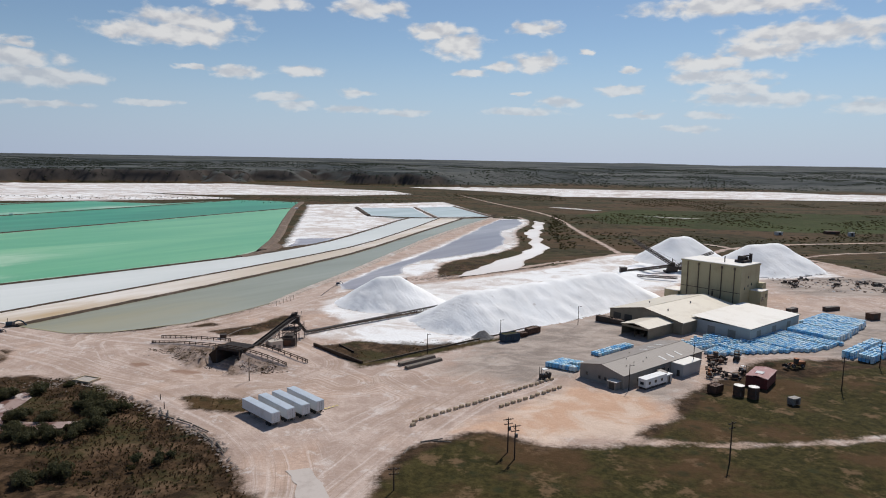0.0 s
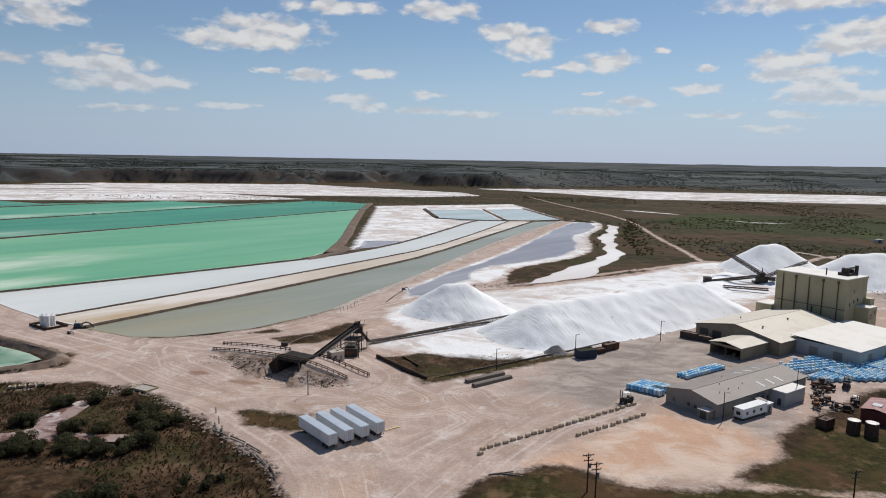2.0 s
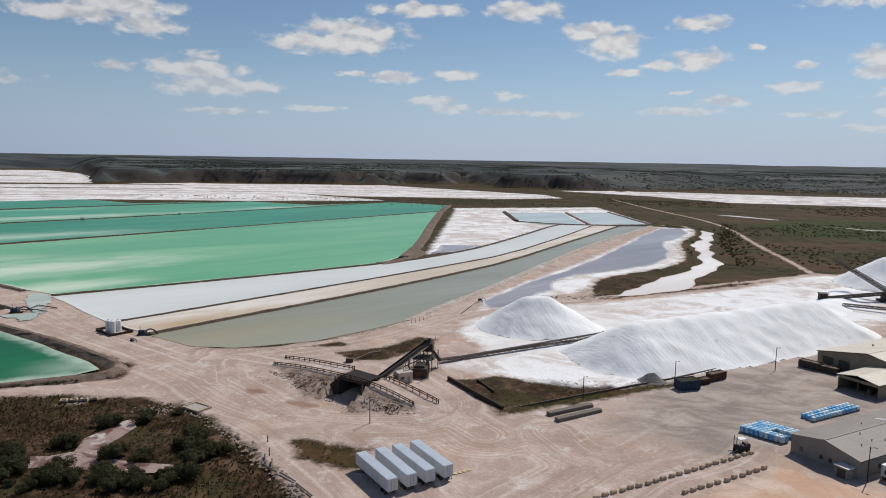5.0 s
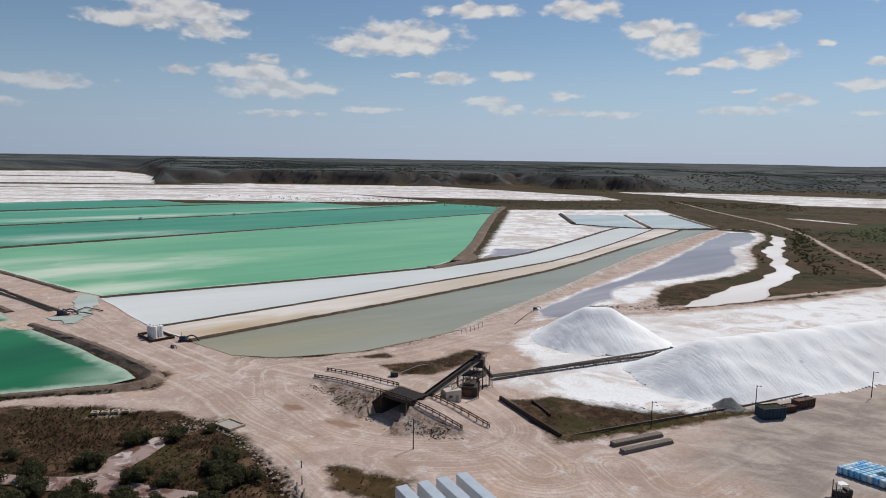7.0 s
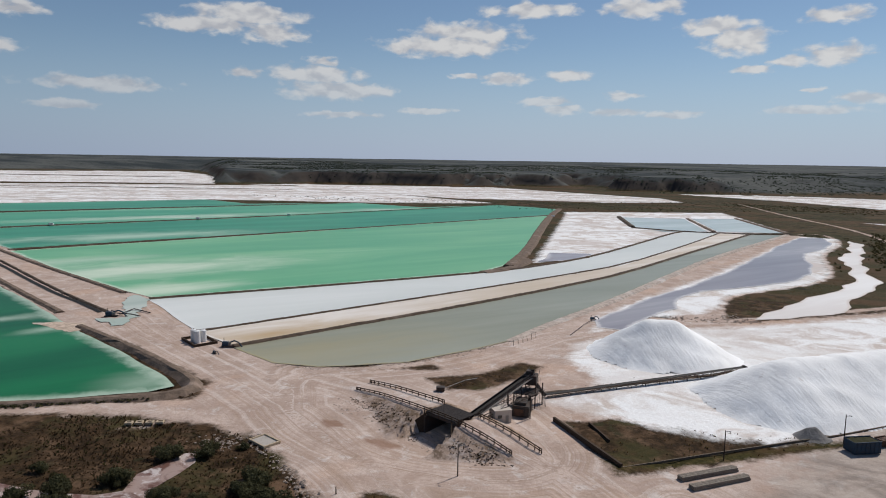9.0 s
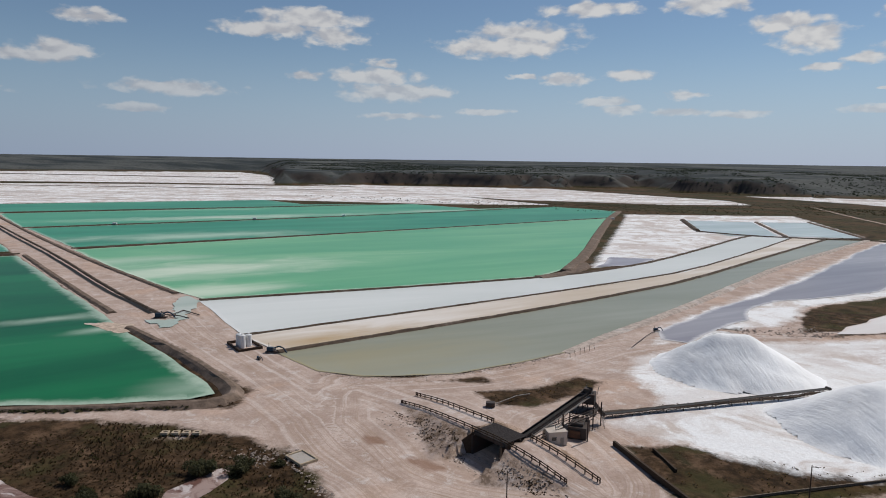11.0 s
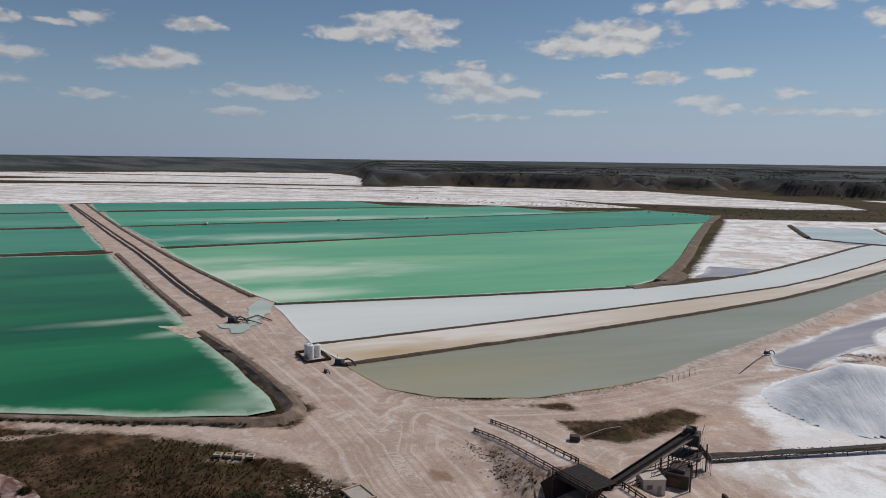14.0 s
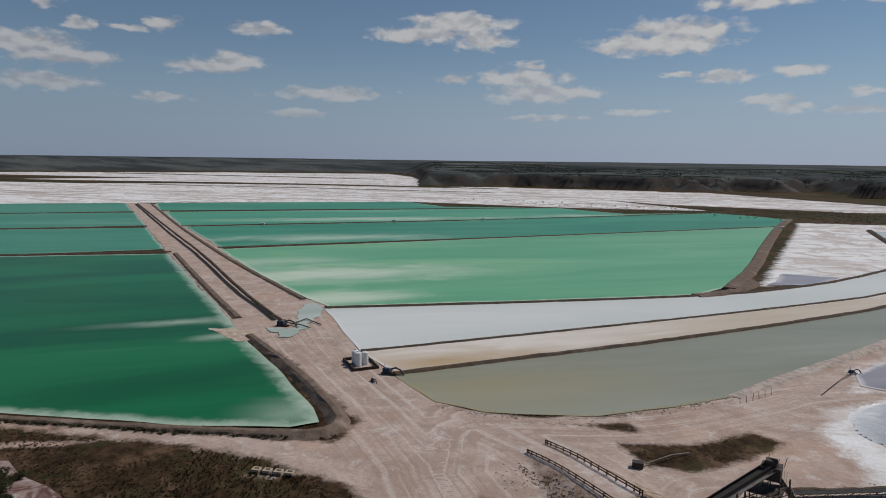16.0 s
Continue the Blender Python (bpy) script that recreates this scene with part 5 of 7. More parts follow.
def open_shed():
    t = thing("open_shed", uv_frame(85, 272.5), "open-fronted tan shed with a pale gabled roof", "shed")
    L, W, E, R = 19.0, 13.0, 4.6, 5.8
    part("wall", boxes((0, 0, -0.2, L, 0.15, E)), "tan_wall", t)
    part("wall", boxes((0, W - 0.15, -0.2, L, W, E)), "tan_wall", t)
    part("wall", boxes((L - 0.15, 0.15, -0.2, L, W - 0.15, E)), "tan_wall", t)
    part("header", boxes((0, 0.15, 3.7, 0.15, W - 0.15, E)), "tan_wall", t)
    for y0, z0, y1, z1 in ((-0.4, E, W / 2, R), (W / 2, R, W + 0.4, E)):
        r = part("roof", roof_slope(y0, z0, y1, z1, -L - 0.4, 0.6), "cream_roof", t)
        r.matrix_local = Matrix(((0, -1, 0, 0), (1, 0, 0, 0), (0, 0, 1, 0), (0, 0, 0, 1)))
    part("post", boxes((0.0, 6.3, 0, 0.25, 6.55, 3.7)), "brown_trim", t)
    part("crate", boxes((3, 4, 0, 4.6, 5.2, 1.3), bevel=0.05), "timber", t)
    part("crate", boxes((4, 8, 0, 6.0, 9.4, 1.6), bevel=0.05), "timber_dark", t)


def tower():
    t = thing("mill_tower", uv_frame(145.5, 326), "tall windowless cream-yellow mill tower with ribbed walls", "building")
    L, W, H = 19.0, 32.0, 23.0
    part("wall", boxes((0, 0, -0.3, L, W, H)), "tower_wall", t)
    part("roof", boxes((-0.3, -0.3, H, L + 0.3, W + 0.3, H + 0.35), bevel=0.05), "white_roof", t)
    part("parapet", boxes((-0.32, -0.32, H - 0.7, L + 0.32, -0.05, H - 0.02), (-0.32, -0.05, H - 0.7, -0.05, W + 0.3, H - 0.02)), "tower_wall", t)
    for y in (3.4, 10.0, 16.2, 22.4, 28.4):
        d = part("downpipe", boxes((-0.34, y - 0.2, -0.2, -0.02, y + 0.2, H - 0.8)), "brown_trim", t)
        if y in (10.0, 22.4, 3.4):
            part("hopper_head", boxes((-0.55, y - 0.5, H - 2.2, -0.02, y + 0.5, H - 0.9), bevel=0.06), "brown_trim", d)
    part("girt", boxes((-0.12, 0, 9.4, -0.02, W, 9.7)), "brown_trim", t)
    for x, z in ((4, 11), (7.5, 12), (11, 12.6), (7.4, 16.5)):
        window_part(t, pose(x, -0.01, z), 0.9, 1.3)
    s = part("stair_tower", boxes((9.0, -6.0, -0.2, 16.5, -0.05, 10.5)), "tower_wall", t, "lower block on the tower's end wall")
    part("block_roof", boxes((8.7, -6.3, 10.5, 16.8, -0.4, 10.8)), "white_roof", s)
    window_part(s, pose(11, -6.01, 5.5), 1.6, 2.2)
    window_part(s, pose(14.5, -6.01, 7.0), 1.2, 2.0)
    part("side_block", boxes((16.6, -3, -0.2, 20.4, 6, 13.5)), "tower_wall", t)
    e = part("dust_filter", boxes((10, 4, H + 0.35, 18, 9, H + 1.6), (11, 5, H + 1.6, 13, 8, H + 3.6), (14, 4.6, H + 1.6, 15.8, 8.4, H + 3.0), bevel=0.08), "steel_dark", t, "dark filter plant on the roof")
    part("duct", rods(((17.6, 4.5, H + 0.4), (17.6, 4.5, H + 4.6), 0.8), ((12, 6, H + 3.4), (17.6, 4.6, H + 3.8), 0.4), n=12), "steel_dark", e)
    part("stack", rods(((6, 12, H + 0.3), (6, 12, H + 3.4), 0.28), n=10), "steel_dark", t)
    l = part("lean_to", boxes((-2, W + 0.05, -0.2, 9, W + 8, 6.2)), "tower_wall", t)
    part("lean_to_roof", boxes((-2.3, W + 0.4, 6.2, 9.3, W + 8.3, 6.5)), "white_roof", l)
    part("pipe_run", rods(((-0.7, 2, 1.5), (-0.7, 14, 6.0), 0.35), ((-0.7, 14, 6.0), (-0.7, 14, 9), 0.35)), "steel_dark", t)


warehouse()
flat_warehouse()
open_shed()
tower()


# ---------------------------------------------------------------- overpass, hopper, conveyor
def overpass():
    t = thing("overpass", pose(-74.4, 240.2, 0, 0, 0, -22.5), "short timber-decked overpass with dark steel abutments", "bridge")
    for i in range(21):
        part("deck_plank", boxes((-5.5 + i * 0.52, -4.3, DECK_Z - 0.12, -5.02 + i * 0.52, 3.6, DECK_Z + 0.08)), "deck_wood", t)
    for y in (-4.0, -1.4, 1.2, 3.4):
        part("girder", boxes((-5.6, y - 0.2, DECK_Z - 0.95, 5.6, y + 0.2, DECK_Z - 0.12)), "steel_dark", t)
    part("pit_wall", boxes((-5.1, 3.2, -2.8, 5.1, 3.5, DECK_Z - 0.95)), "steel_dark", t)
    for s in (-1, 1):
        part("abutment", boxes((4.9 * s - 0.25, -5.4, -2.8, 4.9 * s + 0.25, 5.4, DECK_Z - 0.95)), "steel_dark", t)
        w = bmesh.new()
        x0, x1 = 5.0 * s, 9.0 * s
        vs = [w.verts.new(c) for c in ((x0, -5.2, -2.6), (x1, -9.4, -2.2), (x1, -9.4, -0.4), (x0, -5.2, DECK_Z - 0.1),
                                       (x0, -4.7, -2.6), (x1, -8.9, -2.2), (x1, -8.9, -0.4), (x0, -4.7, DECK_Z - 0.1))]
        for q in ((0, 1, 2, 3), (7, 6, 5, 4), (0, 4, 5, 1), (1, 5, 6, 2), (2, 6, 7, 3), (3, 7, 4, 0)):
            w.faces.new([vs[i] for i in q])
        bmesh.ops.recalc_face_normals(w, faces=w.faces[:])
        part("wing_wall", w, "timber_dark", t)


def guard_rail(way, label):
    """Posts with two planks; way with heights."""
    t = thing("guard_rail", pose(*way[0]), label, "guard rail", "overpass guard rails")
    o = Vector(way[0])
    pts = [p - o for p in resample(smooth(way, 2), 2.35)]
    for p in pts:
        part("post", boxes((p.x - 0.12, p.y - 0.12, p.z - 0.9, p.x + 0.12, p.y + 0.12, p.z + 1.25)), "timber_dark", t)
    up = Vector((0, 0, 1))
    for a, b in zip(pts, pts[1:]):
        for h in (0.5, 1.1):
            part("rail", beams((a + up * h, b + up * h, 0.10, 0.26)), "timber_dark", t)


overpass()
guard_rail([(-112, 255.2, 0.2), (-103, 251.6, 1.3), (-93, 245.6, 2.8), (-80, 238.0, 4.2), (-71.2, 234.4, 4.2), (-62, 231.2, 2.8), (-53.8, 228.2, 0.7)], "dark timber guard rail over the overpass and its ramps")
guard_rail([(-111.5, 263.2, 0.2), (-101, 259.0, 1.4), (-91, 252.6, 2.9), (-78.6, 245.6, 4.2)], "dark timber guard rail along the ramp")
guard_rail([(-66.6, 240.6, 4.1), (-58, 237.8, 2.6), (-47.4, 232.8, 0.5)], "dark timber guard rail along the ramp")


def truss(bm, a, b, w, h, n, t=1.0):
    """A latticed gallery from a to b."""
    a, b = Vector(a), Vector(b)
    side = (b - a).cross(Vector((0, 0, 1))).normalized() * (w / 2)
    up = Vector((0, 0, h))
    for s in (-1, 1):
        for u in (Vector(), up):
            beam(bm, a + side * s + u, b + side * s + u, 0.14 * t, 0.16 * t)
        for i in range(n):
            p, q = a.lerp(b, i / n), a.lerp(b, (i + 1) / n)
            beam(bm, p + side * s, q + side * s + up, 0.08 * t, 0.08 * t)
            beam(bm, p + side * s, p + side * s + up, 0.08 * t, 0.08 * t)
    return bm


def hopper():
    t = thing("truck_dump_conveyor", pose(-70.5, 244.3, 0, 0, 0, 6.1), "dark rusted inclined conveyor and dump hopper for salt", "conveyor")
    foot, head = (0.2, 0.2, 1.6), (13.6, 20.5, 9.0)
    part("incline_frame", truss(bmesh.new(), foot, head, 1.7, 1.1, 11), "steel_dark", t)
    part("belt", beams(((foot[0], foot[1], foot[2] + 0.5), (head[0], head[1], head[2] + 0.5), 1.4, 0.12)), "tyre", t, "black rubber belt")
    part("side_board", beams(((-0.6, 0.7, 2.2), (12.8, 21.0, 9.6), 0.08, 0.8), ((1.0, -0.3, 2.2), (14.4, 20.0, 9.6), 0.08, 0.8)), "steel_dark", t)
    part("walkway", beams(((2.2, 1.0, 2.2), (15.0, 19.6, 9.2), 0.7, 0.06)), "steel_grey", t)
    part("hand_rail", beams(((2.6, 0.7, 3.3), (15.4, 19.3, 10.3), 0.05, 0.05)), "steel_grey", t)
    part("head_drum", rods(((12.4, 21.2, 9.5), (14.8, 19.7, 9.5), 0.55), n=14), "steel_dark", t)
    for x, y, z in ((5, 7.2, 4.1), (8, 11.8, 5.8), (11, 16.3, 7.5), (13, 19.4, 8.6)):
        for s in (-0.9, 0.9):
            part("leg", beams(((x + s * 0.83, y - s * 0.55, 0), (x + s * 0.83, y - s * 0.55, z), 0.2, 0.2)), "steel_dark", t)
        part("brace", beams(((x - 0.75, y + 0.5, 0.2), (x + 0.75, y - 0.5, z), 0.08, 0.08)), "steel_dark", t)
    b = part("bin", boxes((10.2, 9.5, 0.0, 15.0, 16.5, 3.2), (10.8, 10.4, 3.2, 14, 15.5, 4.0), bevel=0.12), "steel_dark", t, "dark sheet-steel bin under the conveyor")
    part("bin_gate", boxes((10.8, 9.2, 0.4, 13.5, 9.5, 2.4)), "rust", b)
    part("transfer_house", boxes((11.6, 18.6, 6.6, 15.6, 22.4, 9.4), (12.4, 19.4, 9.4, 14.6, 21.6, 10.6), bevel=0.1), "steel_dark", t, "dark sheeted transfer house at the conveyor head")
    part("screen_frame", truss(bmesh.new(), (6.5, 5.5, 3.6), (16.0, 18.5, 5.2), 3.4, 1.6, 6), "steel_dark", t)
    part("return_conveyor", truss(bmesh.new(), (1.6, -0.8, 0.6), (15.0, 17.0, 3.4), 1.3, 0.9, 9), "steel_dark", t)
    for x, y in ((9, 8.6), (15.4, 9.2), (15.6, 17.4), (9.4, 16.8), (17.2, 21.5)):
        part("column", beams(((x, y, -0.2), (x, y, 6.8), 0.32, 0.32)), "steel_dark", t)
    part("floor_deck", boxes((9.0, 15.5, 4.6, 16.4, 21.8, 4.8)), "steel_dark", t)
    c = part("chute", beams(((13.6, 20.5, 8.6), (17.6, 23.6, 2.2), 1.4, 0.9)), "steel_dark", t)
    part("chute_lip", beams(((12.6, 21.6, 9.9), (14.8, 19.4, 10.8), 0.1, 1.0)), "steel_dark", c)
    part("access_ladder", beams(((16.2, 19.2, 0), (16.2, 19.2, 9.2), 0.06, 0.06), ((16.7, 19.0, 0), (16.7, 19.0, 9.2), 0.06, 0.06)), "steel_grey", t)
    for x, y, z in ((15.8, 22, 11.2), (12.4, 22.5, 11.0), (14.6, 18.9, 11.8)):
        part("mast", rods(((x, y, 8.6), (x + 0.5, y - 0.3, z), 0.07)), "steel_grey", t)
    part("scaffold", beams(*[((17 + 0.5 * i, 24 - i * 1.4, 0), (17 + 0.5 * i, 24 - i * 1.4, 4.5), 0.1, 0.1) for i in range(4)],
                           ((17, 24, 4.4), (18.5, 19.8, 4.4), 0.1, 0.1), ((17, 24, 2.4), (18.5, 19.8, 2.4), 0.1, 0.1)), "steel_grey", t)


hopper()


def pile_conveyor():
    t = thing("field_conveyor", pose(-56, 274, 0), "long low dark belt conveyor that runs to the salt heap", "conveyor")
    a, b = Vector((0, 0, 0.5)), Vector((58, 53, 1.6))
    part("stringer", truss(bmesh.new(), a, b, 1.5, 0.6, 40), "steel_dark", t)
    part("belt", beams((a + Vector((0, 0, 0.6)), b + Vector((0, 0, 0.6)), 1.2, 0.12)), "tyre", t)
    for i in range(14):
        p = a.lerp(b, (i + 0.5) / 14)
        for s in (-1, 1):
            part("trestle_leg", beams(((p.x + 0.6 * s, p.y - 0.6 * s, -0.4), (p.x + 0.4 * s, p.y - 0.4 * s, p.z), 0.16, 0.16)), "steel_dark", t)
    part("head_pulley", rods(((57.4, 53.7, 2.2), (58.6, 52.3, 2.2), 0.5), n=12), "steel_dark", t)


pile_conveyor()
bank("berm", [(-57, 277), (-40, 292), (-20, 309), (4, 331)], 0.8, 0.5, "bank_dark", "dark spill bank along the belt conveyor", "berm", rough=1.2, step=2)


def booth():
    t = thing("control_booth", pose(-64.2, 247.4, 0, 0, 0, 38), "small square grey-beige control booth by the hopper", "booth")
    part("wall", boxes((0, 0, -0.1, 5.0, 4.6, 3.5), bevel=0.03), "booth_beige", t)
    part("roof", boxes((-0.15, -0.15, 3.5, 5.15, 4.75, 3.68), bevel=0.04), "booth_beige", t)
    part("door", boxes((3.2, -0.05, 0.05, 4.1, 0.0, 2.1)), "grey_wall", t)
    window_part(t, pose(1.5, -0.01, 1.4), 1.2, 0.9)


booth()


# ---------------------------------------------------------------- yard edge: wall, timbers, poles, bins
def curb_wall(way, label, w=0.5, h=1.0, mat="timber_dark", n=3.0):
    t = thing("retaining_wall", pose(*way[0], 0), label, "retaining wall", kind="structure")
    o = Vector((*way[0], 0))
    pts = [p - o for p in resample([(*p, 0) for p in way], n)]
    for a, b in zip(pts, pts[1:]):
        d = (b - a) * 0.006
        part("wall_panel", beams((a + d + Vector((0, 0, h / 2 - 0.1)), b - d + Vector((0, 0, h / 2 - 0.1)), w, h)), mat, t)


curb_wall([(-49.5, 256), (-28, 233)], "dark weathered timber retaining wall", 0.6, 1.4)
curb_wall([(-28, 233), (-6, 252), (24, 277), (41, 293), (82, 326)], "low weathered timber wall along the foot of the salt ridge", 0.3, 0.6, "timber", n=6.0)
curb_wall([(-40, 258), (-33, 248)], "short dark timber sleeper wall in the grass", 0.4, 0.7)


def timber_stack():
    t = thing("timber_stack", pose(0, 0, 0), "long stack of weathered concrete-grey beams lying on the yard", "timber stack", "beam stacks")
    for j in range(3):
        for k in range(2):
            part("beam", boxes((0, j * 0.62, k * 0.52, 16.4 - 0.3 * ((j + k) % 2), j * 0.62 + 0.58, k * 0.52 + 0.5), bevel=0.03), "timber_grey", t)
    return t


s1 = timber_stack()
s1.matrix_world = pose(-14.2, 231.8, 0, 0, 0, 42)
copy_thing(s1, pose(-11.6, 228.0, 0, 0, 0, 42.5))


def light_pole(x, y, h, arm=True, lean=0.0, label="slim dark yard light pole"):
    t = thing("light_pole", pose(x, y, 0, lean, lean * 0.5, 0), label, "light pole", "yard light poles")
    part("pole", rods(((0, 0, -0.3), (0, 0, h), 0.16, 0.10), n=8), "pole_wood", t)
    if arm:
        part("arm", rods(((0, 0, h - 0.4), (0.9, -0.5, h), 0.05)), "steel_dark", t)
        part("lamp_head", boxes((0.7, -0.75, h - 0.12, 1.25, -0.35, h + 0.06), bevel=0.03), "steel_grey", t)


for x, y, h in ((-62.8, 214.5, 7.6), (-5.3, 248.5, 7.6), (24.2, 272.3, 7.8), (61, 297, 8.5), (60.3, 210, 8.6)):
    light_pole(x, y, h)
light_pole(88.5, 231, 10.5, True)
light_pole(-84, 195.5, 1.7, False, label="short dark marker post beside the track")
light_pole(-80, 188.5, 1.9, False, label="short dark marker post beside the track")


def utility_pole(x, y, h, turn, transformer=False):
    t = thing("utility_pole", pose(x, y, 0, 0, 0, turn), "wooden utility pole with crossarms and insulators", "utility pole", "power line poles")
    part("pole", rods(((0, 0, -0.4), (0, 0, h), 0.19, 0.12), n=10), "pole_wood", t)
    for z, w in ((h - 0.5, 1.35), (h - 1.7, 1.1)):
        a = part("crossarm", boxes((-w, -0.07, z - 0.08, w, 0.07, z + 0.08)), "pole_wood", t)
        for i in (-0.9, -0.35, 0.35, 0.9):
            part("insulator", rods(((i * w, 0, z + 0.08), (i * w, 0, z + 0.32), 0.07, 0.04)), "steel_grey", a)
    part("brace", beams(((-0.7, -0.08, h - 0.55), (0, -0.12, h - 1.2), 0.04, 0.06), ((0.7, -0.08, h - 0.55), (0, -0.12, h - 1.2), 0.04, 0.06)), "steel_dark", t)
    if transformer:
        part("transformer", rods(((0.42, 0, h - 3.4), (0.42, 0, h - 2.4), 0.3), n=12), "steel_grey", t)


utility_pole(16.9, 161.2, 9.5, 20, True)
utility_pole(18.2, 157.4, 9.3, 20, True)
utility_pole(71, 158, 10.6, 30)
utility_pole(131, 214, 11.0, 30)
utility_pole(158, 237, 10.0, 30)
utility_pole(-10, 140.5, 6.0, 10)


def skip_bin(w, l, h, m, label, mat, heaped=False):
    t = thing("skip_bin", m, label, "skip", "steel skips")
    part("body", boxes((0, 0, 0.2, l, 0.1, h), (0, w - 0.1, 0.2, l, w, h), (0, 0.1, 0.2, 0.1, w - 0.1, h), (l - 0.1, 0.1, 0.2, l, w - 0.1, h), (0.1, 0.1, 0.2, l - 0.1, w - 0.1, 0.35)), mat, t)
    for i in range(6):
        part("rib", boxes((l * (i + 0.5) / 6 - 0.06, -0.12, 0.2, l * (i + 0.5) / 6 + 0.06, -0.003, h)), mat, t)
    part("top_rim", boxes((-0.06, -0.08, h, l + 0.06, 0.14, h + 0.12), (-0.06, w - 0.14, h, l + 0.06, w + 0.08, h + 0.12)), mat, t)
    part("skid", boxes((0.2, 0.4, 0, l - 0.2, 0.6, 0.2), (0.2, w - 0.6, 0, l - 0.2, w - 0.4, 0.2)), "steel_dark", t)
    if heaped:
        bm = bmesh.new()
        bmesh.ops.create_grid(bm, x_segments=10, y_segments=6, size=1)
        for v in bm.verts:
            k = Vector((v.co.x * 3, v.co.y * 3, l))
            v.co = Vector((l / 2 + v.co.x * (l / 2 - 0.15), w / 2 + v.co.y * (w / 2 - 0.15), h - 0.3 + 0.5 * abs(noise.noise(k)) + 0.5 * (1 - max(abs(v.co.x), abs(v.co.y)))))
        part("scrap_load", bm, "leaf_dark" if heaped == 1 else "rust", t, "loose scrap load")


skip_bin(4.0, 7.4, 3.2, pose(25.4, 264.5, 0, 0, 0, 30), "dark blue steel skip heaped with scrap", "blue_steel", 1)
skip_bin(2.6, 3.6, 1.8, pose(33.2, 273.0, 0, 0, 0, 40), "rusty open steel skip", "rust", 2)
skip_bin(2.6, 7.4, 2.6, pose(36.6, 277.0, 0, 0, 0, 42), "long rusty brown open steel skip", "rust", 2)
skip_bin(3.0, 7.0, 2.6, pose(70.5, 304.5, 0, 0, 0, -40), "dark steel skip beside the warehouse", "steel_dark", 2)
skip_bin(3.0, 6.0, 2.2, pose(76.0, 300.0, 0, 0, 0, -38), "dark steel skip beside the warehouse", "steel_dark", 2)


def barrier_block():
    t = thing("barrier_block", pose(0, 0, 0), "weathered tan concrete barrier block standing in a row", "barrier", "rows of barrier blocks")
    part("block", boxes((-0.75, -0.4, 0, 0.75, 0.4, 0.75), bevel=0.06), "block", t)
    part("cap", boxes((-0.55, -0.25, 0.75, 0.55, 0.25, 0.86), bevel=0.03), "block", t)
    return t


bb = barrier_block()
n_row = 24
spots = [(Vector((-7, 181, 0)).lerp(Vector((37, 219.5, 0)), i / (n_row - 1))) for i in range(n_row)]
spots += [(Vector((18, 193.4, 0)).lerp(Vector((38.4, 211.2, 0)), i / 10)) for i in range(11)] + [Vector((-7.4, 178.4, 0))]
for i, p in enumerate(spots):
    m = pose(p.x + RND.uniform(-0.2, 0.2), p.y + RND.uniform(-0.2, 0.2), 0, 0, 0, 41 + RND.uniform(-7, 7))
    if i == 0:
        bb.matrix_world = m
    else:
        copy_thing(bb, m)


# ---------------------------------------------------------------- bagged salt on pallets
def bag_block(bm, ox, oy, layers, m=None, rnd=RND):
    """A load of bags in layers with a groove between them, a little uneven: one closed skin."""
    rings = []
    for k in range(layers):
        z = 0.16 + k * 0.42
        jx, jy = rnd.uniform(-0.04, 0.04), rnd.uniform(-0.04, 0.04)
        for dz, w in ((0.0, 0.52), (0.12, 0.62), (0.30, 0.61)):
            rings.append([bm.verts.new((ox + jx + a * w, oy + jy + b * w * 0.9, z + dz)) for a, b in ((-1, -1), (1, -1), (1, 1), (-1, 1))])
    top = rings[-1][0].co.z
    rings.append([bm.verts.new((ox + a * 0.45, oy + b * 0.42, top + 0.12 + rnd.uniform(-0.04, 0.06))) for a, b in ((-1, -1), (1, -1), (1, 1), (-1, 1))])
    for p, q in zip(rings, rings[1:]):
        for i in range(4):
            bm.faces.new((p[i], p[(i + 1) % 4], q[(i + 1) % 4], q[i]))
    bm.faces.new(rings[0][::-1]), bm.faces.new(rings[-1])
    return bm


load_meshes = []
for layers in (3, 3, 4, 6):
    bm = bag_block(bmesh.new(), 0, 0, layers)
    me = bpy.data.meshes.new("bag_load")
    bm.to_mesh(me)
    bm.free()
    me.materials.append(M["bag_film"])
    load_meshes.append(me)
bm = boxes((-0.6, -0.55, 0.10, 0.6, 0.55, 0.155), (-0.6, -0.55, 0, -0.5, 0.55, 0.1), (-0.05, -0.55, 0, 0.05, 0.55, 0.1), (0.5, -0.55, 0, 0.6, 0.55, 0.1))
pallet_mesh = bpy.data.meshes.new("pallet")
bm.to_mesh(pallet_mesh)
bm.free()
pallet_mesh.materials.append(M["timber"])


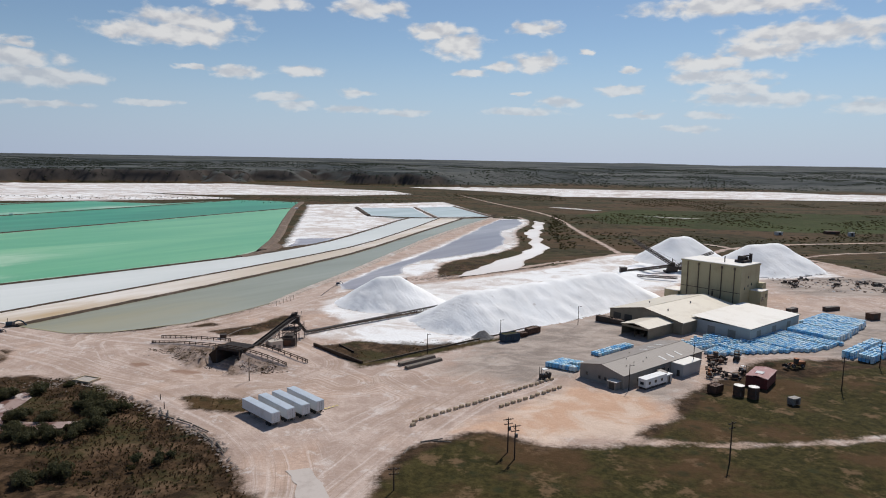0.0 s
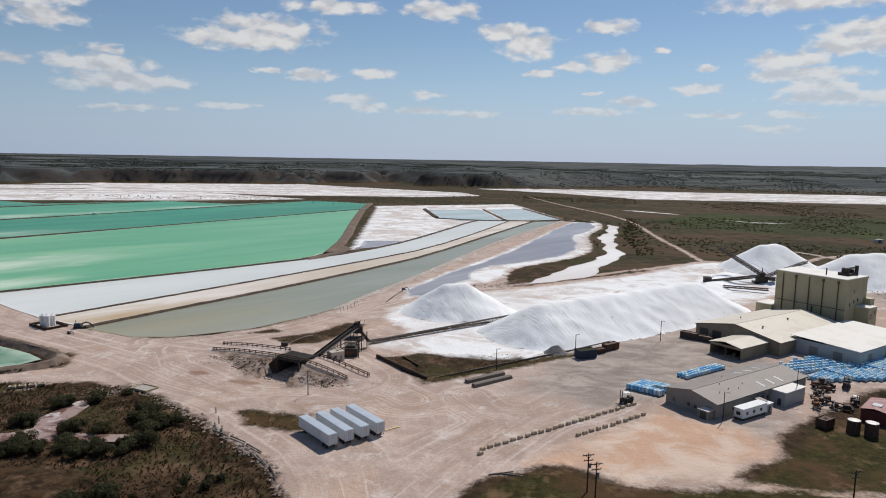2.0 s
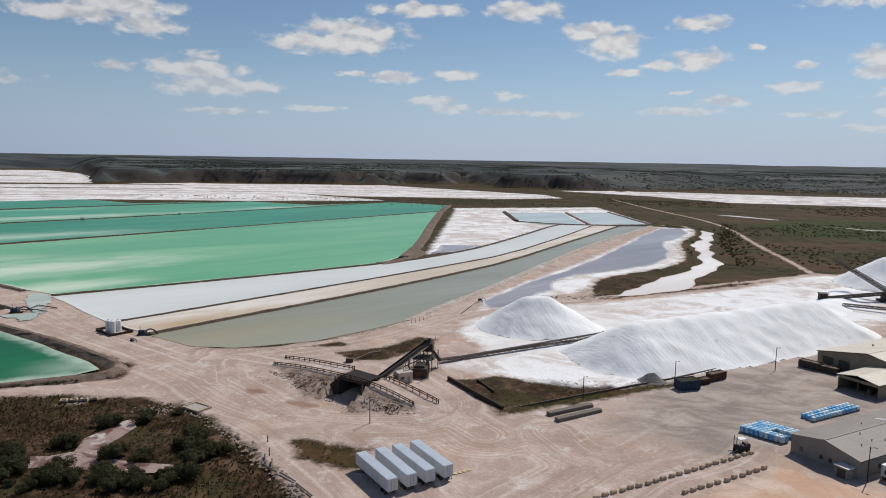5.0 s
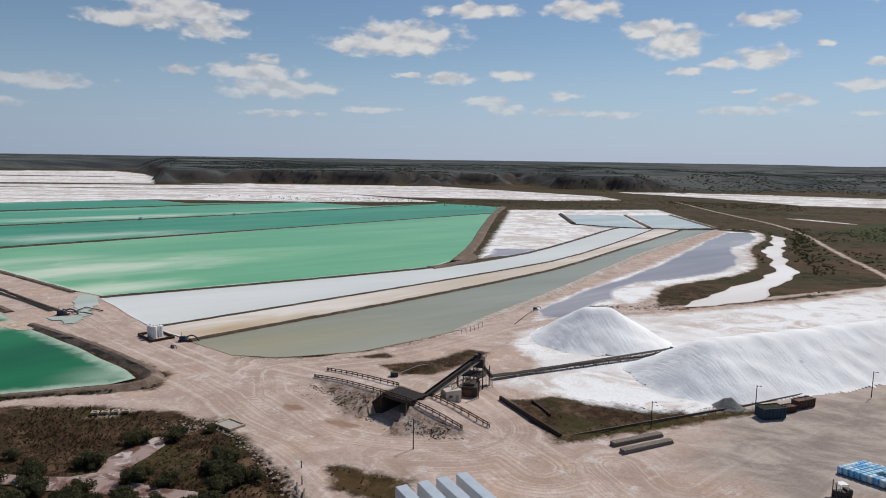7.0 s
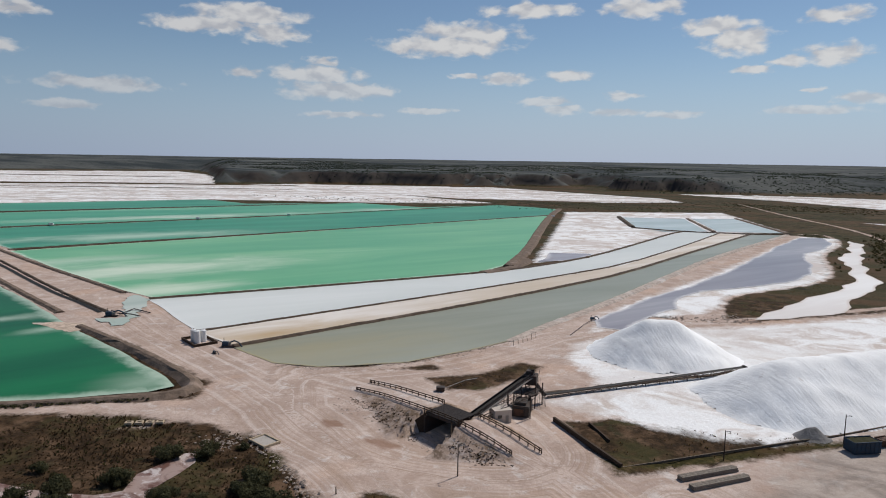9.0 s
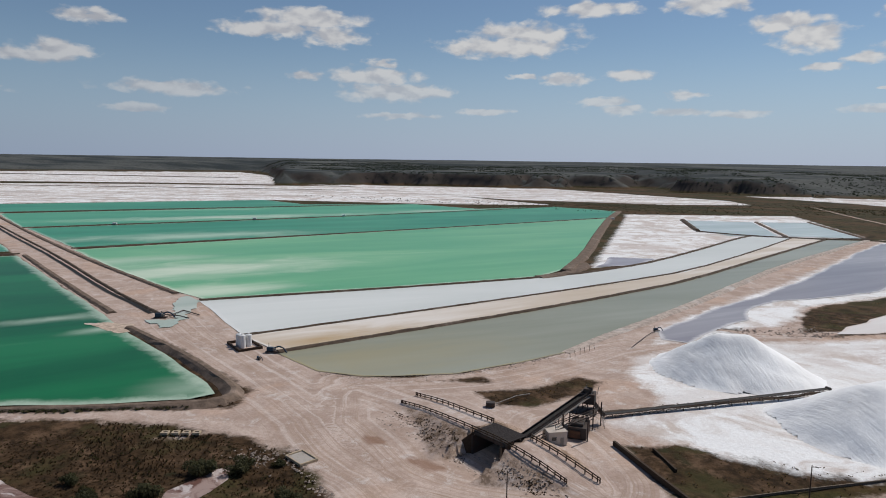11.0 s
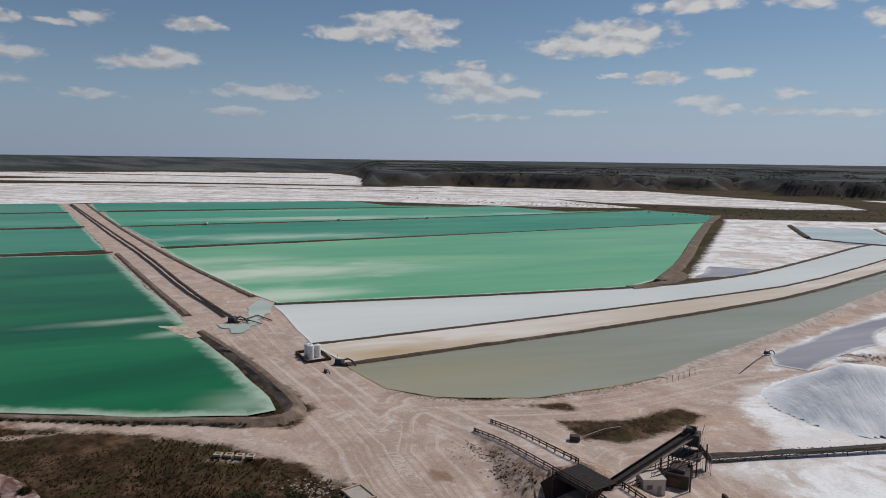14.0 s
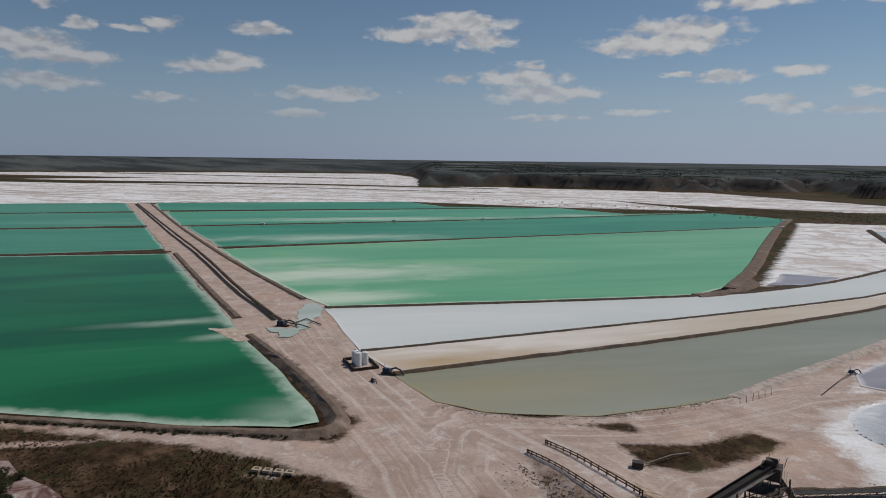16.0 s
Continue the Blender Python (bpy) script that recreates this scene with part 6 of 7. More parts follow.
def loads():
    """Places of all the loads, nearest block first: x, y, mesh index."""
    out = []
    for i in range(9):                       # block beside the office
        for j in range(7):
            if not (i > 4 and 2 <= j <= 3):
                p = Vector((41.2, 230, 0)) + U40 * (j * 1.35) + V40 * (i * -1.2 + 5.2) + U40 * (0.4 * i)
                out.append((p.x, p.y, 2))
    for i in range(13):                      # rows behind the office
        for j in range(3):
            p = Vector((59.5, 247.5, 0)) + U40 * (i * 1.7) + V40 * (j * 1.5)
            out.append((p.x, p.y, 1))
    F = Vector((126, 270.5, 0))
    for i in range(-22, 44):                 # open field in front of the storage hall
        for j in range(-4, 17):
            u, v = i * 1.55, -3.2 - j * 1.45
            front = 1 - (u + 34) * 0.56 if u < 8 else -22.5 - (u - 8) * 0.14
            if u < -30 or u > 29 or v < front or (u < -3 and v > front + 13) or (i % 12 == 0):
                continue
            p = F + U40 * u + V40 * v
            out.append((p.x, p.y, 0))
    for i in range(0, 20):                   # rows beside the open shed
        for j in range(0, 6):
            u, v = -32 + i * 1.6, 9.0 + j * 2.6 - 0.45 * i
            if u > -3 or v > 17 - (i % 3):
                continue
            p = F + U40 * u + V40 * v
            out.append((p.x, p.y, 1))
    for i in range(0, 32):                   # high blue block
        for j in range(0, 17):
            u, v = 29 + i * 1.42, -22 + j * 1.35
            if (u < 47 and v > -2.2) or (i % 11 == 10) or v < -24 + (u - 29) * 0.12:
                continue
            p = F + U40 * u + V40 * v
            out.append((p.x, p.y, 3))
    for i in range(0, 22):                   # stacks at the far corner
        for j in range(0, 8):
            u, v = 9 + i * 1.42, -42 + j * 1.4
            if i % 7 == 6 or j == 4:
                continue
            p = F + U40 * u + V40 * v
            out.append((p.x, p.y, 3))
    return out


every = loads()
loose = bmesh.new()
for k, (x, y, kind) in enumerate(every):
    if k < 290:
        ob = new("pallet_load", load_meshes[kind])
        ob.matrix_world = pose(x, y, 0.0, 0, 0, 40 + RND.uniform(-4, 4))
        tagged(ob, "shrink-wrapped load of blue and white salt bags on a pallet", "pallet load", "loads of bagged salt")
        q = new("pallet", pallet_mesh)
        q.parent = ob
    else:
        m = pose(x + RND.uniform(-0.1, 0.1), y + RND.uniform(-0.1, 0.1), 0, 0, 0, 40 + RND.uniform(-4, 4))
        h = 0.16 + (3, 3, 4, 6)[kind] * 0.42
        box(loose, -0.6, -0.55, 0.02, 0.6, 0.55, h * 0.5, m=m)
        box(loose, -0.57, -0.52, h * 0.5 + 0.02, 0.57, 0.52, h + RND.uniform(-0.1, 0.05), m=m)
tagged(link_mesh("bag_stacks", loose, M["bag_film"]), "dense field of blue and white wrapped salt bag stacks", "bag stacks", kind="stuff")


# ---------------------------------------------------------------- machines
def wheel_part(parent, x, y, r, w):
    k = part("wheel", rods(((x, y - w / 2, r), (x, y + w / 2, r), r), n=14), "tyre", parent)
    part("hub", rods(((x, y - w / 2 - 0.03, r), (x, y + w / 2 + 0.03, r), r * 0.45), n=10), "steel_grey", k)


def forklift(m, label, mat="white_paint", s=1.0):
    t = thing("forklift", m, label, "forklift")
    part("body", boxes((0.4 * s, -0.7 * s, 0.5 * s, 2.9 * s, 0.7 * s, 1.4 * s), (2.2 * s, -0.65 * s, 1.4 * s, 2.95 * s, 0.65 * s, 1.8 * s), bevel=0.08), "steel_dark", t)
    part("counterweight", boxes((2.9 * s, -0.65 * s, 0.6 * s, 3.4 * s, 0.65 * s, 1.7 * s), bevel=0.12), "steel_dark", t)
    for x, y in ((0.8, -0.62), (0.8, 0.62), (2.3, -0.62), (2.3, 0.62)):
        part("cab_post", beams(((x * s, y * s, 1.4 * s), (x * s, y * s, 2.7 * s), 0.08, 0.08)), mat, t)
    part("cab_roof", boxes((0.7 * s, -0.7 * s, 2.7 * s, 2.4 * s, 0.7 * s, 2.82 * s), bevel=0.03), mat, t)
    for y in (-0.45, 0.45):
        part("mast", beams(((0.2 * s, y * s, 0.1), (0.2 * s, y * s, 3.4 * s), 0.12, 0.16)), "steel_dark", t)
        part("fork", boxes((-1.1 * s, y * s - 0.07, 0.12, 0.15, y * s + 0.07, 0.2)), "steel_dark", t)
    for x in (0.8, 2.7):
        for y in (-0.75, 0.75):
            wheel_part(t, x * s, y * s, 0.42 * s, 0.3)


def loader(m, label, mat="yellow_paint"):
    t = thing("wheel_loader", m, label, "loader")
    part("rear_body", boxes((2.6, -1.0, 0.9, 5.6, 1.0, 2.3), bevel=0.15), mat, t)
    c = part("cab", boxes((1.7, -0.75, 1.4, 2.9, 0.75, 3.2), bevel=0.08), "dark_trim", t)
    part("cab_roof", boxes((1.5, -0.85, 3.2, 3.1, 0.85, 3.35), bevel=0.05), mat, c)
    part("front_frame", boxes((0.4, -0.6, 0.8, 1.7, 0.6, 1.6), bevel=0.08), mat, t)
    for y in (-0.7, 0.7):
        part("lift_arm", beams(((1.2, y, 1.7), (-1.2, y, 0.7), 0.2, 0.3)), mat, t)
    part("bucket", boxes((-2.2, -1.4, 0.15, -1.2, 1.4, 0.3), (-1.35, -1.4, 0.3, -1.2, 1.4, 1.3), (-2.2, -1.4, 0.3, -1.2, -1.3, 1.0), (-2.2, 1.3, 0.3, -1.2, 1.4, 1.0)), "steel_dark", t)
    for x in (0.6, 4.2):
        for y in (-1.15, 1.15):
            wheel_part(t, x, y, 0.75, 0.55)


forklift(pose(33.0, 219.6, 0, 0, 0, 25), "dark forklift with a white cab roof", s=1.25)
loader(pose(126, 237.5, 0, 0, 0, 10), "dusty orange-brown wheel loader", "orange_paint")
loader(pose(104, 245.5, 0, 0, 0, 200), "rusty dark wheel loader", "rust")
forklift(pose(109, 243.6, 0, 0, 0, 60), "dark stripped forklift beside the loaders", "steel_dark", 1.3)
forklift(pose(106, 229, 0, 0, 0, 100), "small utility buggy with a light top", "white_paint", 0.9)


def old_machine(m, label, mat="rust", seed=1):
    """A laid-up frame of beams, drums and plates."""
    r = random.Random(seed)
    t = thing("scrap_machine", m, label, "scrap machine", "laid-up machinery")
    part("frame", beams(((-3.5, -0.8, 0.6), (3.5, -0.8, 0.7), 0.2, 0.3), ((-3.5, 0.8, 0.6), (3.5, 0.8, 0.7), 0.2, 0.3), ((-3, -0.8, 0.6), (-3, 0.8, 0.6), 0.2, 0.2), ((2.8, -0.8, 0.65), (2.8, 0.8, 0.65), 0.2, 0.2)), "steel_dark", t)
    part("drum", rods(((-1.5, -0.7, 1.3), (-1.5, 0.7, 1.3), 0.6), n=12), mat, t)
    part("housing", boxes((0.2, -0.7, 0.75, 2.2, 0.7, 1.7 + r.random() * 0.6), bevel=0.1), mat, t)
    part("boom", beams(((2.0, 0, 1.6), (-4.5 - r.random() * 2, r.uniform(-1, 1), 2.2 + r.random()), 0.25, 0.3)), "steel_dark", t)
    for x in (-2.6, 2.6):
        for y in (-1.0, 1.0):
            wheel_part(t, x, y, 0.45, 0.3)


for k, (x, y, a) in enumerate(((96, 229, 30), (99, 224, -20), (92.5, 226, 70), (101, 240.5, 15), (97, 236, 50))):
    old_machine(pose(x, y, 0, 0, 0, a), "laid-up rusty farm and plant machine", ("rust", "steel_dark", "orange_paint")[k % 3], k)


def rusty_tank(x, y, r, h, label):
    t = thing("rusty_tank", pose(x, y, 0), label, "tank", "old tanks")
    part("shell", rods(((0, 0, -0.1), (0, 0, h), r), n=28), "rust", t)
    part("lid", rods(((0, 0, h), (0, 0, h + 0.25), r * 0.96, r * 0.3), n=28), "white_roof", t, "pale lid")
    for z in (h * 0.3, h * 0.65):
        bm = bmesh.new()
        bmesh.ops.create_cone(bm, cap_ends=False, segments=28, radius1=r + 0.05, radius2=r + 0.05, depth=0.14, matrix=Matrix.Translation((0, 0, z)))
        part("hoop", bm, "steel_dark", t)
    part("ladder", beams(((-0.2, -r - 0.1, 0), (-0.2, -r - 0.1, h), 0.05, 0.05), ((0.2, -r - 0.1, 0), (0.2, -r - 0.1, h), 0.05, 0.05)), "steel_grey", t)


rusty_tank(94.5, 207.5, 1.7, 3.2, "rusty brown round tank with a pale lid")
rusty_tank(98.0, 205.0, 1.7, 3.6, "tall rusty brown round tank with a pale lid")
skip_bin(3.0, 4.6, 2.6, pose(87, 207, 0, 0, 0, 38), "square rusty steel bin on the grass", "rust", 2)


def red_container():
    t = thing("storage_container", pose(100.6, 216.6, 0, 0, 0, -38), "dark red storage shed with a faded red and white roof", "shed")
    part("body", boxes((0, 0, 0, 6.6, 12.5, 3.4), bevel=0.04), "red_paint", t)
    part("roof", roof_slope(-0.2, 3.4, 3.3, 4.0, -0.2, 12.7), "red_roof", t)
    part("roof", roof_slope(3.3, 4.0, 6.8, 3.4, -0.2, 12.7), "red_roof", t)
    part("roof_strip", boxes((2.0, 3.0, 4.1, 4.4, 5.8, 4.2)), "skylight", t)
    part("door", boxes((2.2, -0.06, 0, 4.6, 0, 2.8)), "red_paint", t)


red_container()


def grey_box(x, y, a, w, d, h, label, mat="steel_grey"):
    t = thing("steel_box", pose(x, y, 0, 0, 0, a), label, "steel box")
    part("body", boxes((0, 0, 0.1, w, d, h), bevel=0.05), mat, t)
    part("lid", boxes((-0.05, -0.05, h, w + 0.05, d + 0.05, h + 0.1), bevel=0.02), mat, t)
    part("skid", boxes((0.1, 0.1, 0, 0.3, d - 0.1, 0.1), (w - 0.3, 0.1, 0, w - 0.1, d - 0.1, 0.1)), "steel_dark", t)
    part("hatch", boxes((w * 0.3, -0.05, 0.4, w * 0.7, 0, h * 0.8)), "steel_dark", t)


grey_box(107, 198, 25, 3.2, 2.2, 2.1, "small grey steel box standing in the grass")
grey_box(203, 314, 20, 6.0, 3.2, 3.2, "dark brown steel container", "rust")
grey_box(192, 332, 20, 9.0, 2.6, 2.0, "long dark steel trough", "steel_dark")
grey_box(171, 326, 35, 7.0, 2.6, 2.2, "dark steel box by the storage hall", "steel_dark")
grey_box(343, 694, 10, 7, 4, 3.4, "small pale hut far out on the range", "white_wall")
grey_box(404, 712, 0, 14, 6, 3.2, "low dark hut far out on the range", "rust")
grey_box(418, 694, 0, 5, 4, 4.2, "pale tank-like hut far out on the range", "white_wall")


def stacker():
    t = thing("salt_stacker", pose(153, 447, 0), "dark lattice salt stacker with a long raised boom", "stacker")
    part("base", boxes((-5, -3, 0, 5, 3, 1.2), (-3, -2.5, 1.2, 3, 2.5, 4.4), (-1.5, -1.5, 4.4, 1.5, 1.5, 6.8), bevel=0.1), "steel_dark", t)
    b = part("boom", truss(bmesh.new(), (0, 0, 4.5), (-19, 28, 17.5), 2.0, 1.7, 16, 2.6), "steel_dark", t)
    part("boom_belt", beams(((0, 0, 5.0), (-19, 28, 18.0), 1.0, 0.15)), "tyre", b)
    part("mast", beams(((-1, -1, 3.6), (0, 0, 9.5), 0.3, 0.3), ((1, 1, 3.6), (0, 0, 9.5), 0.3, 0.3)), "steel_dark", t)
    part("stay_cable", rods(((0, 0, 9.5), (-15, 22, 15.2), 0.05), ((0, 0, 9.5), (6, -4, 3.5), 0.05), n=5), "steel_dark", t)
    f = part("feed_conveyor", truss(bmesh.new(), (-34, -10, 1.2), (0, 0, 4.0), 1.8, 1.3, 18, 2.4), "steel_dark", t)
    part("feed_belt", beams(((-34, -10, 1.9), (0, 0, 4.8), 1.2, 0.15)), "tyre", f)
    g = part("tail_gallery", truss(bmesh.new(), (2, 2, 3.0), (44, 44, 7.5), 1.7, 1.3, 22, 2.2), "steel_dark", t)
    for k in (0.3, 0.55, 0.8):
        part("gallery_leg", beams(((2 + 42 * k, 2 + 42 * k, 0), (2 + 42 * k, 2 + 42 * k, 3 + 4.5 * k), 0.3, 0.3)), "steel_grey", g)
    part("side_conveyor", truss(bmesh.new(), (-30, -24, 1.0), (-8, -34, 1.6), 1.5, 1.1, 12, 2.2), "steel_dark", t)
    part("counterweight", boxes((3, -4.5, 2.4, 6.5, -1.5, 4.6), bevel=0.1), "steel_dark", t)
    for x in (-4, 4):
        part("crawler", boxes((x - 0.6, -4, -0.1, x + 0.6, 4, 1.0), bevel=0.2), "tyre", t)
    c = part("drive_house", boxes((-37, -11, 0, -33, -7, 4.2), bevel=0.1), "steel_dark", t)
    part("drive_roof", boxes((-37.3, -11.3, 4.2, -32.7, -6.7, 4.5)), "steel_dark", c)


stacker()


# ---------------------------------------------------------------- pond side: tanks, pump, gate
def brine_tanks():
    t = thing("containment_curb", pose(-190.5, 280, 0, 0, 0, -26), "low dark containment wall round the white tanks", "containment wall")
    part("curb", boxes((-7, -4.6, -0.2, 7, -4.1, 0.9)), "timber_dark", t)
    part("curb", boxes((-7, 4.1, -0.2, 7, 4.6, 0.9)), "timber_dark", t)
    part("curb", boxes((-7, -4.1, -0.2, -6.5, 4.1, 0.9)), "timber_dark", t)
    part("curb", boxes((6.5, -4.1, -0.2, 7, 4.1, 0.9)), "timber_dark", t)
    t.matrix_world = pose(-196.5, 280.6, 0, 0, 0, -28)
    for x, y, h in ((-198.6, 280.0, 4.6), (-195.8, 278.6, 4.8), (-195.4, 281.6, 4.4)):
        k = thing("white_tank", pose(x, y, 0), "tall white plastic tank inside the containment wall", "tank", "white tanks")
        part("shell", rods(((0, 0, 0), (0, 0, h), 1.25), n=24), "plastic_white", k)
        part("dome", rods(((0, 0, h), (0, 0, h + 0.4), 1.22, 0.4), n=24), "plastic_white", k)
        part("hatch", rods(((0, 0, h + 0.4), (0, 0, h + 0.55), 0.3), n=12), "steel_grey", k)
        part("outlet", rods(((0, -1.2, 0.4), (0, -1.6, 0.4), 0.1), n=8), "steel_dark", k)


brine_tanks()


def pump_set(m, label, s=1.0):
    t = thing("brine_pump", m, label, "pump", "brine pumps")
    part("skid", boxes((-1.8 * s, -0.8 * s, 0, 1.8 * s, 0.8 * s, 0.25 * s)), "steel_dark", t)
    part("engine", boxes((-1.5 * s, -0.55 * s, 0.25 * s, 0.3 * s, 0.55 * s, 1.4 * s), bevel=0.08), "blue_steel", t)
    part("volute", rods(((0.5 * s, -0.4 * s, 0.8 * s), (0.5 * s, 0.4 * s, 0.8 * s), 0.55 * s), n=14), "steel_grey", t)
    part("exhaust", rods(((-1.0 * s, 0, 1.4 * s), (-1.0 * s, 0, 2.6 * s), 0.08 * s)), "steel_dark", t)
    pts = [Vector((0.6, 0, 1.2)) * s, Vector((2.0, 0.2, 1.7)) * s, Vector((3.2, 0.3, 1.2)) * s, Vector((4.2, 0.4, -0.2)) * s]
    bm = bmesh.new()
    for a, b in zip(pts, pts[1:]):
        rod(bm, a, b, 0.22 * s, n=10)
    part("hose", bm, "blue_steel", t)


pump_set(pose(-181.5, 279, 0.2, 0, 0, 20), "dark diesel brine pump with a curved hose", 1.3)
pump_set(pose(-60, 384, 0.4, 0, 0, 40), "small dark brine pump on the pond bank", 0.8)
pump_set(pose(-180, 270, 0.1, 0, 0, -20), "small dark pump lying beside the road", 0.6)


def sluice():
    t = thing("canal_sluice", pose(-263, 300, 0, 0, 0, -24), "dark overgrown sluice gate at the end of the canal", "sluice")
    part("gate_frame", beams(((-2, 0, -0.5), (-2, 0, 1.8), 0.3, 0.3), ((2, 0, -0.5), (2, 0, 1.8), 0.3, 0.3), ((-2.2, 0, 1.8), (2.2, 0, 1.8), 0.3, 0.3)), "steel_dark", t)
    part("gate_leaf", boxes((-1.8, -0.06, -0.5, 1.8, 0.06, 0.9)), "steel_dark", t)
    part("discharge_pipe", rods(((0, 0, 0.9), (8, 5, 1.0), 0.25), ((8, 5, 1.0), (11, 8, 0.1), 0.25)), "steel_dark", t)
    part("hand_wheel", rods(((0, 0, 2.0), (0, 0, 2.08), 0.4), n=14), "steel_grey", t)


sluice()
pump_set(pose(-261, 297, 0.2, 0, 0, 30), "dark brine pump at the end of the canal", 1.5)


def pipe_line(way, r, label, mat="steel_dark"):
    t = thing("pipeline", pose(*way[0]), label, "pipe", "brine pipes")
    o = Vector(way[0])
    for a, b in zip(way, way[1:]):
        part("pipe_length", rods((Vector(a) - o, Vector(b) - o, r)), mat, t)


pipe_line([(-64, 352, 0.3), (-62, 372, 0.5), (-60, 383, 0.6)], 0.13, "dark brine pipe from the pond to the road")
pipe_line([(-259, 300, 0.8), (-262, 311, 0.7), (-250, 309, 0.4)], 0.25, "dark brine pipe across the road to the salt pond")
pipe_line([(-87, 268, 0.6), (-83.5, 276, 1.1), (-81, 281, 0.6)], 0.16, "pale pipe propped over the slope", "steel_grey")
grey_box(-89, 265, 20, 2.6, 1.8, 1.3, "small dark pump box on the sand", "steel_dark")

for i in range(6):                            # stakes along the pond bank
    p = Vector((-81.5, 327, 0)).lerp(Vector((-76.5, 343, 0)), i / 5)
    t = thing("stake", pose(p.x, p.y, 0, RND.uniform(-6, 6), RND.uniform(-6, 6), 0), "thin dark stake in the pond bank", "stake", "stakes on the bank")
    part("stick", rods(((0, 0, -0.3), (0, 0, 2.3), 0.09, 0.06)), "pole_wood", t)
for x, y in ((-636, 564), (-502, 785), (-205, 944), (-560, 690)):
    t = thing("inlet_box", pose(x, y, 0.5, 0, 0, 30), "small white inlet box on the dyke", "inlet box", "inlet boxes")
    part("box_body", boxes((-2.0, -1.2, 0, 2.0, 1.2, 1.8), bevel=0.1), "white_paint", t)
    part("cover", boxes((-2.2, -1.4, 1.8, 2.2, 1.4, 1.95)), "white_paint", t)


def foundation(m, w, d, label):
    t = thing("old_foundation", m, label, "foundation", "old foundations")
    part("floor_slab", boxes((0.4, 0.4, 0.0, w - 0.4, d - 0.4, 0.2)), "concrete", t)
    for r in ((0, 0, -0.1, w, 0.4, 0.5), (0, d - 0.4, -0.1, w, d, 0.5), (0, 0.4, -0.1, 0.4, d - 0.4, 0.5), (w - 0.4, 0.4, -0.1, w, d - 0.4, 0.5)):
        part("foundation_wall", boxes(r, bevel=0.04), "block", t)


foundation(pose(-118.8, 210.5, 0.2, 0, 0, -20), 7.0, 5.0, "roofless square foundation with a pale floor")
for k in range(4):
    foundation(pose(-156 + 2.4 * k, 205.6 + 1.3 * k, 0.1, 0, 0, 28), 2.0, 1.8, "small broken block footing in the scrub")


def logs(x, y, a, l, label="weathered timber lying along the verge"):
    t = thing("timber_log", pose(x, y, 0.25, 0, RND.uniform(-2, 2), a), label, "log", "timbers on the verge")
    part("log", rods(((0, 0, 0), (l, 0, 0.05), 0.22, 0.18), n=9), "timber_grey", t)


for x, y, a, l in ((-79, 183, -32, 6), (-73, 180, -30, 6), (-67, 176, -38, 7), (-62, 170, -50, 6), (-57, 165, -58, 7), (-81, 188, -60, 5), (-78, 186, -65, 6), (-64, 171, -45, 6),
                   (-5, 167, 20, 6), (-2, 168, -10, 5), (-9, 160, 70, 4)):
    logs(x, y, a, l)


# ---------------------------------------------------------------- scrub, bushes, stones
def bush_mesh(name, seed, r, h, leaves, mat):
    """Twigs with many small leaf clusters, uneven and open."""
    rr = random.Random(seed)
    bm = bmesh.new()
    lobes = [(Vector((rr.uniform(-0.6, 0.6) * r, rr.uniform(-0.6, 0.6) * r, h * rr.uniform(0.3, 0.7))), rr.uniform(0.35, 0.6) * r) for _ in range(6)]
    for _ in range(leaves):
        c, s = rr.choice(lobes)
        d = Vector((rr.gauss(0, 1), rr.gauss(0, 1), rr.gauss(0, 0.8))).normalized()
        p = c + d * s * (0.55 + 0.55 * rr.random())
        p.z = max(0.05, p.z)
        k = rr.uniform(0.10, 0.26)
        a = Vector((rr.gauss(0, 1), rr.gauss(0, 1), rr.gauss(0, 1))).normalized() * k
        b = a.cross(d).normalized() * k * 0.7
        q = [bm.verts.new(p + a), bm.verts.new(p + b), bm.verts.new(p - a), bm.verts.new(p - b)]
        bm.faces.new(q)
    me = bpy.data.meshes.new(name)
    bm.to_mesh(me)
    bm.free()
    me.materials.append(M[mat])
    tw = bmesh.new()
    for c, s in lobes:
        rod(tw, (0, 0, -0.2), c, 0.10, 0.03, n=5)
    tm = bpy.data.meshes.new("stem")
    tw.to_mesh(tm)
    tw.free()
    tm.materials.append(M["bark"])
    return me, tm


BUSHES = [bush_mesh("crown", 11, 2.4, 2.6, 1500, "leaf_dark"), bush_mesh("crown", 12, 1.6, 1.7, 900, "leaf_dark"), bush_mesh("crown", 13, 1.2, 1.1, 600, "leaf_olive")]


def bush(x, y, kind, s=1.0):
    t = thing("bush", pose(x, y, 0, 0, 0, RND.uniform(0, 360)),
              ("large dark green salt cedar bush", "dark green scrub bush", "low olive scrub bush")[kind] + " in the brown scrub", "bush", "scrub bushes")
    for name, me in zip(("crown", "stem"), BUSHES[kind]):
        o = new(name, me)
        o.parent = t
    t.scale = (s, s, s * RND.uniform(0.8, 1.15))


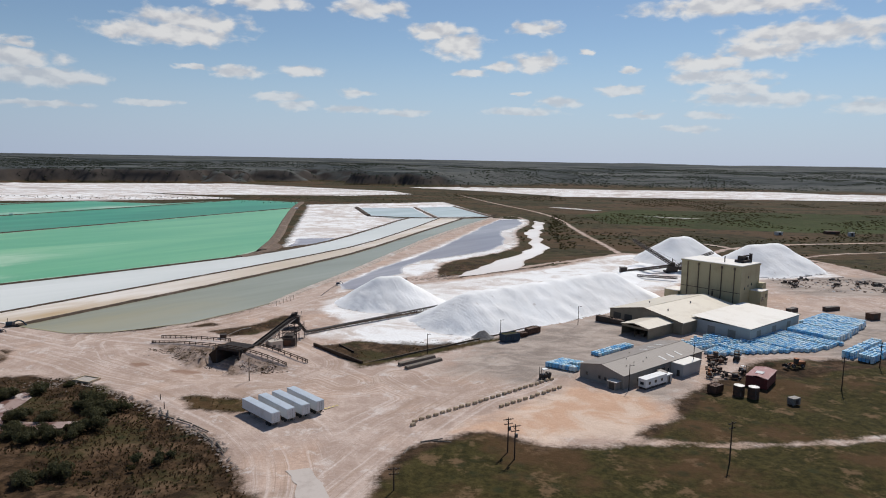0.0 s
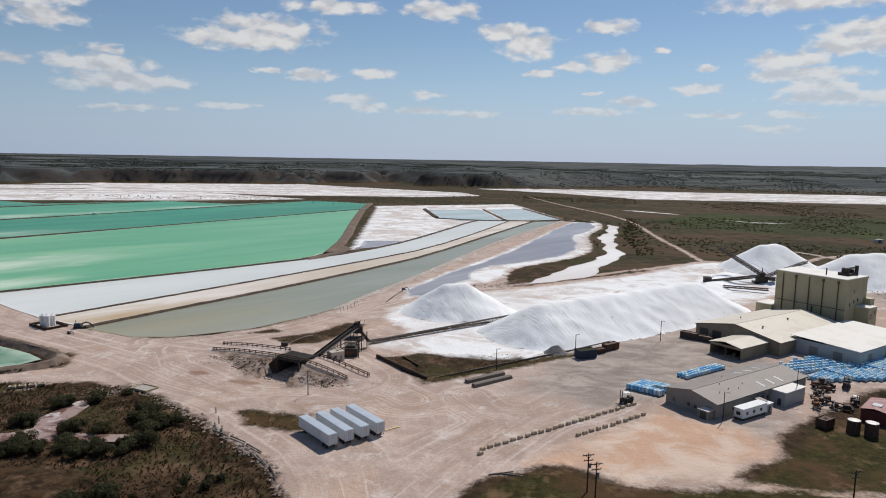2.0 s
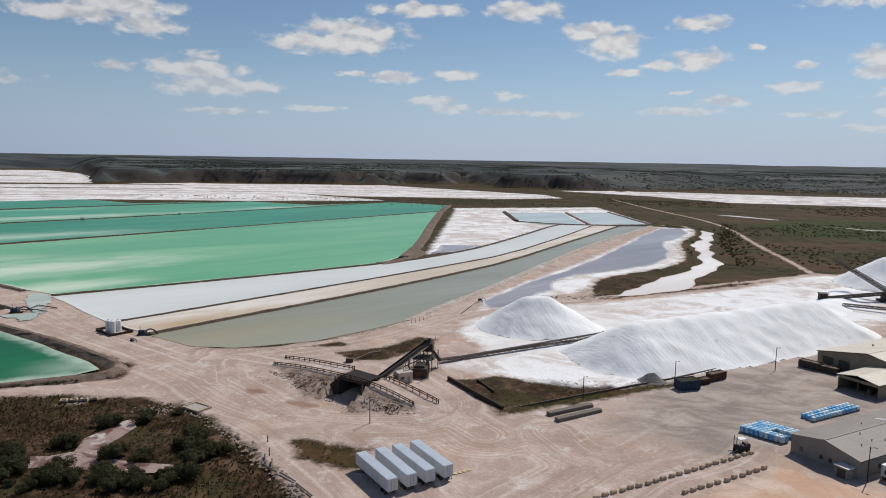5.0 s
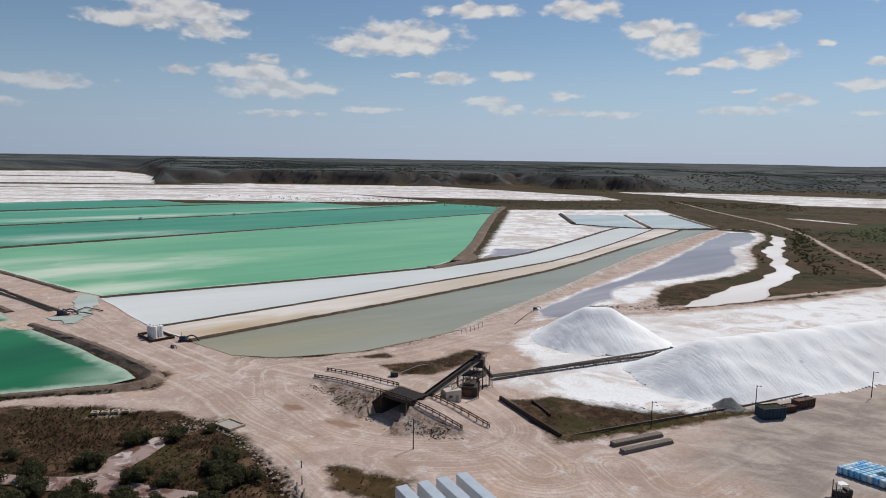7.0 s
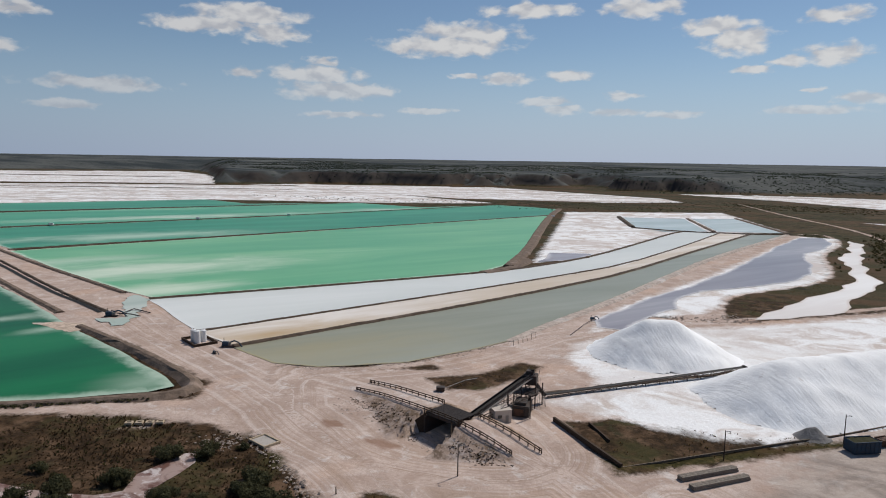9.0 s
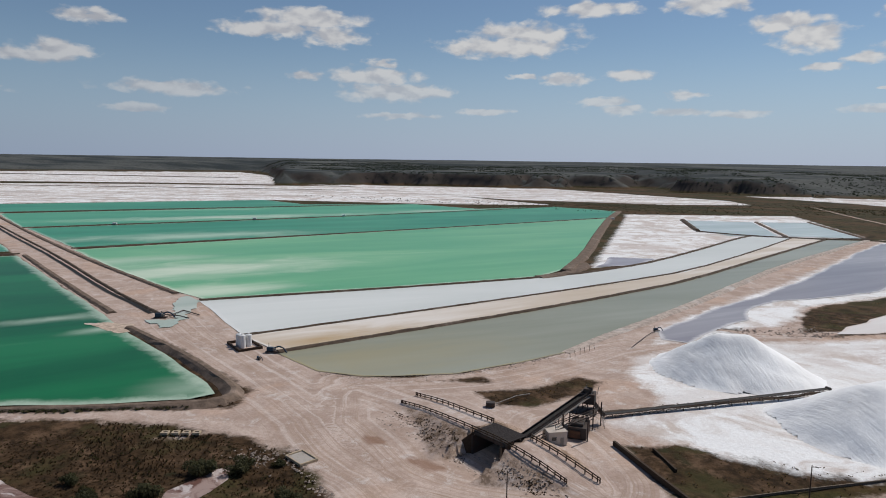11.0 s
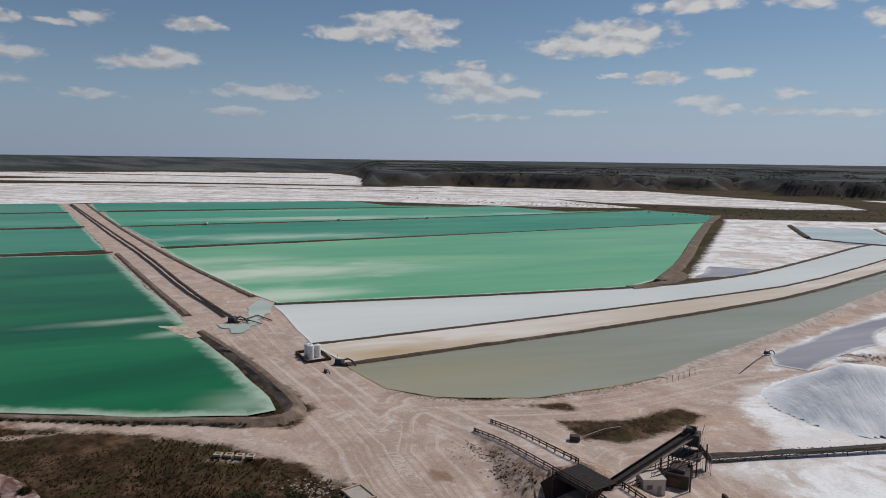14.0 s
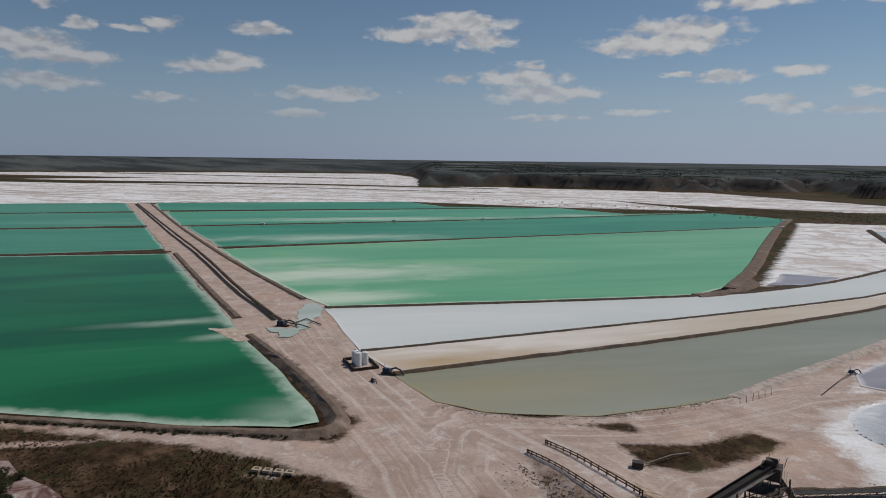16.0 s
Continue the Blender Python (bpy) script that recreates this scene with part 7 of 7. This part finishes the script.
CLUMPS = [  # centre, spread, large, small
    (-131, 196, 1.4, 3, 1), (-123.5, 200.5, 1.3, 3, 1), (-132, 179, 1.6, 3, 1), (-137, 173.5, 2.5, 3, 2), (-117.7, 207, 0.9, 0, 2), (-103.5, 190, 2.4, 6, 2),
    (-97, 185, 2.4, 6, 2), (-95.5, 180, 1.8, 3, 1), (-112.5, 167.6, 2.0, 4, 2), (-104, 167.6, 2.2, 4, 2), (-97.7, 169.6, 1.8, 3, 1), (-93, 172, 1.6, 2, 1),
    (-115.5, 180, 1.2, 2, 1), (-108, 178.5, 1.2, 2, 1), (-123, 163.5, 2.2, 4, 2), (-118, 166, 1.6, 3, 1), (-132, 163.5, 2.4, 4, 1), (-143, 163, 2.4, 3, 2),
    (-72, 156.5, 2.2, 0, 4), (-68, 154.5, 1.6, 0, 3), (-87, 143.5, 2.6, 2, 2), (-93, 141, 2.2, 3, 1), (-165, 161, 5, 4, 3), (-150, 176, 3, 1, 2), (-188, 162, 5, 4, 3),
]
for cx, cy, sp, big, small in CLUMPS:
    for _ in range(big):
        bush(cx + RND.gauss(0, sp), cy + RND.gauss(0, sp), 0, RND.uniform(0.8, 1.3))
    for _ in range(small):
        bush(cx + RND.gauss(0, sp * 1.5), cy + RND.gauss(0, sp * 1.5), RND.choice((1, 2)), RND.uniform(0.7, 1.2))


def scatter(n, polys, avoid, seed, box_, margin=1.5):
    rng = np.random.RandomState(seed)
    x, y = rng.uniform(box_[0], box_[1], n), rng.uniform(box_[2], box_[3], n)
    ok = union(x, y, polys) > margin if polys else np.ones(n, bool)
    if avoid:
        ok &= union(x, y, avoid) < -margin
    return x[ok], y[ok], rng


def tufts(name, x, y, rng, size, mat, label, blades=4, ground=0.0):
    """Grass and weed tufts: a few crossed blades each, in one mesh."""
    n = len(x)
    ang = rng.uniform(0, np.pi, (n, blades))
    s = size * rng.uniform(0.5, 1.4, (n, blades))
    dx, dy = np.cos(ang) * s * 0.5, np.sin(ang) * s * 0.5
    lx, ly = rng.normal(0, 0.6, (n, blades)) * s, rng.normal(0, 0.6, (n, blades)) * s
    X, Y = x[:, None], y[:, None]
    g = np.reshape(ground, (-1, 1)) + 0 * s
    z0 = g - 0.3
    co = np.stack([np.stack([X - dx, Y - dy, z0], -1), np.stack([X + dx, Y + dy, z0], -1),
                   np.stack([X + lx + dx * 0.6, Y + ly + dy * 0.6, g + s * 0.45], -1), np.stack([X + lx - dx * 0.6, Y + ly - dy * 0.6, g + s * 0.6], -1)], 2).reshape(-1, 3)
    k = n * blades
    me = bpy.data.meshes.new(name)
    me.vertices.add(4 * k)
    me.vertices.foreach_set("co", co.ravel())
    me.loops.add(4 * k)
    me.loops.foreach_set("vertex_index", np.arange(4 * k))
    me.polygons.add(k)
    me.polygons.foreach_set("loop_start", np.arange(0, 4 * k, 4))
    me.update(calc_edges=True)
    me.materials.append(M[mat])
    return tagged(new(name, me), label, "scrub", kind="stuff")


x, y, rng = scatter(26000, [], SAND + WATERS, 3, (-260, -30, 90, 235), 0.6)
tufts("dry_weeds", x, y, rng, 0.26, "straw", "dry brown weeds over the scrub ground")
x, y, rng = scatter(4000, [], SAND + WATERS, 4, (-260, -30, 90, 235), 1.0)
tufts("green_weeds", x, y, rng, 0.4, "leaf_olive", "olive weeds over the scrub ground")
x, y, rng = scatter(7000, BARE[:4], [], 6, (-100, 80, 180, 570), 0.3)
tufts("bank_grass", x, y, rng, 0.3, "straw_pale", "short dry grass on the banks")
rng = np.random.RandomState(8)
edge = [p for p in resample([(-166, 224, 0), (-196, 204, 0), (-238, 178, 0), (-330, 121, 0)], 0.5)] * 3
x = np.array([p.x for p in edge]) + rng.normal(0, 0.8, len(edge))
y = np.array([p.y for p in edge]) + rng.normal(0, 0.8, len(edge))
tufts("pond_weeds", x, y, rng, 0.8, "leaf_dark", "dark weeds along the pond dyke")


def slope_height(px, py):
    """Height of the ramps and of the hollow beside them."""
    px, py = np.asarray(px, float), np.asarray(py, float)
    return np.maximum(-2.0 * np.exp(-(np.hypot(px + 77, py - 230) / 20) ** 2 * 1.6), ramp_height(px, py))


def stones(name, pts, lo, hi, mat, label, on=None):
    bm = bmesh.new()
    base = on([p[0] for p in pts], [p[1] for p in pts]) if on else np.zeros(len(pts))
    for (px, py), pz in zip(pts, base):
        s = RND.uniform(lo, hi)
        vs = [bm.verts.new((px + s * RND.uniform(0.6, 1.1) * a, py + s * RND.uniform(0.6, 1.1) * b, pz + c * s * RND.uniform(0.3, 0.6)))
              for a, b, c in ((1, 0, 0), (-1, 0, 0), (0, 1, 0), (0, -1, 0), (0, 0, 1), (0, 0, -0.6))]
        for q in ((0, 2, 4), (2, 1, 4), (1, 3, 4), (3, 0, 4), (2, 0, 5), (1, 2, 5), (3, 1, 5), (0, 3, 5)):
            bm.faces.new([vs[i] for i in q])
    return tagged(link_mesh(name, bm, M[mat]), label, "stones", kind="stuff")


def along(way, n, spread):
    pts = resample([(*p, 0) for p in way], 1.0)
    return [(p.x + RND.gauss(0, spread), p.y + RND.gauss(0, spread)) for p in (RND.choice(pts) for _ in range(n))]


stones("shore_clods", along([(-150, 267), (-136, 270), (-111, 287), (-95, 311), (-86, 330)], 420, 1.3), 0.12, 0.4, "rock", "dark clods along the pond shore")
stones("verge_stones", along([(-120, 213), (-98, 199), (-82, 186), (-58, 166), (-49, 151)], 260, 1.2), 0.2, 0.7, "rock", "stones along the edge of the scrub")
stones("rubble", [(-124 + RND.gauss(0, 3.5), 207 + RND.gauss(0, 2.5)) for _ in range(120)], 0.2, 0.6, "rock", "heap of broken concrete rubble in the scrub")
stones("cut_stones", along([(-110, 246), (-98, 242), (-86, 235), (-66, 229), (-56, 226)], 420, 2.4), 0.12, 0.5, "rock", "loose stones on the cut slope", slope_height)
stones("conveyor_clods", along([(-50, 283), (-30, 301), (-10, 320)], 260, 1.6), 0.15, 0.6, "rock", "dark clods along the belt conveyor")
stones("berm_clods", along([(-8, 421), (10, 414), (-30, 402)], 160, 3), 0.3, 0.9, "rock", "dark clods beside the haul road")
junk = [(RND.uniform(205, 275), RND.uniform(385, 430)) for _ in range(190)]
stones("scrap_field", junk, 0.4, 1.3, "rust", "field of dark scrap behind the tower")
stones("pale_scrap", [(RND.uniform(205, 275), RND.uniform(385, 430)) for _ in range(60)], 0.4, 1.5, "white_wall", "pale pieces among the scrap")
for k in range(12):
    old_machine(pose(RND.uniform(208, 272), RND.uniform(388, 430), 0, 0, 0, RND.uniform(0, 180)), "rusty machine part in the scrap yard", ("rust", "steel_dark", "steel_grey")[k % 3], 20 + k)


# ---------------------------------------------------------------- markings, slabs and mud
def flat_patch(name, pts, mat, label, category, z=0.06, rag=0.5, kind="structure"):
    q = ragged([(*p, 0) for p in pts], 1.5, rag, 0.3)
    bm = bmesh.new()
    f = bm.faces.new([bm.verts.new((p.x, p.y, z)) for p in q])
    bmesh.ops.triangulate(bm, faces=[f])
    bm.normal_update()
    for face in bm.faces:
        if face.normal.z < 0:
            face.normal_flip()
    return tagged(link_mesh(name, bm, M[mat]), label, category, kind=kind)


M["paint_line"] = painted("paint_line", (0.58, 0.46, 0.18), 0.8, (0.5, 0.4, 0.33), 0.8, 1.2)
M["slab_pale"] = painted("slab_pale", (0.50, 0.44, 0.40), 0.9, (0.36, 0.3, 0.26), 0.6, 0.25)
for i in range(4):
    o = Vector((-33.6 + 0.95 * i, 189.4 + 0.85 * i, 0))
    flat_patch("painted_mark", [(o.x, o.y), (o.x + 0.7, o.y + 0.62), (o.x + 0.2, o.y + 1.2), (o.x - 0.5, o.y + 0.58)], "paint_line", "worn yellow paint mark on the yard", "road marking", 0.14, 0.1)
M["spill"] = pond_material("spill", (0.36, 0.43, 0.38), (0.52, 0.55, 0.50), (0.62, 0.59, 0.54), 0.5, 0.4, seed=6.1)
flat_patch("brine_spill", [(-263, 290), (-252, 288), (-247, 284), (-243, 288), (-252, 303), (-262, 318), (-276, 334), (-290, 337), (-281, 323), (-266, 309), (-253, 299)], "spill", "pale green brine spill round the end of the canal", "spill", 0.17, 2.5)
flat_patch("sand_spit", [(-281, 274), (-275, 279.4), (-263, 283), (-251, 276), (-254, 269.5), (-266, 271.5)], "bank_sand", "pale sand spit in the corner of the green pond", "spit", 0.12, 1.6)
flat_patch("concrete_slab", [(-36, 150), (-30.5, 151.5), (-26, 143), (-20, 128), (-24, 118), (-29, 130), (-32, 143)], "slab_pale", "pale concrete slab in the entrance road", "slab", 0.14, 0.8)
x, y, rng = scatter(9000, [[(-112, 250), (-98, 246), (-84, 237), (-78, 230), (-88, 232), (-104, 242)], [(-70, 231), (-58, 228), (-50, 224), (-60, 222), (-70, 225)]], [], 9, (-115, -48, 220, 252), 0.2)
keep = rng.rand(len(x)) < 0.35 + 0.9 * grid_noise(x, y, 5, 23)
tufts("slope_weeds", x[keep], y[keep], rng, 0.32, "straw", "patchy weeds on the cut slope below the ramp", 4, slope_height(x[keep], y[keep]))

# shrubs over the open range and the upland
x, y, rng = scatter(26000, [], SAND + SALT + WATERS, 31, (20, 1150, 455, 1420), 4.0)
k = (grid_noise(x, y, 90, 33) + 0.6 * grid_noise(x, y, 30, 34)) > 0.02
for w, way in ROADS:
    k &= way_distance(x, y, way) > w + 2
tufts("range_shrubs", x[k], y[k], rng, 1.2, "leaf_range", "scattered dark shrubs over the open range", 5)
p = along([(104, 560), (112, 660), (122, 740), (142, 830), (150, 900)], 260, 5)
tufts("creek_shrubs", np.array([q[0] for q in p]), np.array([q[1] for q in p]), np.random.RandomState(5), 1.3, "leaf_range", "dark shrubs along the creek bank", 6)
x, y, rng = scatter(60000, [], SALT, 35, (-2300, 1900, 1350, 3000), 6.0)
z = land_height(x, y)
k = (z > 0.6) & ((grid_noise(x, y, 160, 36) + 0.7 * grid_noise(x, y, 50, 37)) > -0.06)
tufts("upland_shrubs", x[k], y[k], rng, 2.6, "leaf_upland", "dark cedar scrub on the escarpment and upland", 4, z[k])
x, y, rng = scatter(2600, [[(-900, 1130), (-400, 1060), (-200, 1050), (40, 1160), (60, 1500), (-60, 1420), (-300, 1240)]], SALT[1:2], 38, (-900, 80, 1040, 1500), 2.0)
tufts("flat_shrubs", x, y, rng, 1.2, "leaf_range", "low dark shrubs at the edge of the salt flat", 4)
